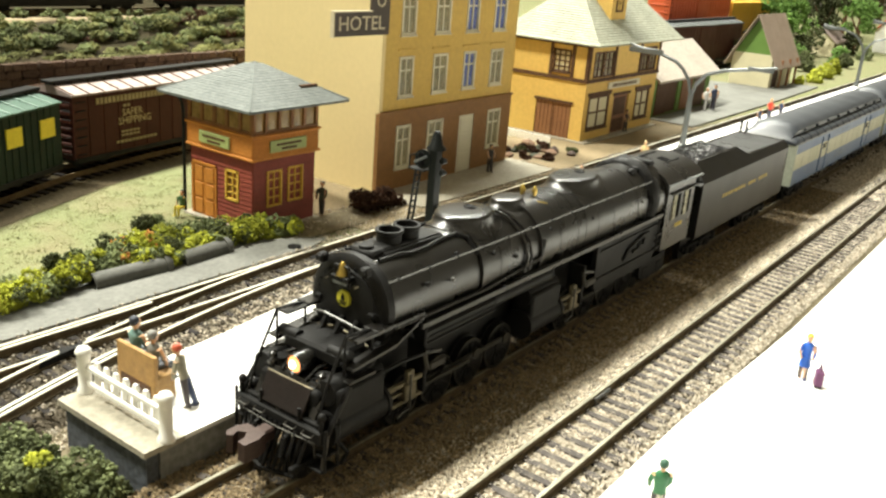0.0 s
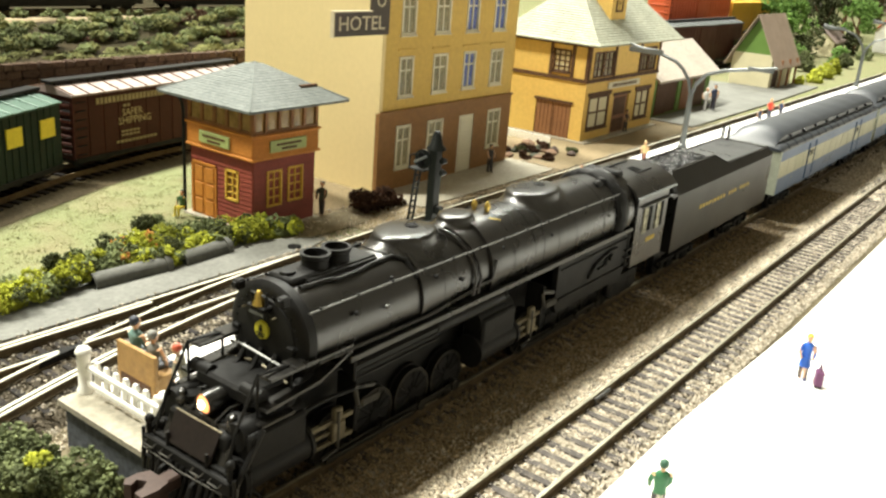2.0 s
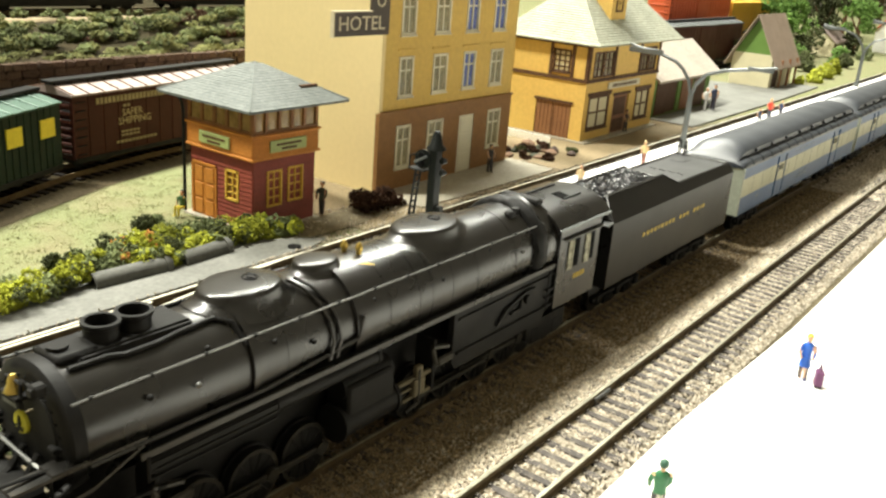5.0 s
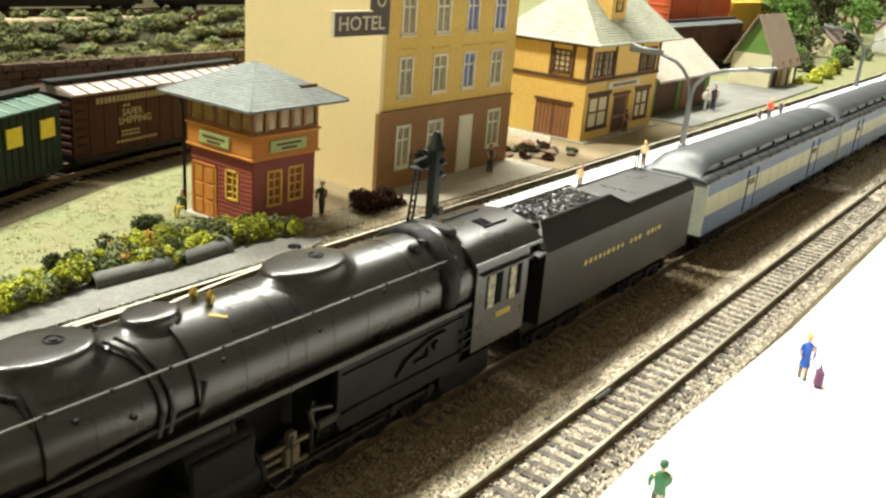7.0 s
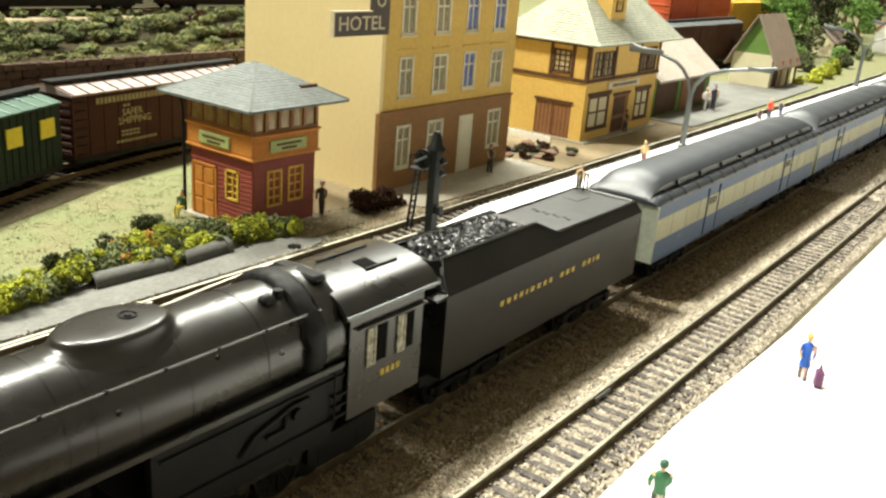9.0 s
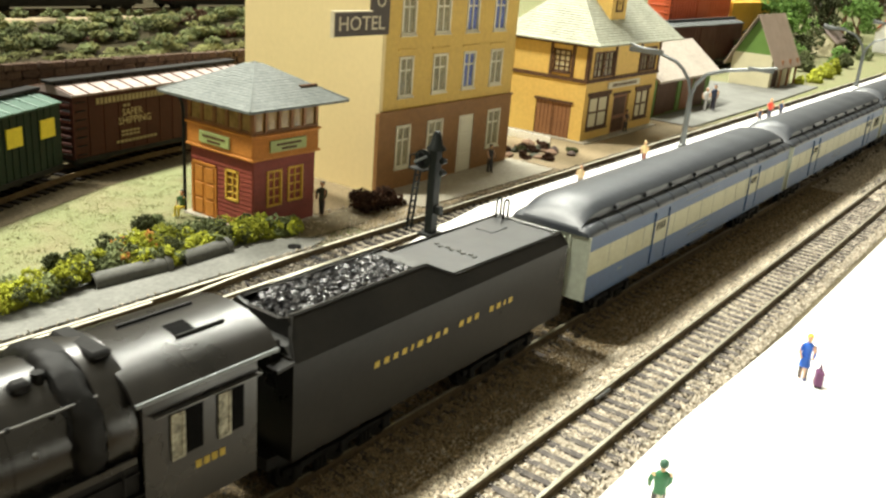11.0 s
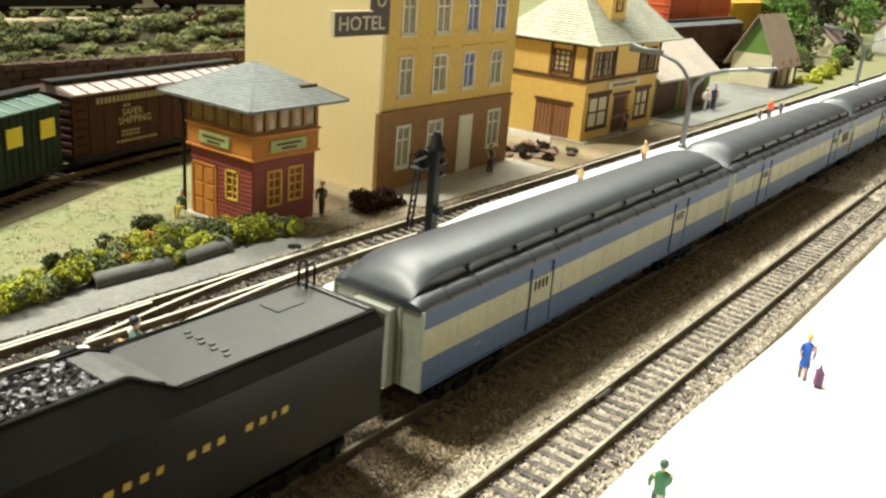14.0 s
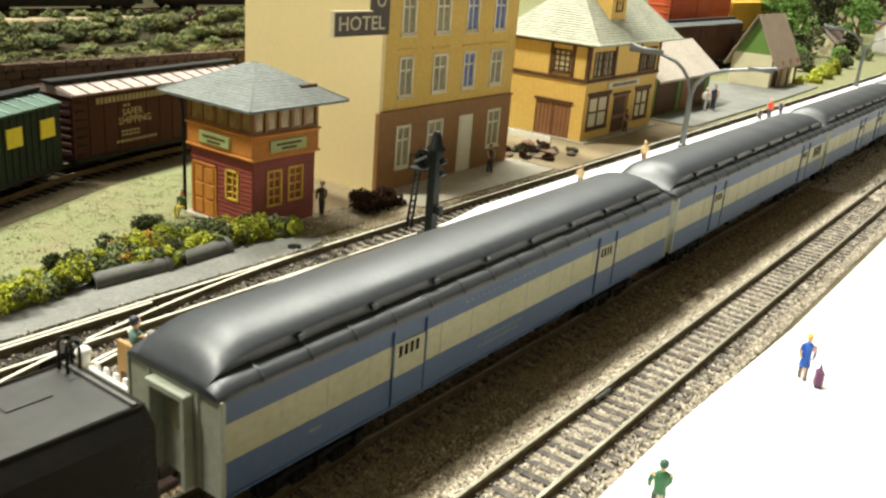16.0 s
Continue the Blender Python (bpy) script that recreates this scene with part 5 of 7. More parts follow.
# ---- turnout before the straight track behind the platform ----
def turnout():
    X0, X1, YC, RAD = 40.0, 292.0, 156.0, 640.0
    t = thing("railway_turnout", X1, YC, 0, "track switch with bright rails parting on dark ties", "railway track", "tracks of the layout")

    def off(x):
        return (X1 - x) ** 2 / (2 * RAD)

    xs = [X0 + 6 * i for i in range(43)]

    def curve(y, a, b):
        return [(x - X1, y - YC - off(x)) for x in xs if a <= x <= b]

    def straight(y, a, b):
        return [(a - X1, y - YC), (b - X1, y - YC)]

    rail_run(straight(164.25, X0, X1), parent=t)
    rail_run(curve(147.75, X0, X1), parent=t)
    rail_run(curve(164.25, 150, X1 - 6), parent=t)
    rail_run(straight(147.75, 152, X1 - 6), parent=t)
    rail_run(straight(147.75, X0, 143), parent=t)
    rail_run(curve(164.25, X0, 143), parent=t)
    rail_run(straight(161.9, 110, 190), "guard_rail", t)
    rail_run(curve(150.1, 95, 175), "guard_rail", t)
    part("frog", prism(B(), [(152 - X1, -8.9), (152 - X1, -7.6), (134 - X1, -5.4), (134 - X1, -12.0)], -2.4, -0.1, "z"), M["flatblack"], t, "black plastic crossing piece")
    part("tie_bar", box(B(), 276 - X1, 279 - X1, -22, 12, -3.2, -2.4, 0.2), M["flatblack"], t)
    r = random.Random(4)
    x = X0 + 3
    while x < X1 - 3:
        o = off(x)
        b = B()
        box(b, -1.4, 1.4, -15.5 - o, 15.5, -4.6, -2.9, 0.15)
        ob = part("tie", b, M["darktie"], t)
        ob.location = ((x - X1) * MM, 0, 0)
        x += 6.6
    m = B()
    lathe_z(m, [(0.1, -5.5), (3.2, -5.5), (3.2, -3.9), (0.1, -3.6)], 284 - X1, 25, 14)
    part("switch_machine", m, M["flatblack"], t)


turnout()
ballast_bed(30, 300, 146, 31, "dark ballast bed under the track switch", "darkbed")
scatter_stones(40000, 120, 640, -29, 20, -3.5, 1, 0.34, 0.92, 1.35)
# Stones darkened by colour where the train's shadow falls.
scatter_stones(48000, 110, 640, 13, 66, -3.1, 5, 0.32, 0.9, 1.3, "shadestone", "loose ballast stones along the train's track, browned for its shadow")
scatter_stones(26000, 130, 420, 200, 330, -6.0, 6, 0.18, 0.5, 1.0, "tuft", "short flocked grass tufts", "grass_tufts", "grass")
scatter_stones(5000, 280, 540, 178, 214, -5.3, 7, 0.3, 0.8, 1.0, "stone", "loose sandy grit", "grit", "grit")
scatter_stones(16000, 640, 1400, -29, 64, -3.4, 2, 0.7, 1.7, 1.2)
scatter_stones(11000, 255, 900, 137, 175, -3.4, 3, 0.4, 1.0, 1.2)
scatter_stones(9000, 150, 640, 1.5, 12, -2.75, 21, 0.4, 0.95, 1.3)
scatter_stones(900, 150, 620, -29, -17, -3.2, 23, 0.5, 1.1, 1.4)
scatter_stones(7000, 150, 330, 108, 146, -3.4, 24, 0.4, 0.95)
scatter_stones(3500, 60, 200, 20, 66, -7.0, 9, 0.4, 1.0)
scatter_stones(1500, 60, 130, 100, 140, -7.6, 10, 0.4, 1.0)
scatter_stones(9000, 60, 290, 112, 171, -3.3, 4, 0.45, 1.1, 1.0, "darkbed", "dark oily ballast between the switch rails")
scatter_stones(2600, 70, 285, 114, 174, -2.9, 14, 0.4, 0.9)


def strips():
    """The grey roadway strip, the pale paving by the hotel and the station forecourt."""
    b = prism(B(), [(40, 177), (140, 176.5), (200, 176), (290, 176), (306, 181), (296, 190), (280, 198), (215, 207), (150, 216), (40, 232)], -6, -4.6, "z")
    tagged(link("pavement", b, M["greystrip"], None, "", False), "smooth grey roadway strip beside the switch", "road", kind="structure")
    b = prism(B(), [(332, 177.5), (800, 178.5), (800, 226), (640, 236), (560, 300), (345, 300), (331, 262)], -6, -5.5, "z")
    tagged(link("pavement", b, M["sand"], None, "", False), "sandy tan ground round the hotel", "ground", kind="structure")
    b = prism(B(), [(386, 183), (532, 181), (534, 219), (386, 219)], -6, -4.4, "z")
    tagged(link("pavement", b, M["concrete"], None, "", False), "pale paved strip before the hotel", "pavement", kind="structure")
    b = prism(B(), [(790, 183), (1010, 184), (1240, 190), (1240, 222), (1160, 226), (1130, 300), (960, 300), (960, 226), (790, 226)], -6, -4.2, "z")
    tagged(link("road", b, M["greystrip"], None, "", False), "smooth grey forecourt road by the station", "road", kind="structure")
    b = prism(B(), [(285, 188), (340, 186), (392, 200), (388, 212), (340, 209), (285, 206)], -6, -4.9, "z")
    tagged(link("pavement", b, M["earth"], None, "", False), "worn brown earth path by the signal tower", "path", kind="structure")


strips()


def platforms():
    t = thing("platform", 123, 65, -8, "long white-topped station platform between the tracks", "platform")
    P = at_corner(t, 123, 65, -8)
    out = [(123, 65), (1500, 65), (1500, 139), (378, 139), (330, 131), (292, 124), (243, 116), (180, 108), (123, 105)]
    b = prism(B(), out, 6.6, 8.0, "z")
    P("top", b, "white", "white painted top")
    P("side", prism(B(), [(x + (0.6 if x < 200 else 0), y + (0.6 if y < 70 else -0.6)) for x, y in out], -8, 6.6, "z"), "platside", "grey sides")
    P("end_slab", prism(B(), [(118, 64.6), (131, 64.6), (131, 106), (118, 105.6)], 6.4, 8.15, "z"), "concrete", "bare grey end of the platform")
    P("end_wall", box(B(), 119.5, 123, 66, 104, -8, 6.4), "endwall", "dark blue-grey end wall")
    t = thing("platform", 0, -30, -12, "wide plain white platform beside the near track", "platform")
    P = at_corner(t, 0, -30, -12)
    edge = [(150, -29.1), (250, -29.2), (360, -33.5), (1500, -36)]
    P("top", prism(B(), edge + [(1500, -420), (150, -420)], -1.4, 0.2, "z"), "white", "white painted top")
    P("side", prism(B(), [(x, y - 0.4) for x, y in edge] + [(1500, -420), (150, -420)], -12, -1.4, "z"), "platside")


platforms()


# ---- signal tower ----
def signal_tower():
    t = thing("signal_tower", 285, 212, GROUND, "red and orange clapboard signal tower with a grey hipped roof", "signal tower")
    P = at_corner(t, 285, 212, GROUND)
    x0, x1, y0, y1 = 285, 327, 212, 259
    hf = [(294.0, 303.4, 6.2, 24.6), (308.2, 318.2, 6.8, 24.8)]
    hs = [(222, 231.4, 8.2, 23.6), (239.5, 256.8, -5.5, 22.2)]
    fw = P("wall", wall_panel("y", y0, x0, x1, GROUND, 32, 1.6, hf), "redwood", "red-brown boarded wall")
    sw = P("wall", wall_panel("x", x0, y0 + 1.7, y1, GROUND, 32, 1.6, hs), "redwood", "red-brown boarded wall")
    P("wall", box(B(), x1 - 1.6, x1, y0 + 1.7, y1, GROUND, 32), "redwood")
    P("wall", box(B(), x0, x1, y1 - 1.6, y1 + 0.05, GROUND, 31.9), "redwood")

    def boards(face, at, u0, u1, z0, z1, step, m, parent, holes=()):
        z = z0
        while z < z1 - 0.2:
            spans = [(u0, u1)]
            for h in holes:
                if h[2] - 0.2 < z + step / 2 < h[3] + 0.2:
                    spans = [q for a, c in spans for q in ((a, min(c, h[0] - 0.4)), (max(a, h[1] + 0.4), c)) if q[1] - q[0] > 0.3]
            for a, c in spans:
                b = B()
                top = min(z + step, z1)
                pr = [(-0.75, z), (0, z), (0, top), (-0.2, top)]
                if face == "y":
                    prism(b, [(at + d, zz) for d, zz in pr], a, c, "x")
                else:
                    prism(b, [(at + d, zz) for d, zz in pr], a, c, "y")
                P("board", b, m, parent=parent)
            z += step

    boards("x", x0, y0, y1, GROUND, 31.5, 2.35, "redwood", sw, hs)
    boards("y", y0, x0, x1, GROUND, 31.5, 2.35, "redwood", fw, hf)
    for h in hf:
        window(P, "y", y0 - 0.6, h[0], h[1], h[2], h[3], "yellowframe", "redwood", 2, (0.25, 0.5, 0.75), 0.75, False)
    window(P, "x", x0 - 0.6, hs[0][0], hs[0][1], hs[0][2], hs[0][3], "yellowframe", "amber", 2, (0.25, 0.5, 0.75), 0.85, False)
    # double door
    for a, c in ((239.5, 248), (248.2, 256.8)):
        d = P("door", box(B(), x0 - 0.5, x0 + 0.4, a, c, -5.5, 22.2), "orange", "orange panelled door")
        for z in (-4, 4.8, 13.6):
            P("door_panel", box(B(), x0 - 0.95, x0 - 0.5, a + 1.2, c - 1.2, z, z + 7.4, 0.2), "orange", parent=d)
    b = B()
    for a in (238.4, 256.8):
        box(b, x0 - 1.1, x0, a, a + 1.1, -5.5, 23.4)
    box(b, x0 - 1.1, x0, 238.4, 257.9, 22.2, 23.4)
    P("door_frame", b, "orange")
    # orange upper band
    ub = P("upper_wall", box(B(), x0 - 1.2, x1 + 1.2, y0 - 1.2, y1 + 1.2, 32, 43), "orange", "orange boarded upper wall")
    boards("x", x0 - 1.2, y0 - 1.2, y1 + 1.2, 32.2, 42.8, 1.75, "orange", ub)
    boards("y", y0 - 1.2, x0 - 1.2, x1 + 1.2, 32.2, 42.8, 1.75, "orange", ub)
    P("sill_band", box(B(), x0 - 2.6, x1 + 2.6, y0 - 2.6, y1 + 2.6, 42.8, 43.9, 0.2), "orange")
    P("sill_band", box(B(), x0 - 2.4, x1 + 2.4, y0 - 2.4, y1 + 2.4, 31.2, 32.4, 0.2), "orange")
    # glazed floor
    n = 5
    for face, at, u0, u1 in (("y", y0 - 0.6, x0 - 0.6, x1 + 0.6), ("x", x0 - 0.6, y0 - 0.6, y1 + 0.6)):
        for k in range(n):
            a = u0 + (u1 - u0) * k / n
            c = u0 + (u1 - u0) * (k + 1) / n
            P("window", fbox(face, at, a + 0.9, c - 0.9, 0.9, 1.3, 45.2, 54.6), "amberglass")
            P("mullion", fbox(face, at, a - 0.9, a + 0.9, -0.3, 1.2, 43.8, 56), "amber")
        P("mullion", fbox(face, at, u1 - 0.9, u1 + 0.9, -0.3, 1.2, 43.8, 56), "amber")
        P("lintel", fbox(face, at, u0, u1, -0.1, 1.2, 54.4, 57), "amber")
        P("lintel", fbox(face, at, u0, u1, -0.1, 1.2, 43.8, 45.4), "amber")
    P("upper_core", box(B(), x0 + 2, x1 + 0.4, y0 + 2, y1 + 0.4, 43.5, 57), "amber")
    # signs
    s1 = P("sign_board", box(B(), 294, 318.6, y0 - 2.9, y0 - 1.9, 34.6, 40.6, 0.2), paint((0.36, 0.42, 0.16)), "green-edged name board")
    s2 = P("sign_board", box(B(), x0 - 2.9, x0 - 1.9, 226.5, 249.5, 34.6, 40.6, 0.2), paint((0.36, 0.42, 0.16)), "green-edged name board")
    for q, face in ((s1, "y"), (s2, "x")):
        b = B()
        for z, w in ((38.4, 17), (36.2, 10)):
            if face == "y":
                box(b, 306.3 - w / 2, 306.3 + w / 2, y0 - 3.1, y0 - 2.85, z - 0.55, z + 0.55)
            else:
                box(b, x0 - 3.1, x0 - 2.85, 238 - w / 2, 238 + w / 2, z - 0.55, z + 0.55)
        P("dark_bar", b, "timber", parent=q)
    P("round_badge", lathe_z(B(), [(0.1, 0), (1.9, 0), (1.9, 0.6), (0.1, 0.6)], 0, 0, 16), "redwood").matrix_basis = Matrix.Translation(((305.4 - 285) * MM, (-1.0) * MM, (28.4 - GROUND) * MM)) @ Matrix.Rotation(radians(90), 4, "X")
    # roof: slates course by course on a low hipped pyramid
    rx0, rx1, ry0, ry1, ze, za = 277, 345, 205, 276, 57.2, 73.5
    cx, cy = (rx0 + rx1) / 2 + 1, (ry0 + ry1) / 2 + 1
    b = B()
    loft(b, [[(rx0, ry0, ze - 1.0), (rx1, ry0, ze - 1.0), (rx1, ry1, ze - 1.0), (rx0, ry1, ze - 1.0)], [(rx0, ry0, ze), (rx1, ry0, ze), (rx1, ry1, ze), (rx0, ry1, ze)], [(cx - 3, cy - 3, za), (cx + 3, cy - 3, za), (cx + 3, cy + 3, za), (cx - 3, cy + 3, za)]])
    rf = P("roof", b, "slate", "grey slate hipped roof")
    co, fa = [], []
    nc = 17
    rr = random.Random(9)
    for (ax, ay), (bx, by) in (((rx0, ry0), (rx1, ry0)), ((rx0, ry1), (rx0, ry0)), ((rx1, ry0), (rx1, ry1))):
        for j in range(nc):
            f0, f1 = j / nc, (j + 1.25) / nc
            f1 = min(1, f1)
            def pt(f, u):
                px, py = ax + (bx - ax) * u, ay + (by - ay) * u
                return Vector((px + (cx - px) * f * 0.915, py + (cy - py) * f * 0.915, ze + (za - ze) * f))
            m = max(3, int(22 * (1 - f0 * 0.9)))
            for i in range(m):
                u0, u1 = i / m, (i + 1) / m
                k = len(co)
                lift = Vector((0, 0, 0.22 + rr.uniform(0, 0.1)))
                for p in (pt(f0, u0) + lift, pt(f0, u1) + lift, pt(f1, u1) + Vector((0, 0, 0.08)), pt(f1, u0) + Vector((0, 0, 0.08)), pt(f0, u0), pt(f0, u1)):
                    co.append(((p.x - 285) * MM, (p.y - 212) * MM, (p.z - GROUND) * MM))
                fa += [(k, k + 1, k + 2, k + 3), (k + 4, k + 5, k + 1, k)]
    me = bpy.data.meshes.new("slate_covering")
    me.from_pydata(co, [], fa)
    me.materials.append(M["slate"])
    sl = new("slate_covering", me)
    sl.parent = rf
    tagged(sl, "", kind="stuff")
    b = B()
    for ex, ey in ((rx0, ry0), (rx1, ry0), (rx0, ry1)):
        rod(b, [(ex, ey, ze + 0.3), (cx, cy, za + 0.4)], 0.6, 6)
    P("hip_ridge", b, "slate", parent=rf)
    b = B()
    box(b, 322, 334, 217.5, 219.5, 62.4, 64.8, 0.2)
    P("roof_flue", b, "timber", parent=rf)
    b = B()
    rod(b, [(279.5, 262, 56.5), (281.5, 262, 53), (282.5, 262, 49), (282.5, 262, GROUND)], 0.9, 8)
    P("drain_pipe", b, "mast", "dark green drain pipe", True)
    P("base_slab", box(B(), 281, 330, 208.5, 262, GROUND - 0.5, GROUND + 1.0, 0.3), "concrete")


signal_tower()


# ---- hotel ----
def hotel():
    X0, X1, Y0, Y1, Z1 = 386, 526, 219, 331, 135
    t = thing("hotel", X0, Y0, GROUND, "tall cream and ochre plaster hotel with a brown ground floor", "house")
    P = at_corner(t, X0, Y0, GROUND)
    low = [(401.8, 415.0, 8.1, 33.8), (432.0, 447.6, 7.6, 33.8), (465.8, 482.2, -4.4, 33.7), (498.6, 513.6, 8.6, 34.0)]
    rows = [(402.2, 415.0), (434.5, 448.8), (466.2, 479.4), (497.2, 511.2)]
    mid = [(a, c, 51.2, 74.4) for a, c in rows]
    top = [(a, c, 87.2, 111.0) for a, c in rows]
    P("ground_floor_wall", wall_panel("y", Y0 - 0.8, X0 - 0.2, X1 + 0.6, GROUND, 43.0, 3.0, low), "brownwall", "brown plaster wall")
    P("upper_wall", wall_panel("y", Y0, X0 + 3, X1, 43.0, Z1, 3.0, mid + top), "ochre", "ochre plaster wall")
    P("string_course", box(B(), X0 - 0.5, X1 + 1.2, Y0 - 1.8, Y0, 42.4, 43.8, 0.25), "brownwall")
    P("side_wall", box(B(), X0, X0 + 3, Y0 + 0.01, Y1, GROUND, Z1), "hotelcream", "plain cream plaster side wall")
    P("side_wall", box(B(), X1 - 3, X1, Y0 + 3, Y1, GROUND, Z1), "ochre")
    P("back_wall", box(B(), X0, X1, Y1, Y1 + 3, GROUND, Z1), "hotelcream")
    P("roof", box(B(), X0 - 2, X1 + 2, Y0 - 2, Y1 + 4, Z1, Z1 + 4, 0.5), "slate")
    # Added timber-coloured sheet, standing in for unlit rooms behind the front.
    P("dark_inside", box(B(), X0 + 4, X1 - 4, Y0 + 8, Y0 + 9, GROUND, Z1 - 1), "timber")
    for k, h in enumerate(low):
        if k == 2:
            d = P("door", fbox("y", Y0 - 0.8, h[0], h[1], 0.4, 1.4, h[2], h[3]), "winwhite", "pale panelled front door")
            for z0, z1 in ((-3, 8), (9.5, 21), (22.5, 32)):
                P("door_panel", fbox("y", Y0 - 0.8, h[0] + 2, h[1] - 2, 0.0, 0.45, z0, z1, None, 0.2), "winwhite", parent=d)
        else:
            window(P, "y", Y0 - 0.8, *h, "winwhite", "pane", 2, (0.66,), 1.3)
    for k, h in enumerate(mid + top):
        window(P, "y", Y0, *h, "winwhite", "paneblue" if k in (2, 6, 7) else "pane", 2, (0.66,), 1.2)
        P("curtain", fbox("y", Y0, h[0] + 0.8, (h[0] * 0.62 + h[1] * 0.38), 1.25, 1.5, h[2], h[3]), paint((0.55, 0.45, 0.28)))
        P("hood", fbox("y", Y0, h[0] - 2, h[1] + 2, -0.7, 0.1, h[3] + 3.6, h[3] + 4.6, None, 0.15), "ochre")
    sg = P("sign_board", prism(B(), [(341.5, 88.6), (385.8, 88.6), (385.8, 134), (371, 134), (371, 101.2), (341.5, 101.2)], 214.6, 216.4, "y"), "signdark", "dark angled hotel sign with pale letters")
    b = B()
    box(b, 341, 371.4, 214.3, 216.7, 101.0, 101.8)
    box(b, 341, 341.8, 214.3, 216.7, 88.2, 101.4)
    P("sign_edge", b, "signlet", parent=sg)
    letters("HOTEL", 10.6, M["signlet"], sg, Matrix.Translation((363.2 - X0, 214.5 - Y0, 94.8 - GROUND)) @ FRONT @ Matrix.Diagonal((1.12, 1.0, 1, 1)))
    letters("O", 10, M["signlet"], sg, Matrix.Translation((378.4 - X0, 214.5 - Y0, 106.6 - GROUND)) @ FRONT, "sign_ring")


hotel()


# ---- station house ----
def station():
    X0, X1, Y0, Y1 = 631, 765, 215, 288
    t = thing("station_house", X0, Y0, GROUND, "yellow half-timbered station house with a pale shingled roof", "house")
    P = at_corner(t, X0, Y0, GROUND)
    low = [(638.5, 674, 4.0, 31.0), (683, 712, -5, 28.5), (726, 753, 4.0, 29.5)]
    up = [(640, 656, 46, 66), (658, 674, 46, 66), (727, 741, 46, 66), (743, 757, 46, 66)]
    side = [(231.5, 247, 48.5, 66), (226, 259, -5, 24)]
    P("front_wall", wall_panel("y", Y0, X0, X1, GROUND, 73, 2, low + up), "stationwall", "yellow plaster wall")
    P("side_wall", wall_panel("x", X0, Y0 + 2, Y1, GROUND, 73, 2, side), "stationwall", "yellow plaster wall")
    P("side_wall", box(B(), X1 - 2, X1, Y0 + 2, Y1, GROUND, 73), "stationwall")
    P("back_wall", box(B(), X0, X1, Y1, Y1 + 2, GROUND, 73), "stationwall")
    # Added dark block in place of rooms, its shade only a colour.
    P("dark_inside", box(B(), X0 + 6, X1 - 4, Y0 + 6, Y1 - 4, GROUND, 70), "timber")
    for z0, z1 in ((42.4, 45.2), (70, 73)):
        P("timber_beam", fbox("y", Y0, X0 - 1, X1 + 1, -1.2, 0.1, z0, z1), "timber")
        P("timber_beam", fbox("x", X0, Y0 - 1, Y1, -1.2, 0.1, z0, z1), "timber")
    for u in (X0 + 1, 676.5, 724, X1 - 2):
        P("timber_post", fbox("y", Y0, u - 1.2, u + 1.4, -1.0, 0.1, 45, 70), "timber")
    for u in (Y0 + 1, 229, 249, Y1 - 2):
        P("timber_post", fbox("x", X0, u - 1.2, u + 1.2, -1.0, 0.1, 45, 70), "timber")
    for h in up:
        window(P, "y", Y0, *h, "timber", "pane", 2, (0.33, 0.66), 1.2, False)
    window(P, "x", X0, *side[0], "timber", "paletan", 3, (0.25, 0.5, 0.75), 1.2, True)
    for h in (low[0], low[2]):
        window(P, "y", Y0, *h, "timber", "paletan", 2, (0.5,), 1.8, True)
        b = B()
        fbox("y", Y0, h[0] - 2.4, h[1] + 2.4, -1.1, 0.1, h[3], h[3] + 3, b)
        P("window_head", b, "timber")
    d = P("door", fbox("y", Y0, *low[1][:2], 1.0, 1.8, *low[1][2:]), "redoor", "dark red-brown station door")
    for z0, z1 in ((-3, 8), (11, 26)):
        P("door_panel", fbox("y", Y0, 687, 708, 0.5, 1.1, z0, z1, None, 0.3), "timber", parent=d)
    for a, c in ((226, 242.2), (242.8, 259)):
        d = P("freight_door", fbox("x", X0, a, c, 0.6, 1.4, -5, 24), "redoor", "brown plank freight door")
        b = B()
        for k in range(5):
            u = a + 1 + (c - a - 2) * k / 4
            fbox("x", X0, u - 0.15, u + 0.15, 0.35, 0.65, -5, 24, b)
        P("plank_strip", b, "timber", parent=d)["kind"] = "stuff"
    P("door_head", fbox("x", X0, 224.5, 260.5, -0.9, 0.1, 24, 26), "timber")
    P("door_head", fbox("y", Y0, 681, 714, -0.9, 0.1, 28.5, 30.5), "timber")
    sb = P("name_board", fbox("y", Y0, 668, 727, -1.6, -0.6, 35.2, 40.6, None, 0.2), "winwhite", "pale station name board")
    b = B()
    for k in range(11):
        fbox("y", Y0, 675 + 4.2 * k, 677.6 + 4.2 * k, -1.85, -1.55, 36.6, 39.2, b)
    P("dark_bars", b, "timber", parent=sb)["kind"] = "stuff"
    # roof, shingle courses over a hipped shape
    rx0, rx1, ry0, ry1, ze, za = 626, 790, 205.5, 300, 73, 118
    ax, bx, my = 668, 748, 252
    b = B()
    base = [(rx0, ry0), (rx1, ry0), (rx1, ry1), (rx0, ry1)]
    lo = [b.verts.new((x, y, ze - 1.2)) for x, y in base]
    hi = [b.verts.new((x, y, ze)) for x, y in base]
    r0, r1 = b.verts.new((ax, my, za)), b.verts.new((bx, my, za))
    b.faces.new(lo)
    for i in range(4):
        b.faces.new((lo[i], lo[(i + 1) % 4], hi[(i + 1) % 4], hi[i]))
    b.faces.new((hi[0], hi[1], r1, r0)), b.faces.new((hi[1], hi[2], r1)), b.faces.new((hi[2], hi[3], r0, r1)), b.faces.new((hi[3], hi[0], r0))
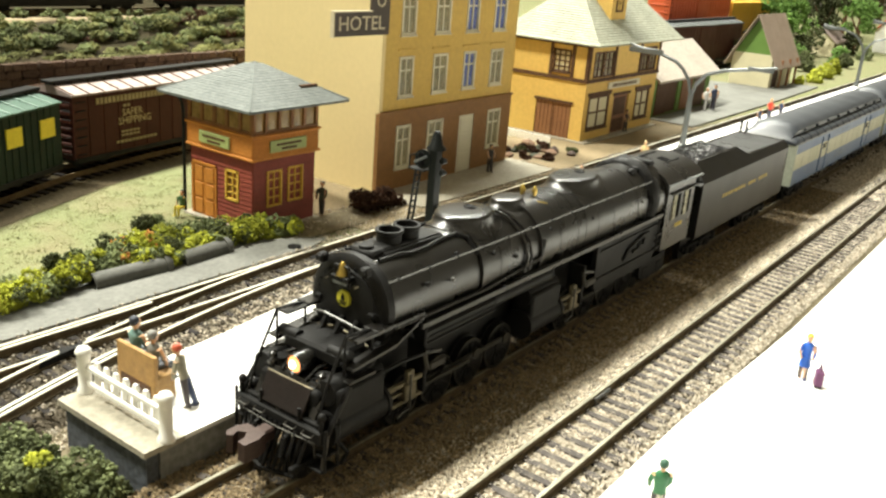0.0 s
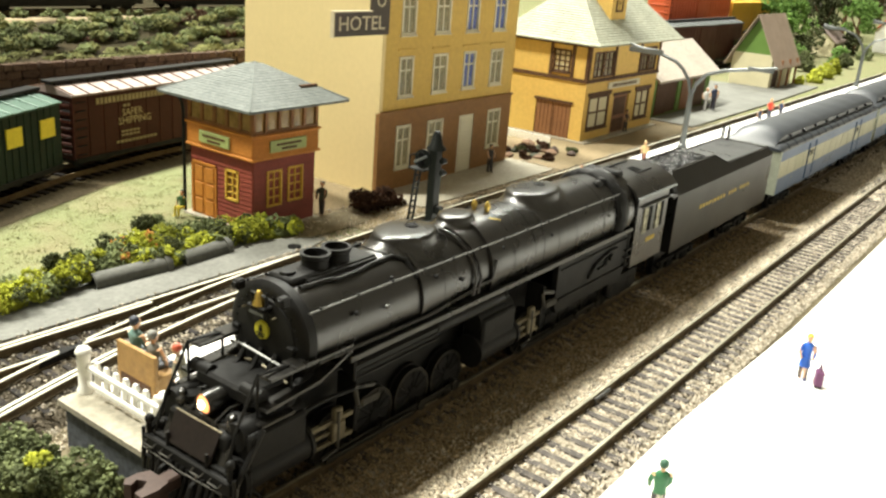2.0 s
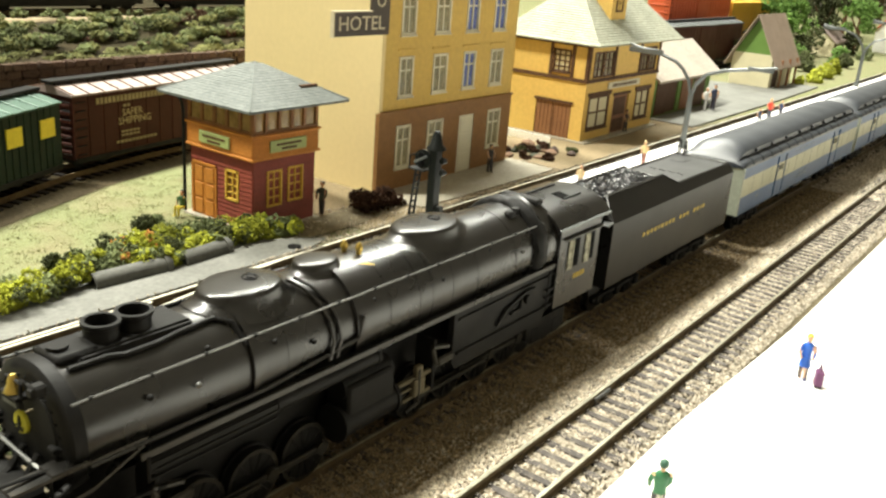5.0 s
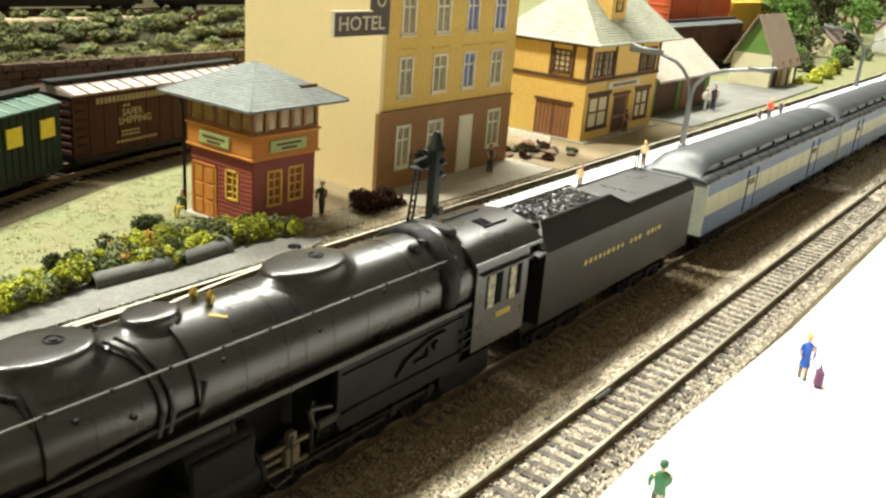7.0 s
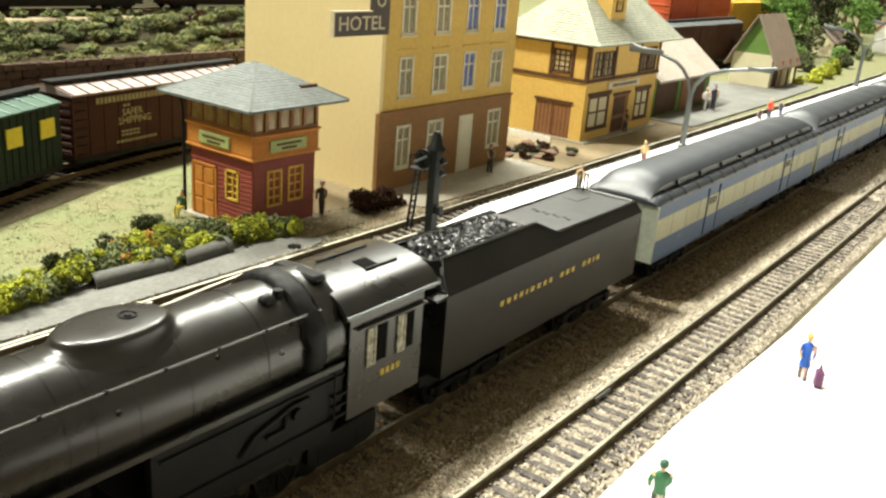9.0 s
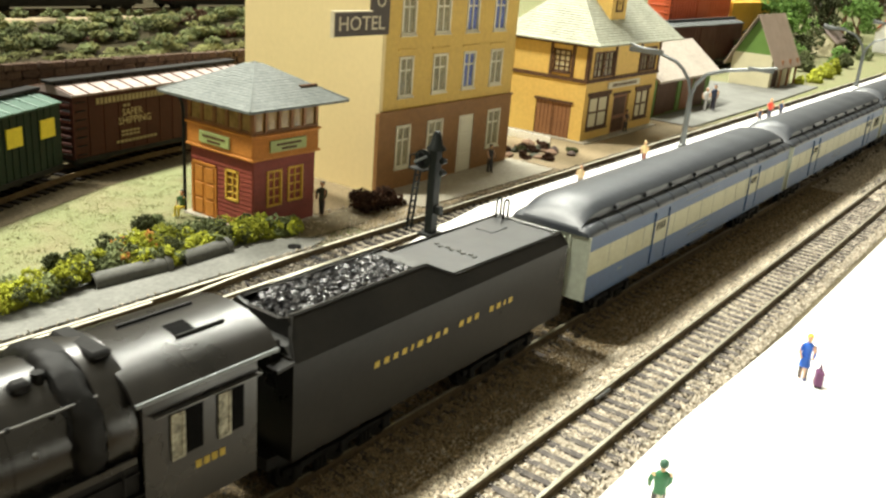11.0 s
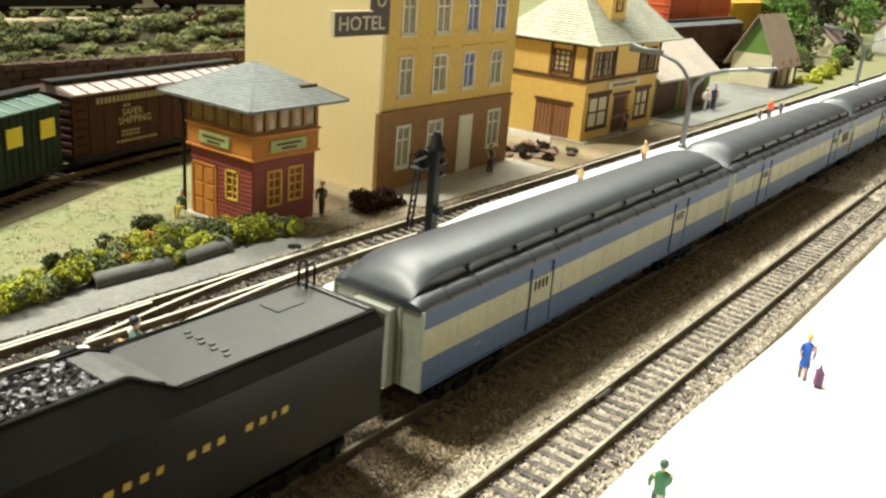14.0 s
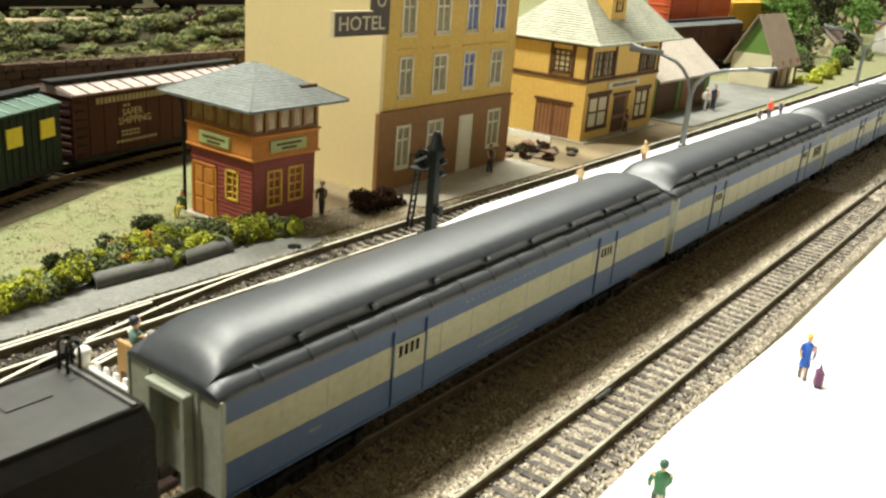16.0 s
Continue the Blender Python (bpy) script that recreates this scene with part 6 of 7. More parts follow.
    rf = P("roof", b, "stationroof", "pale grey-green shingled hip roof")
    co, fa = [], []
    nc = 26
    rr = random.Random(19)
    for (p0, p1), (q0, q1) in ((((rx0, ry0), (rx1, ry0)), ((ax, my), (bx, my))), (((rx0, ry1), (rx0, ry0)), ((ax, my), (ax, my))), (((rx1, ry0), (rx1, ry1)), ((bx, my), (bx, my)))):
        for j in range(nc):
            f0, f1 = j / nc, min(1, (j + 1.2) / nc)
            def pt(f, u):
                px, py = p0[0] + (p1[0] - p0[0]) * u, p0[1] + (p1[1] - p0[1]) * u
                qx, qy = q0[0] + (q1[0] - q0[0]) * u, q0[1] + (q1[1] - q0[1]) * u
                return Vector((px + (qx - px) * f, py + (qy - py) * f, ze + (za - ze) * f))
            n_ = max(3, int((pt(f0, 1) - pt(f0, 0)).length / 4.5))
            o = 0.5 * (j % 2) / n_
            for i in range(n_):
                u0, u1 = min(1, i / n_ + o), min(1, (i + 1) / n_ + o)
                k = len(co)
                lift = Vector((0, 0, 0.6 + rr.uniform(0, 0.25)))
                for p in (pt(f0, u0) + lift, pt(f0, u1) + lift, pt(f1, u1) + Vector((0, 0, 0.1)), pt(f1, u0) + Vector((0, 0, 0.1)), pt(f0, u0), pt(f0, u1)):
                    co.append(((p.x - X0) * MM, (p.y - Y0) * MM, (p.z - GROUND) * MM))
                fa += [(k, k + 1, k + 2, k + 3), (k + 4, k + 5, k + 1, k)]
    me = bpy.data.meshes.new("shingle_covering")
    me.from_pydata(co, [], fa)
    me.materials.append(M["stationroof"])
    sl = new("shingle_covering", me)
    sl.parent = rf
    tagged(sl, "", kind="stuff")
    b = B()
    for pts in ([(rx0, ry0, ze - 0.4), (rx1, ry0, ze - 0.4)], [(rx0, ry1, ze - 0.4), (rx0, ry0, ze - 0.4)]):
        rod(b, pts, 1.0, 8)
    P("gutter", b, "stationroof", "pale green edged gutter", parent=rf)
    # dormer
    dw = P("dormer", box(B(), 672, 698, 222, 262, 90, 116), "stationwall", "yellow gabled dormer")
    window(P, "y", 222, 679, 691, 96, 110, "timber", "pane", 2, (0.5,), 1.2, False)
    P("dormer_roof", prism(B(), [(668, 114), (685, 128), (702, 114), (702, 116), (685, 130.5), (668, 116)], 218, 264, "y"), "stationroof", parent=dw)
    P("plinth", box(B(), X0 - 2, X1 + 2, Y0 - 6, Y1, GROUND, -4.0, 0.3), "concrete")


station()


def plain_house(name, label, X0, X1, Y0, Y1, zw, ridge, wallm, gablem, roofm, over=6, posts=False, gable_axis="x"):
    """A small gabled house whose ridge runs along x."""
    t = thing(name, X0, Y0, GROUND, label, "house")
    P = at_corner(t, X0, Y0, GROUND)
    my = (Y0 + Y1) / 2
    P("front_wall", wall_panel("y", Y0, X0, X1, GROUND, zw, 2, [(X0 + (X1 - X0) * 0.12, X0 + (X1 - X0) * 0.4, -5, zw * 0.8)]), wallm)
    P("side_wall", box(B(), X0, X0 + 2, Y0 + 2, Y1, GROUND, zw), wallm)
    P("side_wall", box(B(), X1 - 2, X1, Y0 + 2, Y1, GROUND, zw), wallm)
    P("back_wall", box(B(), X0, X1, Y1, Y1 + 2, GROUND, zw), wallm)
    P("gable", prism(B(), [(Y0, zw), (Y1, zw), (my, ridge - 3)], X0, X0 + 2), gablem)
    P("gable", prism(B(), [(Y0, zw), (Y1, zw), (my, ridge - 3)], X1 - 2, X1), gablem)
    P("door", box(B(), X0 + (X1 - X0) * 0.12, X0 + (X1 - X0) * 0.4, Y0 + 1.2, Y0 + 2, -5, zw * 0.8), "timber")
    sl = (ridge - zw) / (my - Y0)
    for s, e in ((-1, Y0 - over), (1, Y1 + over)):
        ze = ridge - sl * abs(my - e)
        r = P("roof", prism(B(), [(my, ridge), (my, ridge + 2), (e, ze + 2), (e, ze)], X0 - over, X1 + over), roofm)
        for i in range(int((X1 - X0 + 2 * over) / 7)):
            x = X0 - over + 7 * i
            P("roof_batten", rod(B(), [(x, my, ridge + 2.05), (x, e, ze + 2.05)], 0.3, 4), roofm, parent=r)
    if posts:
        for k in range(3):
            P("porch_post", box(B(), X0 + 20 + 32 * k, X0 + 22.5 + 32 * k, Y0 - over + 1, Y0 - over + 3.5, GROUND, zw - 6), "redoor")
    return P


P_ = plain_house("platform_hut", "low green and brown hut with a pale roof", 806, 950, 232, 292, 34, 58, "green", "green", "hutroof", 8)
for a, c, m in ((810, 838, "timber"), (872, 900, "redoor"), (905, 935, "timber")):
    P_("front_panel", fbox("y", 232, a, c, -0.9, -0.1, -5, 30), m)
plain_house("goods_shed", "small tan shed with a green gable and brown roof", 1145, 1235, 227, 276, 36, 82, "paletan", "green", "brownroof", 9, True)


# ---- freight cars on the tracks behind ----
def boxcar(name, label, x, y, z, turn, length, body, roof, bars=None, windows=False, top=44.0, door=0.42):
    t = thing(name, x, y, z, label, "freight car", "freight cars in the sidings", turn)
    H0 = 7.0
    b = B()
    box(b, 0, length, 0, 34, H0, top)
    bd = part("body", b, M[body], t)
    step = 5.5 if windows else 11
    for u in range(1, int(length / step)):
        part("side_rib", box(B(), step * u - 0.3, step * u + 0.3, -0.35, 0.0, H0, top), M[body], bd)
    part("side_sill", box(B(), 0, length, -0.6, 0.4, H0 - 1.6, H0 + 1.0), M["flatblack"], bd)
    part("side_door", box(B(), length * door, length * (door + 0.2), -0.9, -0.2, H0 + 1, top - 2, 0.2), M[body], bd)
    for k in range(7):
        z0 = H0 + 3 + (top - H0 - 6) * k / 7
        part("end_rib", box(B(), -1.0, 0, 2, 32, z0, z0 + 2.4, 0.5), M[body], bd)
    r = B()
    prism(r, [(-1, top - 0.6), (-1, top + 0.4), (17, top + 4.6), (35, top + 0.4), (35, top - 0.6)], -1, length + 1)
    rf = part("roof", r, M[roof], t)
    for u in range(int(length / 11) + 1):
        b = B()
        for s0, s1 in (((-1, top + 0.6), (13, top + 4.0)), ((35, top + 0.6), (21, top + 4.0))):
            rod(b, [(11 * u, *s0), (11 * u, *s1)], 0.45, 5)
        part("roof_rib", b, M["timber"] if roof == "boxroof" else M["palerib"] if roof == "greenroof" else M[roof], rf)
    part("running_board", box(B(), -3, length + 3, 13, 21, top + 4.8, top + 6.8, 0.2), M["flatblack"], rf, "dark roof walk")
    b = B()
    for u in range(0, int(length), 12):
        box(b, u, u + 1, 14, 20, top + 3.6, top + 5.9)
    part("walk_support", b, M["flatblack"], rf)["kind"] = "stuff"
    for z0 in range(int(H0) + 3, int(top) - 2, 5):
        part("ladder_rung", rod(B(), [(-0.8, 1.5, z0), (-0.8, 8, z0)], 0.35, 5), M["flatblack"], bd)
        part("ladder_rung", rod(B(), [(1.5, -0.8, z0), (8, -0.8, z0)], 0.35, 5), M["flatblack"], bd)
    if windows:
        for u in (6, 34, 62, 95, 122):
            part("window_blind", box(B(), u, u + 12, -0.8, -0.1, top - 17, top - 7), paint((0.75, 0.6, 0.03)), bd, "bright yellow panel")
    if bars:
        for u, zz, w, h in bars:
            for k in range(max(1, int(w / 3))):
                part("pale_bar", box(B(), u + 3 * k, u + 3 * k + 2.2, -0.75, -0.3, zz, zz + h), paint((0.3, 0.24, 0.12)), bd)
    b = B()
    box(b, 3, length - 3, 6, 28, 3.5, H0)
    part("underframe", b, M["flatblack"], t)
    for xc in (18, length - 18):
        for s in (5.5, 28.5):
            b = B()
            box(b, xc - 12, xc + 12, s - 1, s + 1, 2.6, 5.2, 0.4)
            part("truck_frame", b, M["flatblack"], t)
            for dx in (-9, 9):
                b = B()
                cyl(b, (xc + dx, s + (2.2 if s < 17 else -2.2), 4.6), (xc + dx, s + (3.4 if s < 17 else -3.4), 4.6), 4.6, n=18)
                part("wheel", b, M["flatblack"], t)
    return t


bars = [(16, 37.4, 66, 3.6), (36, 33.8, 6, 1.4), (34, 18.4, 16, 1.2), (34, 16.2, 16, 1.2), (30, 12.4, 34, 1.6)]
bc = boxcar("boxcar", "oxide-brown boxcar with pale lettering and dusty roof", 271, 345, -1, 9.5, 150, "boxbrown", "boxroof", bars, door=0.72)
letters("SAFER", 6.0, paint((0.42, 0.33, 0.17)), bc, Matrix.Translation((43, -0.6, 30.2)) @ FRONT, "lettering")
letters("SHIPPING", 6.2, paint((0.42, 0.33, 0.17)), bc, Matrix.Translation((45, -0.6, 25.2)) @ FRONT, "lettering")
boxcar("boxcar", "dark green boxcar with bright yellow panels", 134, 282, -1, 25, 140, "boxgreen", "greenroof", None, True, 42)
boxcar("boxcar", "brown boxcar with a pale grey roof", 1075, 345, 2, 0, 290, "boxbrown", "lampgrey", None, False, 56)
boxcar("boxcar", "plain orange-red freight car in the rear siding", 1215, 402, 6, 0, 240, "orangecar", "orangecar", None, False, 84)
boxcar("boxcar", "plain yellow freight car in the rear siding", 1470, 402, 6, 0, 230, "yellowcar", "yellowcar", None, False, 74)


def siding(pts, label):
    """A curved siding: rails and dark ties on brown earth, darkened for the cars' shade."""
    sides = []
    for half in (-32, 26):
        run = []
        for i, (x, y) in enumerate(pts):
            a, b = pts[max(0, i - 1)], pts[min(len(pts) - 1, i + 1)]
            d = Vector((b[0] - a[0], b[1] - a[1])).normalized()
            k = half + 4 * noise.noise((x * 0.05, y * 0.05, half))
            run.append((x - d.y * k, y + d.x * k))
        sides.append(run)
    bed = B()
    for z in (-5.55,):
        lo = [bed.verts.new((x, y, z)) for x, y in sides[0]]
        hi = [bed.verts.new((x, y, z)) for x, y in sides[1]]
        for i in range(len(lo) - 1):
            bed.faces.new((lo[i], lo[i + 1], hi[i + 1], hi[i]))
    tagged(link("siding_bed", bed, M["shadeearth"], None, "", False), "brown earth under the siding, darkened for the freight cars' shade", "ground", kind="structure")
    t = thing("railway_track", 0, 0, -1.6, label, "railway track", "tracks of the layout")
    for s in (-8.25, 8.25):
        path = []
        for i, (x, y) in enumerate(pts):
            a, b = pts[max(0, i - 1)], pts[min(len(pts) - 1, i + 1)]
            d = Vector((b[0] - a[0], b[1] - a[1])).normalized()
            path.append((x - d.y * s, y + d.x * s))
        # Rail tops take the dark side colour, standing in for the cars' shade.
        rail_run(path, parent=t, top="railside")
    b = B()
    for (x0, y0), (x1, y1) in zip(pts, pts[1:]):
        L_ = math.hypot(x1 - x0, y1 - y0)
        a = math.atan2(y1 - y0, x1 - x0)
        for k in range(int(L_ / 7)):
            m = Matrix.Translation((x0 + (x1 - x0) * k * 7 / L_, y0 + (y1 - y0) * k * 7 / L_, 0)) @ Matrix.Rotation(a, 4, "Z")
            box(b, -1.4, 1.4, -15, 15, -4.6, -2.9, 0, m)
    part("tie_row", b, M["darktie"], t)["kind"] = "stuff"


siding([(60, 262), (130, 295), (200, 328), (270, 357), (330, 371), (440, 390), (620, 396), (900, 372), (1100, 362), (1700, 362)], "dark siding under the freight cars")


# ---- hillside behind ----
def hillside():
    """Slope over a stone wall, with a ledge for the upper track."""
    bm = B()
    nx, ny = 90, 26
    vs = []
    for i in range(nx + 1):
        x = 60 + 780 * i / nx
        row = []
        for j in range(ny + 1):
            f = j / ny
            y = 411 + 260 * f
            n = noise.noise((x * 0.02, y * 0.03, 5)) * 3 + noise.noise((x * 0.08, y * 0.08, 2)) * 1.5
            z = 50 + 17 * min(1, f * 260 / 60) if y < 560 else 67 + (y - 560) * 0.5
            row.append(bm.verts.new((x, y, z + (n if 0.03 < f and not 474 < y < 556 else n * 0.2))))
        vs.append(row)
    for a, b in zip(vs, vs[1:]):
        for j in range(ny):
            bm.faces.new((a[j], a[j + 1], b[j + 1], b[j]))
    tagged(link("ground", bm, M["hill"], None, "", True), "rough grassy slope above the stone wall", "ground", kind="structure")
    w = tagged(new("wall_back"), "dark rough stone retaining wall", "wall", kind="structure")
    part("core", box(B(), 60, 840, 405, 411, -8, 50), M["stonewall"], w)
    r = random.Random(31)
    shapes = []
    for k in range(8):
        b = B()
        box(b, -0.5, 0.5, -0.5, 0.5, -0.5, 0.5)
        bmesh.ops.bevel(b, geom=list(b.edges), offset=0.14, segments=1, affect="EDGES")
        for v in b.verts:
            v.co += Vector((r.uniform(-0.07, 0.07), r.uniform(-0.1, 0.1), r.uniform(-0.07, 0.07)))
        me = bpy.data.meshes.new("stone")
        b.to_mesh(me), b.free()
        me.materials.append(M["stonewall"])
        shapes.append(me)
    z = 30.0
    while z < 51:
        h = r.uniform(3.6, 5.4)
        x = 190 + r.uniform(0, 5)
        while x < 470:
            l = r.uniform(5, 11)
            ob = new("stone", r.choice(shapes))
            ob.parent = w
            ob.matrix_basis = Matrix.Translation(((x + l / 2) * MM, 404.6 * MM, (z + h / 2) * MM)) @ Matrix.Diagonal((l * 0.96 * MM, 4.0 * MM, h * 0.95 * MM, 1))
            x += l
        z += h


hillside()
bm = B()
rings = []
for i in range(61):
    x = 230 + 8 * i
    n = 1.2 * noise.noise((x * 0.06, 0, 4))
    rings.append([(x, 473 + n, 66.2), (x, 476 + n, 69.0), (x, 492 + n, 68.6), (x, 494, 66.2)])
tagged(link("ledge", loft(bm, rings), M["sand"], None, "", False), "tan roadbed shoulder along the upper track", "ground", kind="structure")


def slope_z(y):
    return 50 + 17 * min(1, (y - 411) / 60)


r = random.Random(77)
for k in range(44):
    x = 236 + 8.4 * k + r.uniform(-3, 3)
    y = r.uniform(413, 426)
    s = r.uniform(6, 10)
    bush("moss_clump", "pale dry moss clump over the stone wall", [(0, 0, 1.0, s * 1.5, s * 0.9, s * 0.42, 260, 0), (s * r.uniform(-1, 1), 2, 1.6, s * 0.8, s * 0.6, s * 0.35, 90, 1)], [r.choice(("leafpale", "leafpale", "tuft")), r.choice(("leafg", "leafpale", "hill"))], (x, y, slope_z(y) - 1), 0.9, 700 + k, "moss", "moss on the slope", 6)
for row, (y0, y1) in enumerate(((428, 440), (442, 456), (458, 472))):
    for k in range(26):
        x = 240 + 14.5 * k + r.uniform(-10, 10) + 12 * row
        y = r.uniform(y0 - 5, y1 + 4)
        s = r.uniform(6, 14)
        # Second, mostly paler foliage high on each shrub puts top light in the colour.
        main, tip = r.choice((("leafg", "leafpale"), ("leafd", "leafpale"), ("leafg", "leafpale"), ("leafd", "leafg"), ("leafb", "leafg"), ("leafg", "leafo" if k % 9 == 4 else "leafpale")))
        bush("bush", {"leafg": "grey-green foam shrub on the slope", "leafd": "dark green foam shrub on the slope", "leafb": "purple-brown foam shrub on the slope"}[main],
             [(0, 0, s * 0.2, s * 1.4, s * 0.8, s * 0.5, 300, 0), (s * r.uniform(-1.1, 1.1), -s * 0.3, s * 0.45, s * 0.8, s * 0.5, s * 0.35, 100, 1)], [main, tip], (x, y, slope_z(y)), 1.05, 100 + k + 40 * row, group="shrubs on the slope")
for k in range(16):
    x = 300 + 22 * k
    # Upper crumbs are mostly paler, a painted light on the shrub tops.
    bush("bush", "low leafy shrub beside the upper track", [(0, 0, 2.4, 8, 6, 4.5, 150, 0), (2, -2, 4, 5, 4, 2.6, 60, 1)], [r.choice(("leafg", "leafd")), r.choice(("leafpale", "leafg"))], (x, r.uniform(480, 490), 68), 1.2, 160 + k, group="shrubs on the slope")


def upper_train():
    t = thing("railway_track", 300, 528, 69.5, "upper track on the ledge of the slope", "railway track", "tracks of the layout")
    for s in (-8.25, 8.25):
        rail_run([(0, s), (500, s)], parent=t, top="railside")
    b = B()
    for k in range(70):
        box(b, 7 * k, 7 * k + 2.8, -15, 15, -4.6, -2.9)
    part("tie_row", b, M["darktie"], t)["kind"] = "stuff"
    boxcar("boxcar", "dark freight car on the upper track", 300, 511, 69.5, 0, 135, "flatblack", "boxroof", None, False, 44)
    boxcar("boxcar", "oxide-brown boxcar on the upper track", 462, 511, 69.5, 0, 150, "boxbrown", "boxbrown", None, False, 44)


upper_train()


# ---- shrubs along the roadway ----
hedge = [
    (150, 203, 10, "leafy", "leafd"), (160, 207, 10, "leafy", "leafg"), (170, 210, 9, "leafg", "leafy"), (181, 215, 10, "leafd", "leafy"), (190, 221, 9, "leafd", "leafg"),
    (199, 224, 8, "leafg", "leafy"), (207, 216, 10, "leafg", "leafd"), (219, 220, 11, "leafy", "leafo"), (228, 213, 10, "leafy", "leafd"), (238, 219, 10, "leafy", "leafg"),
    (249, 226, 9, "leafd", "leafg"), (259, 221, 10, "leafd", "leafg"), (271, 216, 11, "leafy", "leafd"), (283, 208, 10, "leafy", "leafg"), (295, 203, 8, "leafg", "leafy"), (247, 250, 8, "leafd", "leafg"), (213, 226, 9, "leafd", "leafg"),
]
for k, (x, y, s, a, c) in enumerate(hedge):
    s *= 1.25
    y -= 5
    bush("bush", {"leafy": "yellow-green foam shrub beside the roadway", "leafd": "dark green foam shrub beside the roadway", "leafg": "grey-green foam shrub beside the roadway"}[a],
         [(0, 0, s * 0.45, s * 0.95, s * 0.8, s * 0.75, 900, 0), (s * 0.4, -s * 0.3, s * 0.75, s * 0.45, s * 0.45, s * 0.4, 120, 1), (-s * 0.4, s * 0.2, s * 0.5, s * 0.5, s * 0.5, s * 0.5, 70, 1)], [a, c], (x, y, GROUND), 0.75, 200 + k, group="shrubs beside the roadway")
for k, (x, y, s) in enumerate(((213, 204, 9), (222, 201, 8), (204, 208, 8), (184, 206, 9), (176, 203, 8), (236, 205, 8), (248, 204, 9), (262, 203, 9), (274, 203, 8), (228, 199, 6))):
    bush("bush", ("yellow-green foam clump hanging over the pipe", "dark green foam clump beside the pipe", "grey-green foam clump beside the pipe")[k % 3], [(0, 0, s * 0.7, s, s * 0.8, s * 0.7, 520, 0), (s * 0.4, -s * 0.3, s, s * 0.5, s * 0.5, s * 0.4, 120, 1)], [("leafy", "leafd", "leafg")[k % 3], ("leafg", "leafy", "leafo" if k == 2 else "leafy")[k % 3]], (x, y, GROUND), 0.8, 260 + k, group="shrubs beside the roadway")
bush("bush", "dark purple-brown bush by the hotel corner", [(0, 0, 7, 12, 9, 9.5, 1500, 0), (12, -2, 5.5, 11, 7, 7.5, 1000, 0), (22, -2, 3, 9, 6, 5, 500, 0)], ["leafb"], (357, 200, GROUND), 0.95, 5, lumps=12)
bush("bush", "dark grey-green bush at the platform end", [(0, 0, 6, 12, 15, 10, 2600, 0), (-2, 20, 7, 13, 13, 11, 2200, 0), (8, -9, 5, 8, 8, 9, 1200, 0), (-10, 8, 8, 10, 14, 9, 1500, 0)], ["leafg", "leafd"], (104, 80, -8), 0.8, 6, lumps=12)
bush("bush", "small yellow tuft on the dark bush", [(0, 0, 0, 3.6, 4.4, 1.4, 150, 0)], ["leafy"], (98, 80, 9.5), 0.7, 66)
bush("bush", "dark bush low beside the platform end", [(0, 0, 4, 10, 12, 8, 1200, 0), (-8, 10, 3, 10, 10, 8, 900, 0)], ["leafg"], (96, 62, -8), 0.85, 7)
bush("bush", "dark bush low before the switch", [(0, 0, 3, 12, 10, 7, 1200, 0)], ["leafg"], (92, 104, -8), 0.85, 8)
for k, (x, y, s, m) in enumerate(((1300, 212, 16, "leafy"), (1370, 214, 18, "leafy"), (1440, 222, 20, "leafy"), (1480, 300, 34, "leafbright"), (1560, 320, 40, "leafd"), (1290, 300, 26, "leafbright"), (1240, 215, 10, "leafy"), (1640, 262, 26, "leafbright"), (1560, 236, 20, "leafd"), (1420, 262, 26, "leafd"), (1340, 340, 34, "leafd"), (1500, 380, 44, "leafd"), (1700, 330, 46, "leafd"), (1820, 290, 40, "leafd"), (1620, 430, 50, "leafd"), (1900, 380, 56, "leafbright"), (2050, 450, 60, "leafd"), (1760, 250, 24, "leafg"))):
    bush("bush", "rounded far shrub by the shed" if s < 30 else "large dark far shrub", [(0, 0, s * 0.4, s, s * 0.7, s * 0.7, 260, 0), (s * 0.3, 0, s * 0.8, s * 0.5, s * 0.5, s * 0.4, 80, 0)], [m], (x, y, GROUND), 3.0, 300 + k, group="far shrubs")


def tree(x, y, h, m, seed):
    t = thing("tree", x, y, GROUND, "leafy model tree far behind the shed", "tree", "far trees")
    b = B()
    cyl(b, (0, 0, 0), (1, 0, h * 0.5), h * 0.035, h * 0.02, 8)
    for a in range(5):
        an = a * 1.26
        cyl(b, (0.6, 0, h * 0.35), (h * 0.2 * math.cos(an), h * 0.2 * math.sin(an), h * 0.65), h * 0.016, h * 0.006, 6)
    part("trunk", b, M["timber"], t)
    r = random.Random(seed)
    co, fa, mi = [], [], []
    for _ in range(16):
        c = (r.uniform(-1, 1) * h * 0.24, r.uniform(-1, 1) * h * 0.24, h * r.uniform(0.42, 0.92))
        q = h * r.uniform(0.1, 0.17)
        crumbs(co, fa, mi, c, (q, q, q * 0.8), 70, h * 0.026, 0, r, 0.6)
    me = bpy.data.meshes.new("crown")
    me.from_pydata(co, [], fa)
    me.materials.append(M[m])
    c = new("crown", me)
    c.parent = t


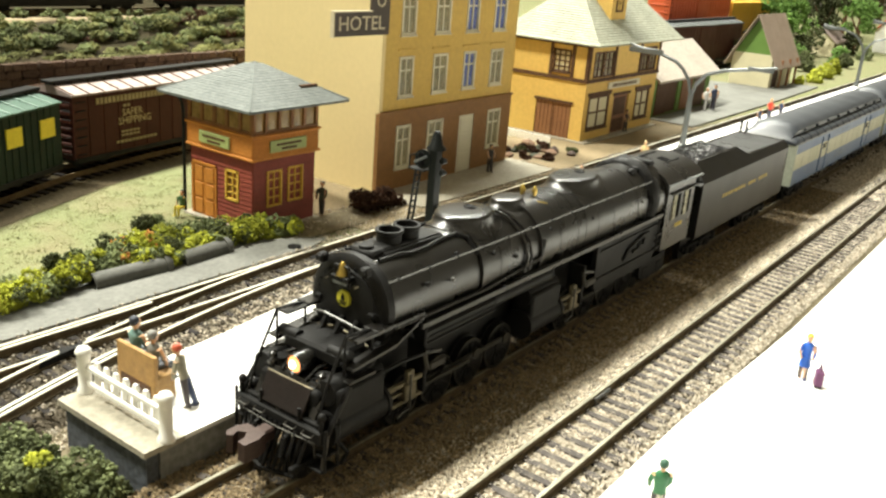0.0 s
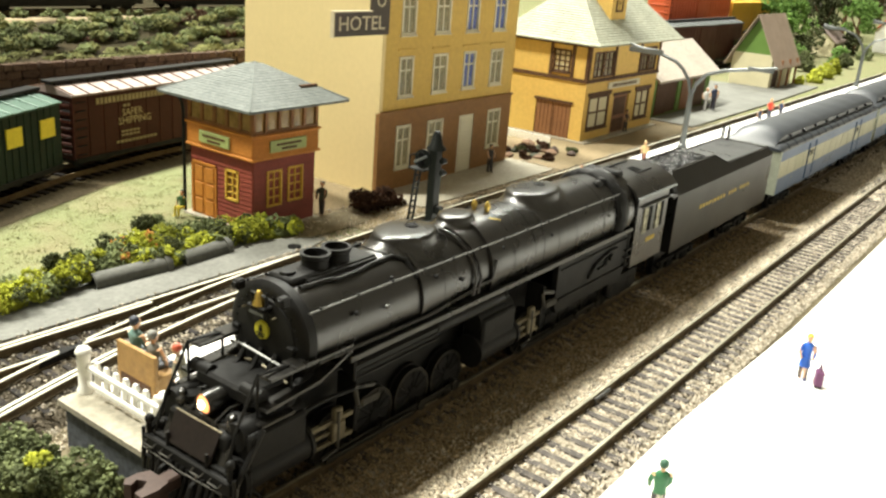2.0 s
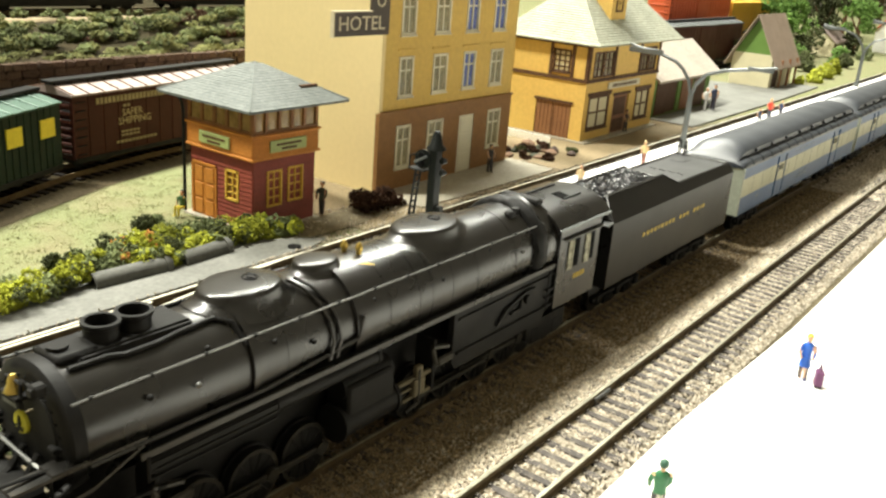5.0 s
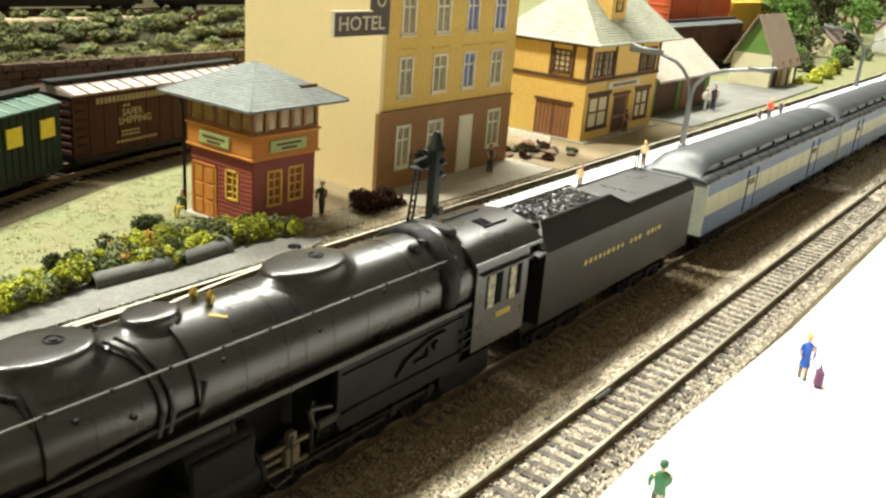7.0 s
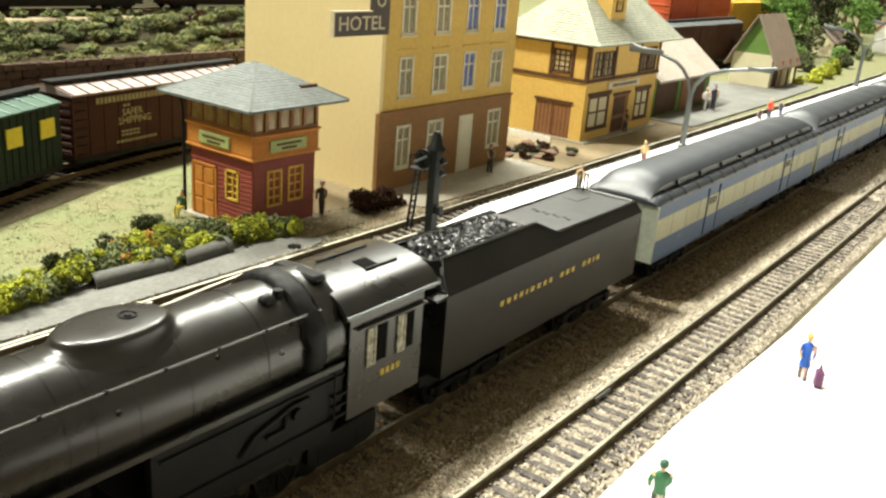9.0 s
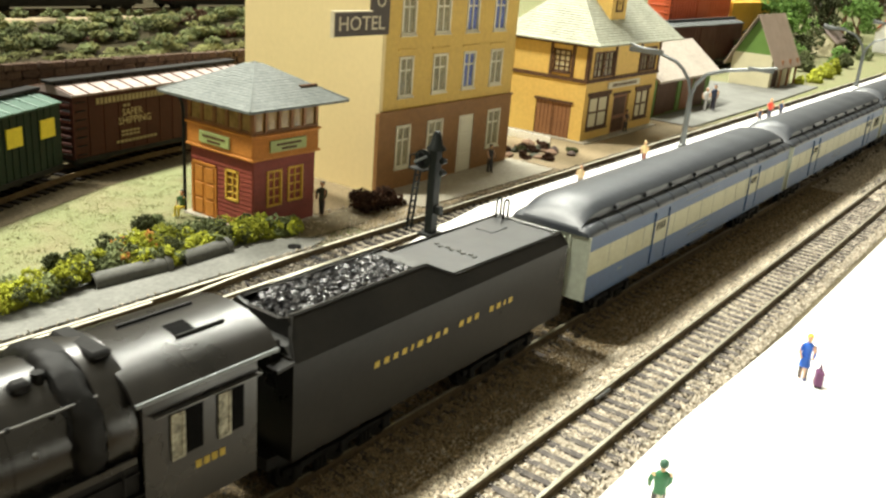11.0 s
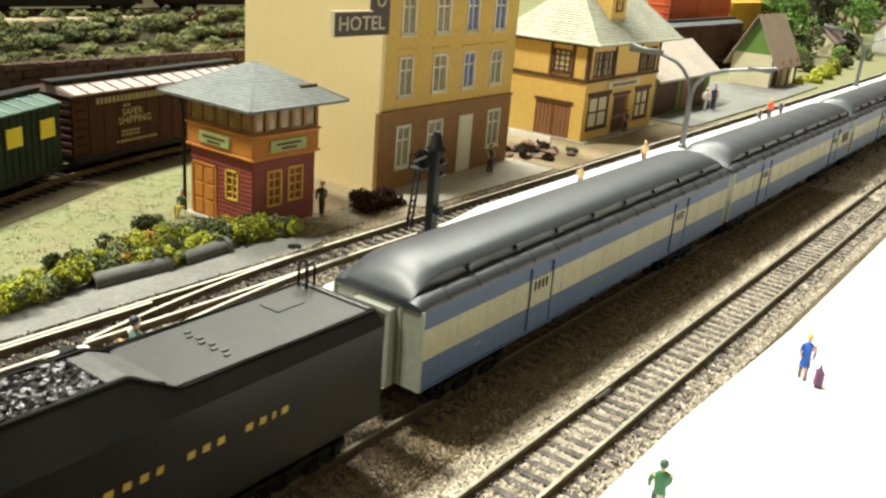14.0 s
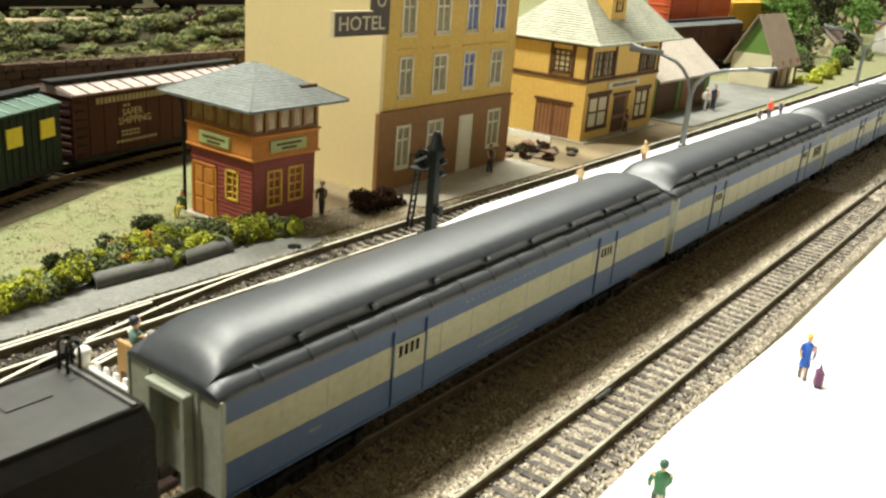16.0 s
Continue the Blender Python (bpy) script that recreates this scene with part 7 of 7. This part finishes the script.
for k, (x, y, h, m) in enumerate(((1560, 345, 120, "leafbright"), (1780, 335, 130, "leafd"), (1900, 300, 110, "leafbright"), (2050, 330, 150, "leafd"), (1660, 420, 150, "leafbright"), (1900, 480, 180, "leafd"), (2300, 420, 180, "leafbright"), (2350, 300, 150, "leafg"), (2700, 350, 200, "leafd"), (2900, 250, 180, "leafg"), (1420, 470, 140, "leafd"), (2200, 560, 200, "leafd"), (1700, 560, 170, "leafg"), (1100, 470, 120, "leafd"), (1250, 520, 140, "leafbright"))):
    tree(x, y, h, m, 400 + k)
plain_house("far_house", "small far house with a dull pink roof", 1740, 1820, 300, 350, 22, 42, "paletan", "paletan", "boxroof", 6)
plain_house("far_house", "small far house with white walls", 1980, 2100, 225, 280, 40, 75, "white", "white", "orangecar", 6)


# ---- pipes, rocks ----
def pipe(x, y, turn, length, label):
    t = thing("concrete_pipe", x, y, -7.4, label, "pipe", "pipes beside the roadway", turn)
    b = B()
    n, R1, R0 = 24, 4.2, 3.3
    rings = [[(xx, rr * math.cos(2 * math.pi * i / n), 4.2 + rr * math.sin(2 * math.pi * i / n)) for i in range(n)] for xx, rr in ((0, R1), (length, R1), (length, R0), (0, R0), (0, R1))]
    loft(b, rings, caps=False)
    part("shell", b, M["pipe"], t, smooth=True)
    part("collar", lathe_x(B(), [(length - 3, R1), (length - 3, R1 + 0.6), (length, R1 + 0.6), (length, R1)], 0, 4.2, n), M["pipe"], t, smooth=True)


pipe(188, 199.6, -3, 36, "long grey pipe half sunk beside the roadway")
pipe(231, 197.6, 3, 27, "grey pipe half hidden by shrubs")
r = random.Random(55)
for k in range(26):
    b = B()
    bmesh.ops.create_icosphere(b, subdivisions=1, radius=1)
    sx, sy, sz = r.uniform(3, 7), r.uniform(3, 6), r.uniform(2, 4)
    for v in b.verts:
        v.co = Vector((v.co.x * sx, v.co.y * sy, v.co.z * sz)) * r.uniform(0.75, 1.2)
    whole("rock", b, paint(r.choice(((0.36, 0.22, 0.15), (0.12, 0.09, 0.08), (0.3, 0.2, 0.14), (0.08, 0.09, 0.06))), 0.9), "rough brown rock in the flower bed", "rock", "rocks by the hotel", at=(r.uniform(538, 600), r.uniform(196, 240), GROUND + 1), turn=r.uniform(0, 360))
for k in range(9):
    bush("bush", "small dark plant among the rocks", [(0, 0, 2.5, 6, 5, 4, 110, 0)], [r.choice(("leafd", "leafb", "leafb"))], (r.uniform(540, 598), r.uniform(198, 238), GROUND), 1.5, 500 + k, group="plants among the rocks")
b = B()
for k in range(24):
    box(b, 0, 1.0, 2.6 * k, 2.6 * k + 1.9, -1, 6 + 0.5 * (k % 2), 0.2)
box(b, 0.2, 0.8, 0, 62, 3.2, 4.2)
whole("low_fence", b, M["fence"], "low white fence before the station side", "fence", at=(606, 228, GROUND))


# ---- mast, lamps ----
def signal_mast():
    t = thing("signal_mast", 320, 127, 8, "dark signal mast with a ladder and hooded lamps", "signal")
    b = B()
    box(b, -2.4, 2.4, -2.2, 2.2, 0, 42, 0.3)
    part("post", b, M["mast"], t)
    part("base", box(B(), -4.5, 4.5, -4.5, 4.5, 0, 1.6, 0.4), M["mast"], t)
    b = B()
    lathe_z(b, [(4.6, 41.4), (4.5, 42.2), (3.0, 44.0), (2.0, 48.4), (1.6, 49.0), (1.5, 49.8), (0.2, 50.4)], 0, 0, 18)
    part("cap", b, M["mast"], t, "bell-shaped cap", True)
    b = B()
    for s in (-1.8, 1.8):
        rod(b, [(-2 + s, 11.6, -0.0), (-2 + s, 8.0, 31.0)], 0.58, 6)
    for k in range(9):
        f = k / 9
        rod(b, [(-3.8, 11.6 - 3.6 * f, 2 + 29 * f), (-0.2, 11.6 - 3.6 * f, 2 + 29 * f)], 0.5, 6)
    part("ladder", b, M["mast"], t, "narrow metal ladder")
    b = B()
    box(b, -4.4, 1.5, 3, 12.4, 30.6, 31.4, 0.2)
    rod(b, [(-4, 12, 31), (-4, 12, 37), (-4, 4, 40)], 0.4, 6)
    rod(b, [(1, 12, 31), (1, 12, 36.5), (1, 3, 40)], 0.4, 6)
    part("platform", b, M["mast"], t)
    for z, y in ((36.5, -4.2), (31.0, -4.4)):
        b = B()
        cyl(b, (-1.2, y, z), (2.0, y, z), 1.2, n=14)
        ball(b, (0.4, y + 0.3, z + 0.6), 1.3, n=10)
        part("lamp", b, M["mast"], t, "small dark signal lamp", True)
    b = B()
    cyl(b, (-3.2, 5.2, 36.2), (-2.2, 5.2, 36.2), 4.6, n=22)
    part("target", b, M["mast"], t, smooth=True)
    for z in (34.0, 38.5):
        b = B()
        cyl(b, (-4.6, 5.2, z), (-3, 5.2, z), 1.3, n=12)
        part("lens", b, M["tunnel"], t)
    b = B()
    rod(b, [(-4.8, 8.6, 34.5), (-4.4, 2.0, 38.4)], 0.6, 6)
    part("arm", b, M["lampgrey"], t, "pale slanted arm")
    part("relay_box", box(B(), -1.4, 1.6, -5.6, -2.2, 11, 15, 0.3), M["mast"], t)


signal_mast()


def street_lamp(x, y, label):
    t = thing("street_lamp", x, y, 8, label, "street lamp", "street lamps on the platform")
    b = B()
    lathe_z(b, [(3.4, 0), (3.2, 2.4), (2.4, 3), (2.1, 12), (1.9, 40)], 0, 0, 16)
    part("pole", b, M["lampgrey"], t, smooth=True)
    for pts, hd in (([(0, 0, 38), (0, -2.6, 47.5), (0, -9, 55.8), (0, -22, 60.4), (0, -40, 63.5)], ((0, -38, 63.3), (0, -58, 67.0))), ([(0, 0, 38), (0, 3, 49), (0, 9, 57), (0, 15, 61.5), (0, 26, 65)], ((0, 24, 64.6), (0, 53, 69.6)))):
        b = B()
        rod(b, pts, 1.25, 10)
        for p in pts:
            ball(b, p, 1.25, n=8)
        part("arm", b, M["lampgrey"], t, "curved arm", True)
        b = B()
        a, c = Vector(hd[0]), Vector(hd[1])
        cyl(b, a, c, 1.2, 0.9, 12)
        box(b, -1.3, 1.3, min(a.y, c.y) + 2, max(a.y, c.y), min(a.z, c.z) - 0.4, max(a.z, c.z) - 1.4, 0.4)
        part("lamp_head", b, M["lampgrey"], t, "long pale lamp head", True)
    return t


lp = street_lamp(630, 129, "grey double-armed street lamp on the platform")
copy_thing(lp, pose(1.2, 0.136, 0.008))
copy_thing(lp, pose(1.47, 0.135, 0.008))


# ---- fence, bench, figures ----
def fence():
    t = thing("picket_fence", 126, 66, 8.1, "short white picket fence at the platform end", "fence")
    for y in (0, 38):
        b = B()
        lathe_z(b, [(2.4, 0), (2.4, 1.2), (1.9, 1.8), (1.9, 11.8), (2.3, 12.4), (2.3, 13.4), (1.7, 14.3), (0.3, 14.8)], 0, y, 12)
        part("post", b, M["fence"], t, smooth=True)
    for z in (2.6, 7.6):
        part("rail", box(B(), -0.6, 0.6, 1.5, 36.5, z, z + 1.7, 0.3), M["fence"], t)
    for k in range(7):
        y = 5.4 + 4.6 * k
        b = B()
        prism(b, [(y - 1.2, 1.4), (y + 1.2, 1.4), (y + 1.2, 9.8), (y + 0.7, 10.9), (y - 0.7, 10.9), (y - 1.2, 9.8)], 0.6, 1.5)
        part("picket", b, M["fence"], t)


fence()


def bench():
    t = thing("bench", 136, 83, 8, "tan wooden bench with a solid back", "bench")
    b = B()
    box(b, -1.2, 0.2, 0, 18, 1.5, 15.2, 0.2)
    part("backrest", b, M["bench"], t)
    part("seat", box(B(), 0.2, 6.5, 0, 18, 7.6, 8.6, 0.2), M["bench"], t)
    for y in (0.4, 16.2):
        part("side", box(B(), -1.0, 6.2, y, y + 1.4, 0, 8.0, 0.2), M["bench"], t)
    part("dark_panel", box(B(), -1.5, -1.2, 2, 16, 2, 5.6), M["timber"], t)


bench()
figure("seated figurine in a teal shirt and dark cap", 139.0, 97.5, 12.2, 0, (0.16, 0.28, 0.26), (0.12, 0.14, 0.16), (0.03, 0.035, 0.05), 23, True)
figure("seated grey figurine on the bench", 139.0, 89, 11.6, 0, (0.22, 0.22, 0.2), (0.1, 0.11, 0.13), (0.2, 0.2, 0.18), 21.5, True)
stoop = figure("stooping figurine with a red cap and blue trousers", 142.0, 75.5, 8, 120, (0.3, 0.28, 0.2), (0.05, 0.07, 0.14), (0.5, 0.09, 0.04), 20)
stoop.matrix_basis = pose(0.142, 0.0755, 0.008, 0, 14, 120)
figure("figurine of a traveller in blue with yellow hair", 314.5, -49.8, 0.2, 200, (0.02, 0.12, 0.55), (0.62, 0.4, 0.26), (0.85, 0.55, 0.02), 17.6, skirt=(0.02, 0.11, 0.5))
figure("figurine in a green jacket with dark hair", 198, -44.5, -0.9, 35, (0.03, 0.16, 0.06), (0.55, 0.5, 0.4), (0.03, 0.1, 0.06), 19)
figure("figurine waving in a green shirt and yellow trousers", 276, 256, GROUND + 1, 190, (0.03, 0.09, 0.03), (0.5, 0.4, 0.03), (0.05, 0.05, 0.03), 17, seated=True, arm=1.0)
figure("dark figurine standing beside the signal tower", 334, 212, GROUND, 200, (0.08, 0.09, 0.06), (0.03, 0.03, 0.03), (0.05, 0.04, 0.03), 19)
figure("dark figurine standing before the hotel", 487, 205, -4.4, 250, (0.03, 0.03, 0.035), (0.02, 0.02, 0.025), (0.02, 0.02, 0.02), 19, skirt=(0.02, 0.02, 0.025))
figure("dark figurine by the station door", 705, 211, -4, 250, (0.06, 0.04, 0.04), (0.03, 0.03, 0.03), (0.03, 0.02, 0.02), 19)
figure("pale yellow figurine on the platform", 553, 125, 8, 200, (0.6, 0.5, 0.25), (0.4, 0.15, 0.1), (0.6, 0.5, 0.25), 16)
figure("small tan figurine with a dark hat on the platform", 456, 121, 8, 200, (0.5, 0.4, 0.22), (0.3, 0.25, 0.2), (0.03, 0.03, 0.03), 15)
figure("figurine in a bright red coat on the platform", 830, 128, 8, 200, (0.62, 0.06, 0.03), (0.05, 0.06, 0.1), (0.5, 0.3, 0.1), 19)
figure("dark seated figurine on the platform", 806, 129, 8, 200, (0.03, 0.04, 0.08), (0.02, 0.03, 0.06), (0.03, 0.03, 0.03), 16, True)
figure("dark blue figurine on the platform", 858, 126, 8, 200, (0.03, 0.05, 0.12), (0.02, 0.03, 0.06), (0.4, 0.3, 0.15), 15)
figure("dark figurine with a pale coat near the hut", 905, 208, -4.2, 200, (0.03, 0.04, 0.08), (0.03, 0.03, 0.05), (0.02, 0.03, 0.06), 26)
figure("pale figurine standing near the hut", 888, 210, -4.2, 200, (0.6, 0.6, 0.58), (0.6, 0.6, 0.58), (0.5, 0.45, 0.4), 24)


def suitcase():
    t = thing("suitcase", 312, -56, 0.2, "small purple wheeled suitcase", "suitcase", turn=20)
    part("case", box(B(), -2.2, 2.2, -1.4, 1.4, 0.6, 6.4, 0.5), paint((0.12, 0.03, 0.1)), t)
    b = B()
    rod(b, [(-1.2, 0, 6.2), (-1.2, 0, 8.4), (1.2, 0, 8.4), (1.2, 0, 6.2)], 0.3, 6)
    part("handle", b, paint((0.08, 0.02, 0.06)), t)
    for x in (-1.5, 1.5):
        b = B()
        cyl(b, (x, -1.2, 0.6), (x, 1.2, 0.6), 0.6, n=10)
        part("wheel", b, M["flatblack"], t)


suitcase()


def motions():
    """The train draws in and gathers speed; wheels turn and rods swing with it."""
    ts = [i * 0.25 for i in range(65)]
    for ob in [loco, tender] + cars:
        p = ob.matrix_basis.translation.copy()
        walk(ob, [(t, pose(p.x - S(t) * MM, p.y, p.z)) for t in ts])
    for w, r, phase in spinners:
        p = w.location.copy()
        walk(w, [(t, pose(p.x, p.y, p.z, 0, -math.degrees(S(t) / r) + phase, 0)) for t in ts])
    for o, x, r, c, phase in cranks:
        def at(t):
            a = radians(-math.degrees(S(t) / r) + phase)
            return pose((x + c * math.sin(a)) * MM, 0, (r + c * math.cos(a)) * MM)
        walk(o, [(t, at(t)) for t in ts])


motions()
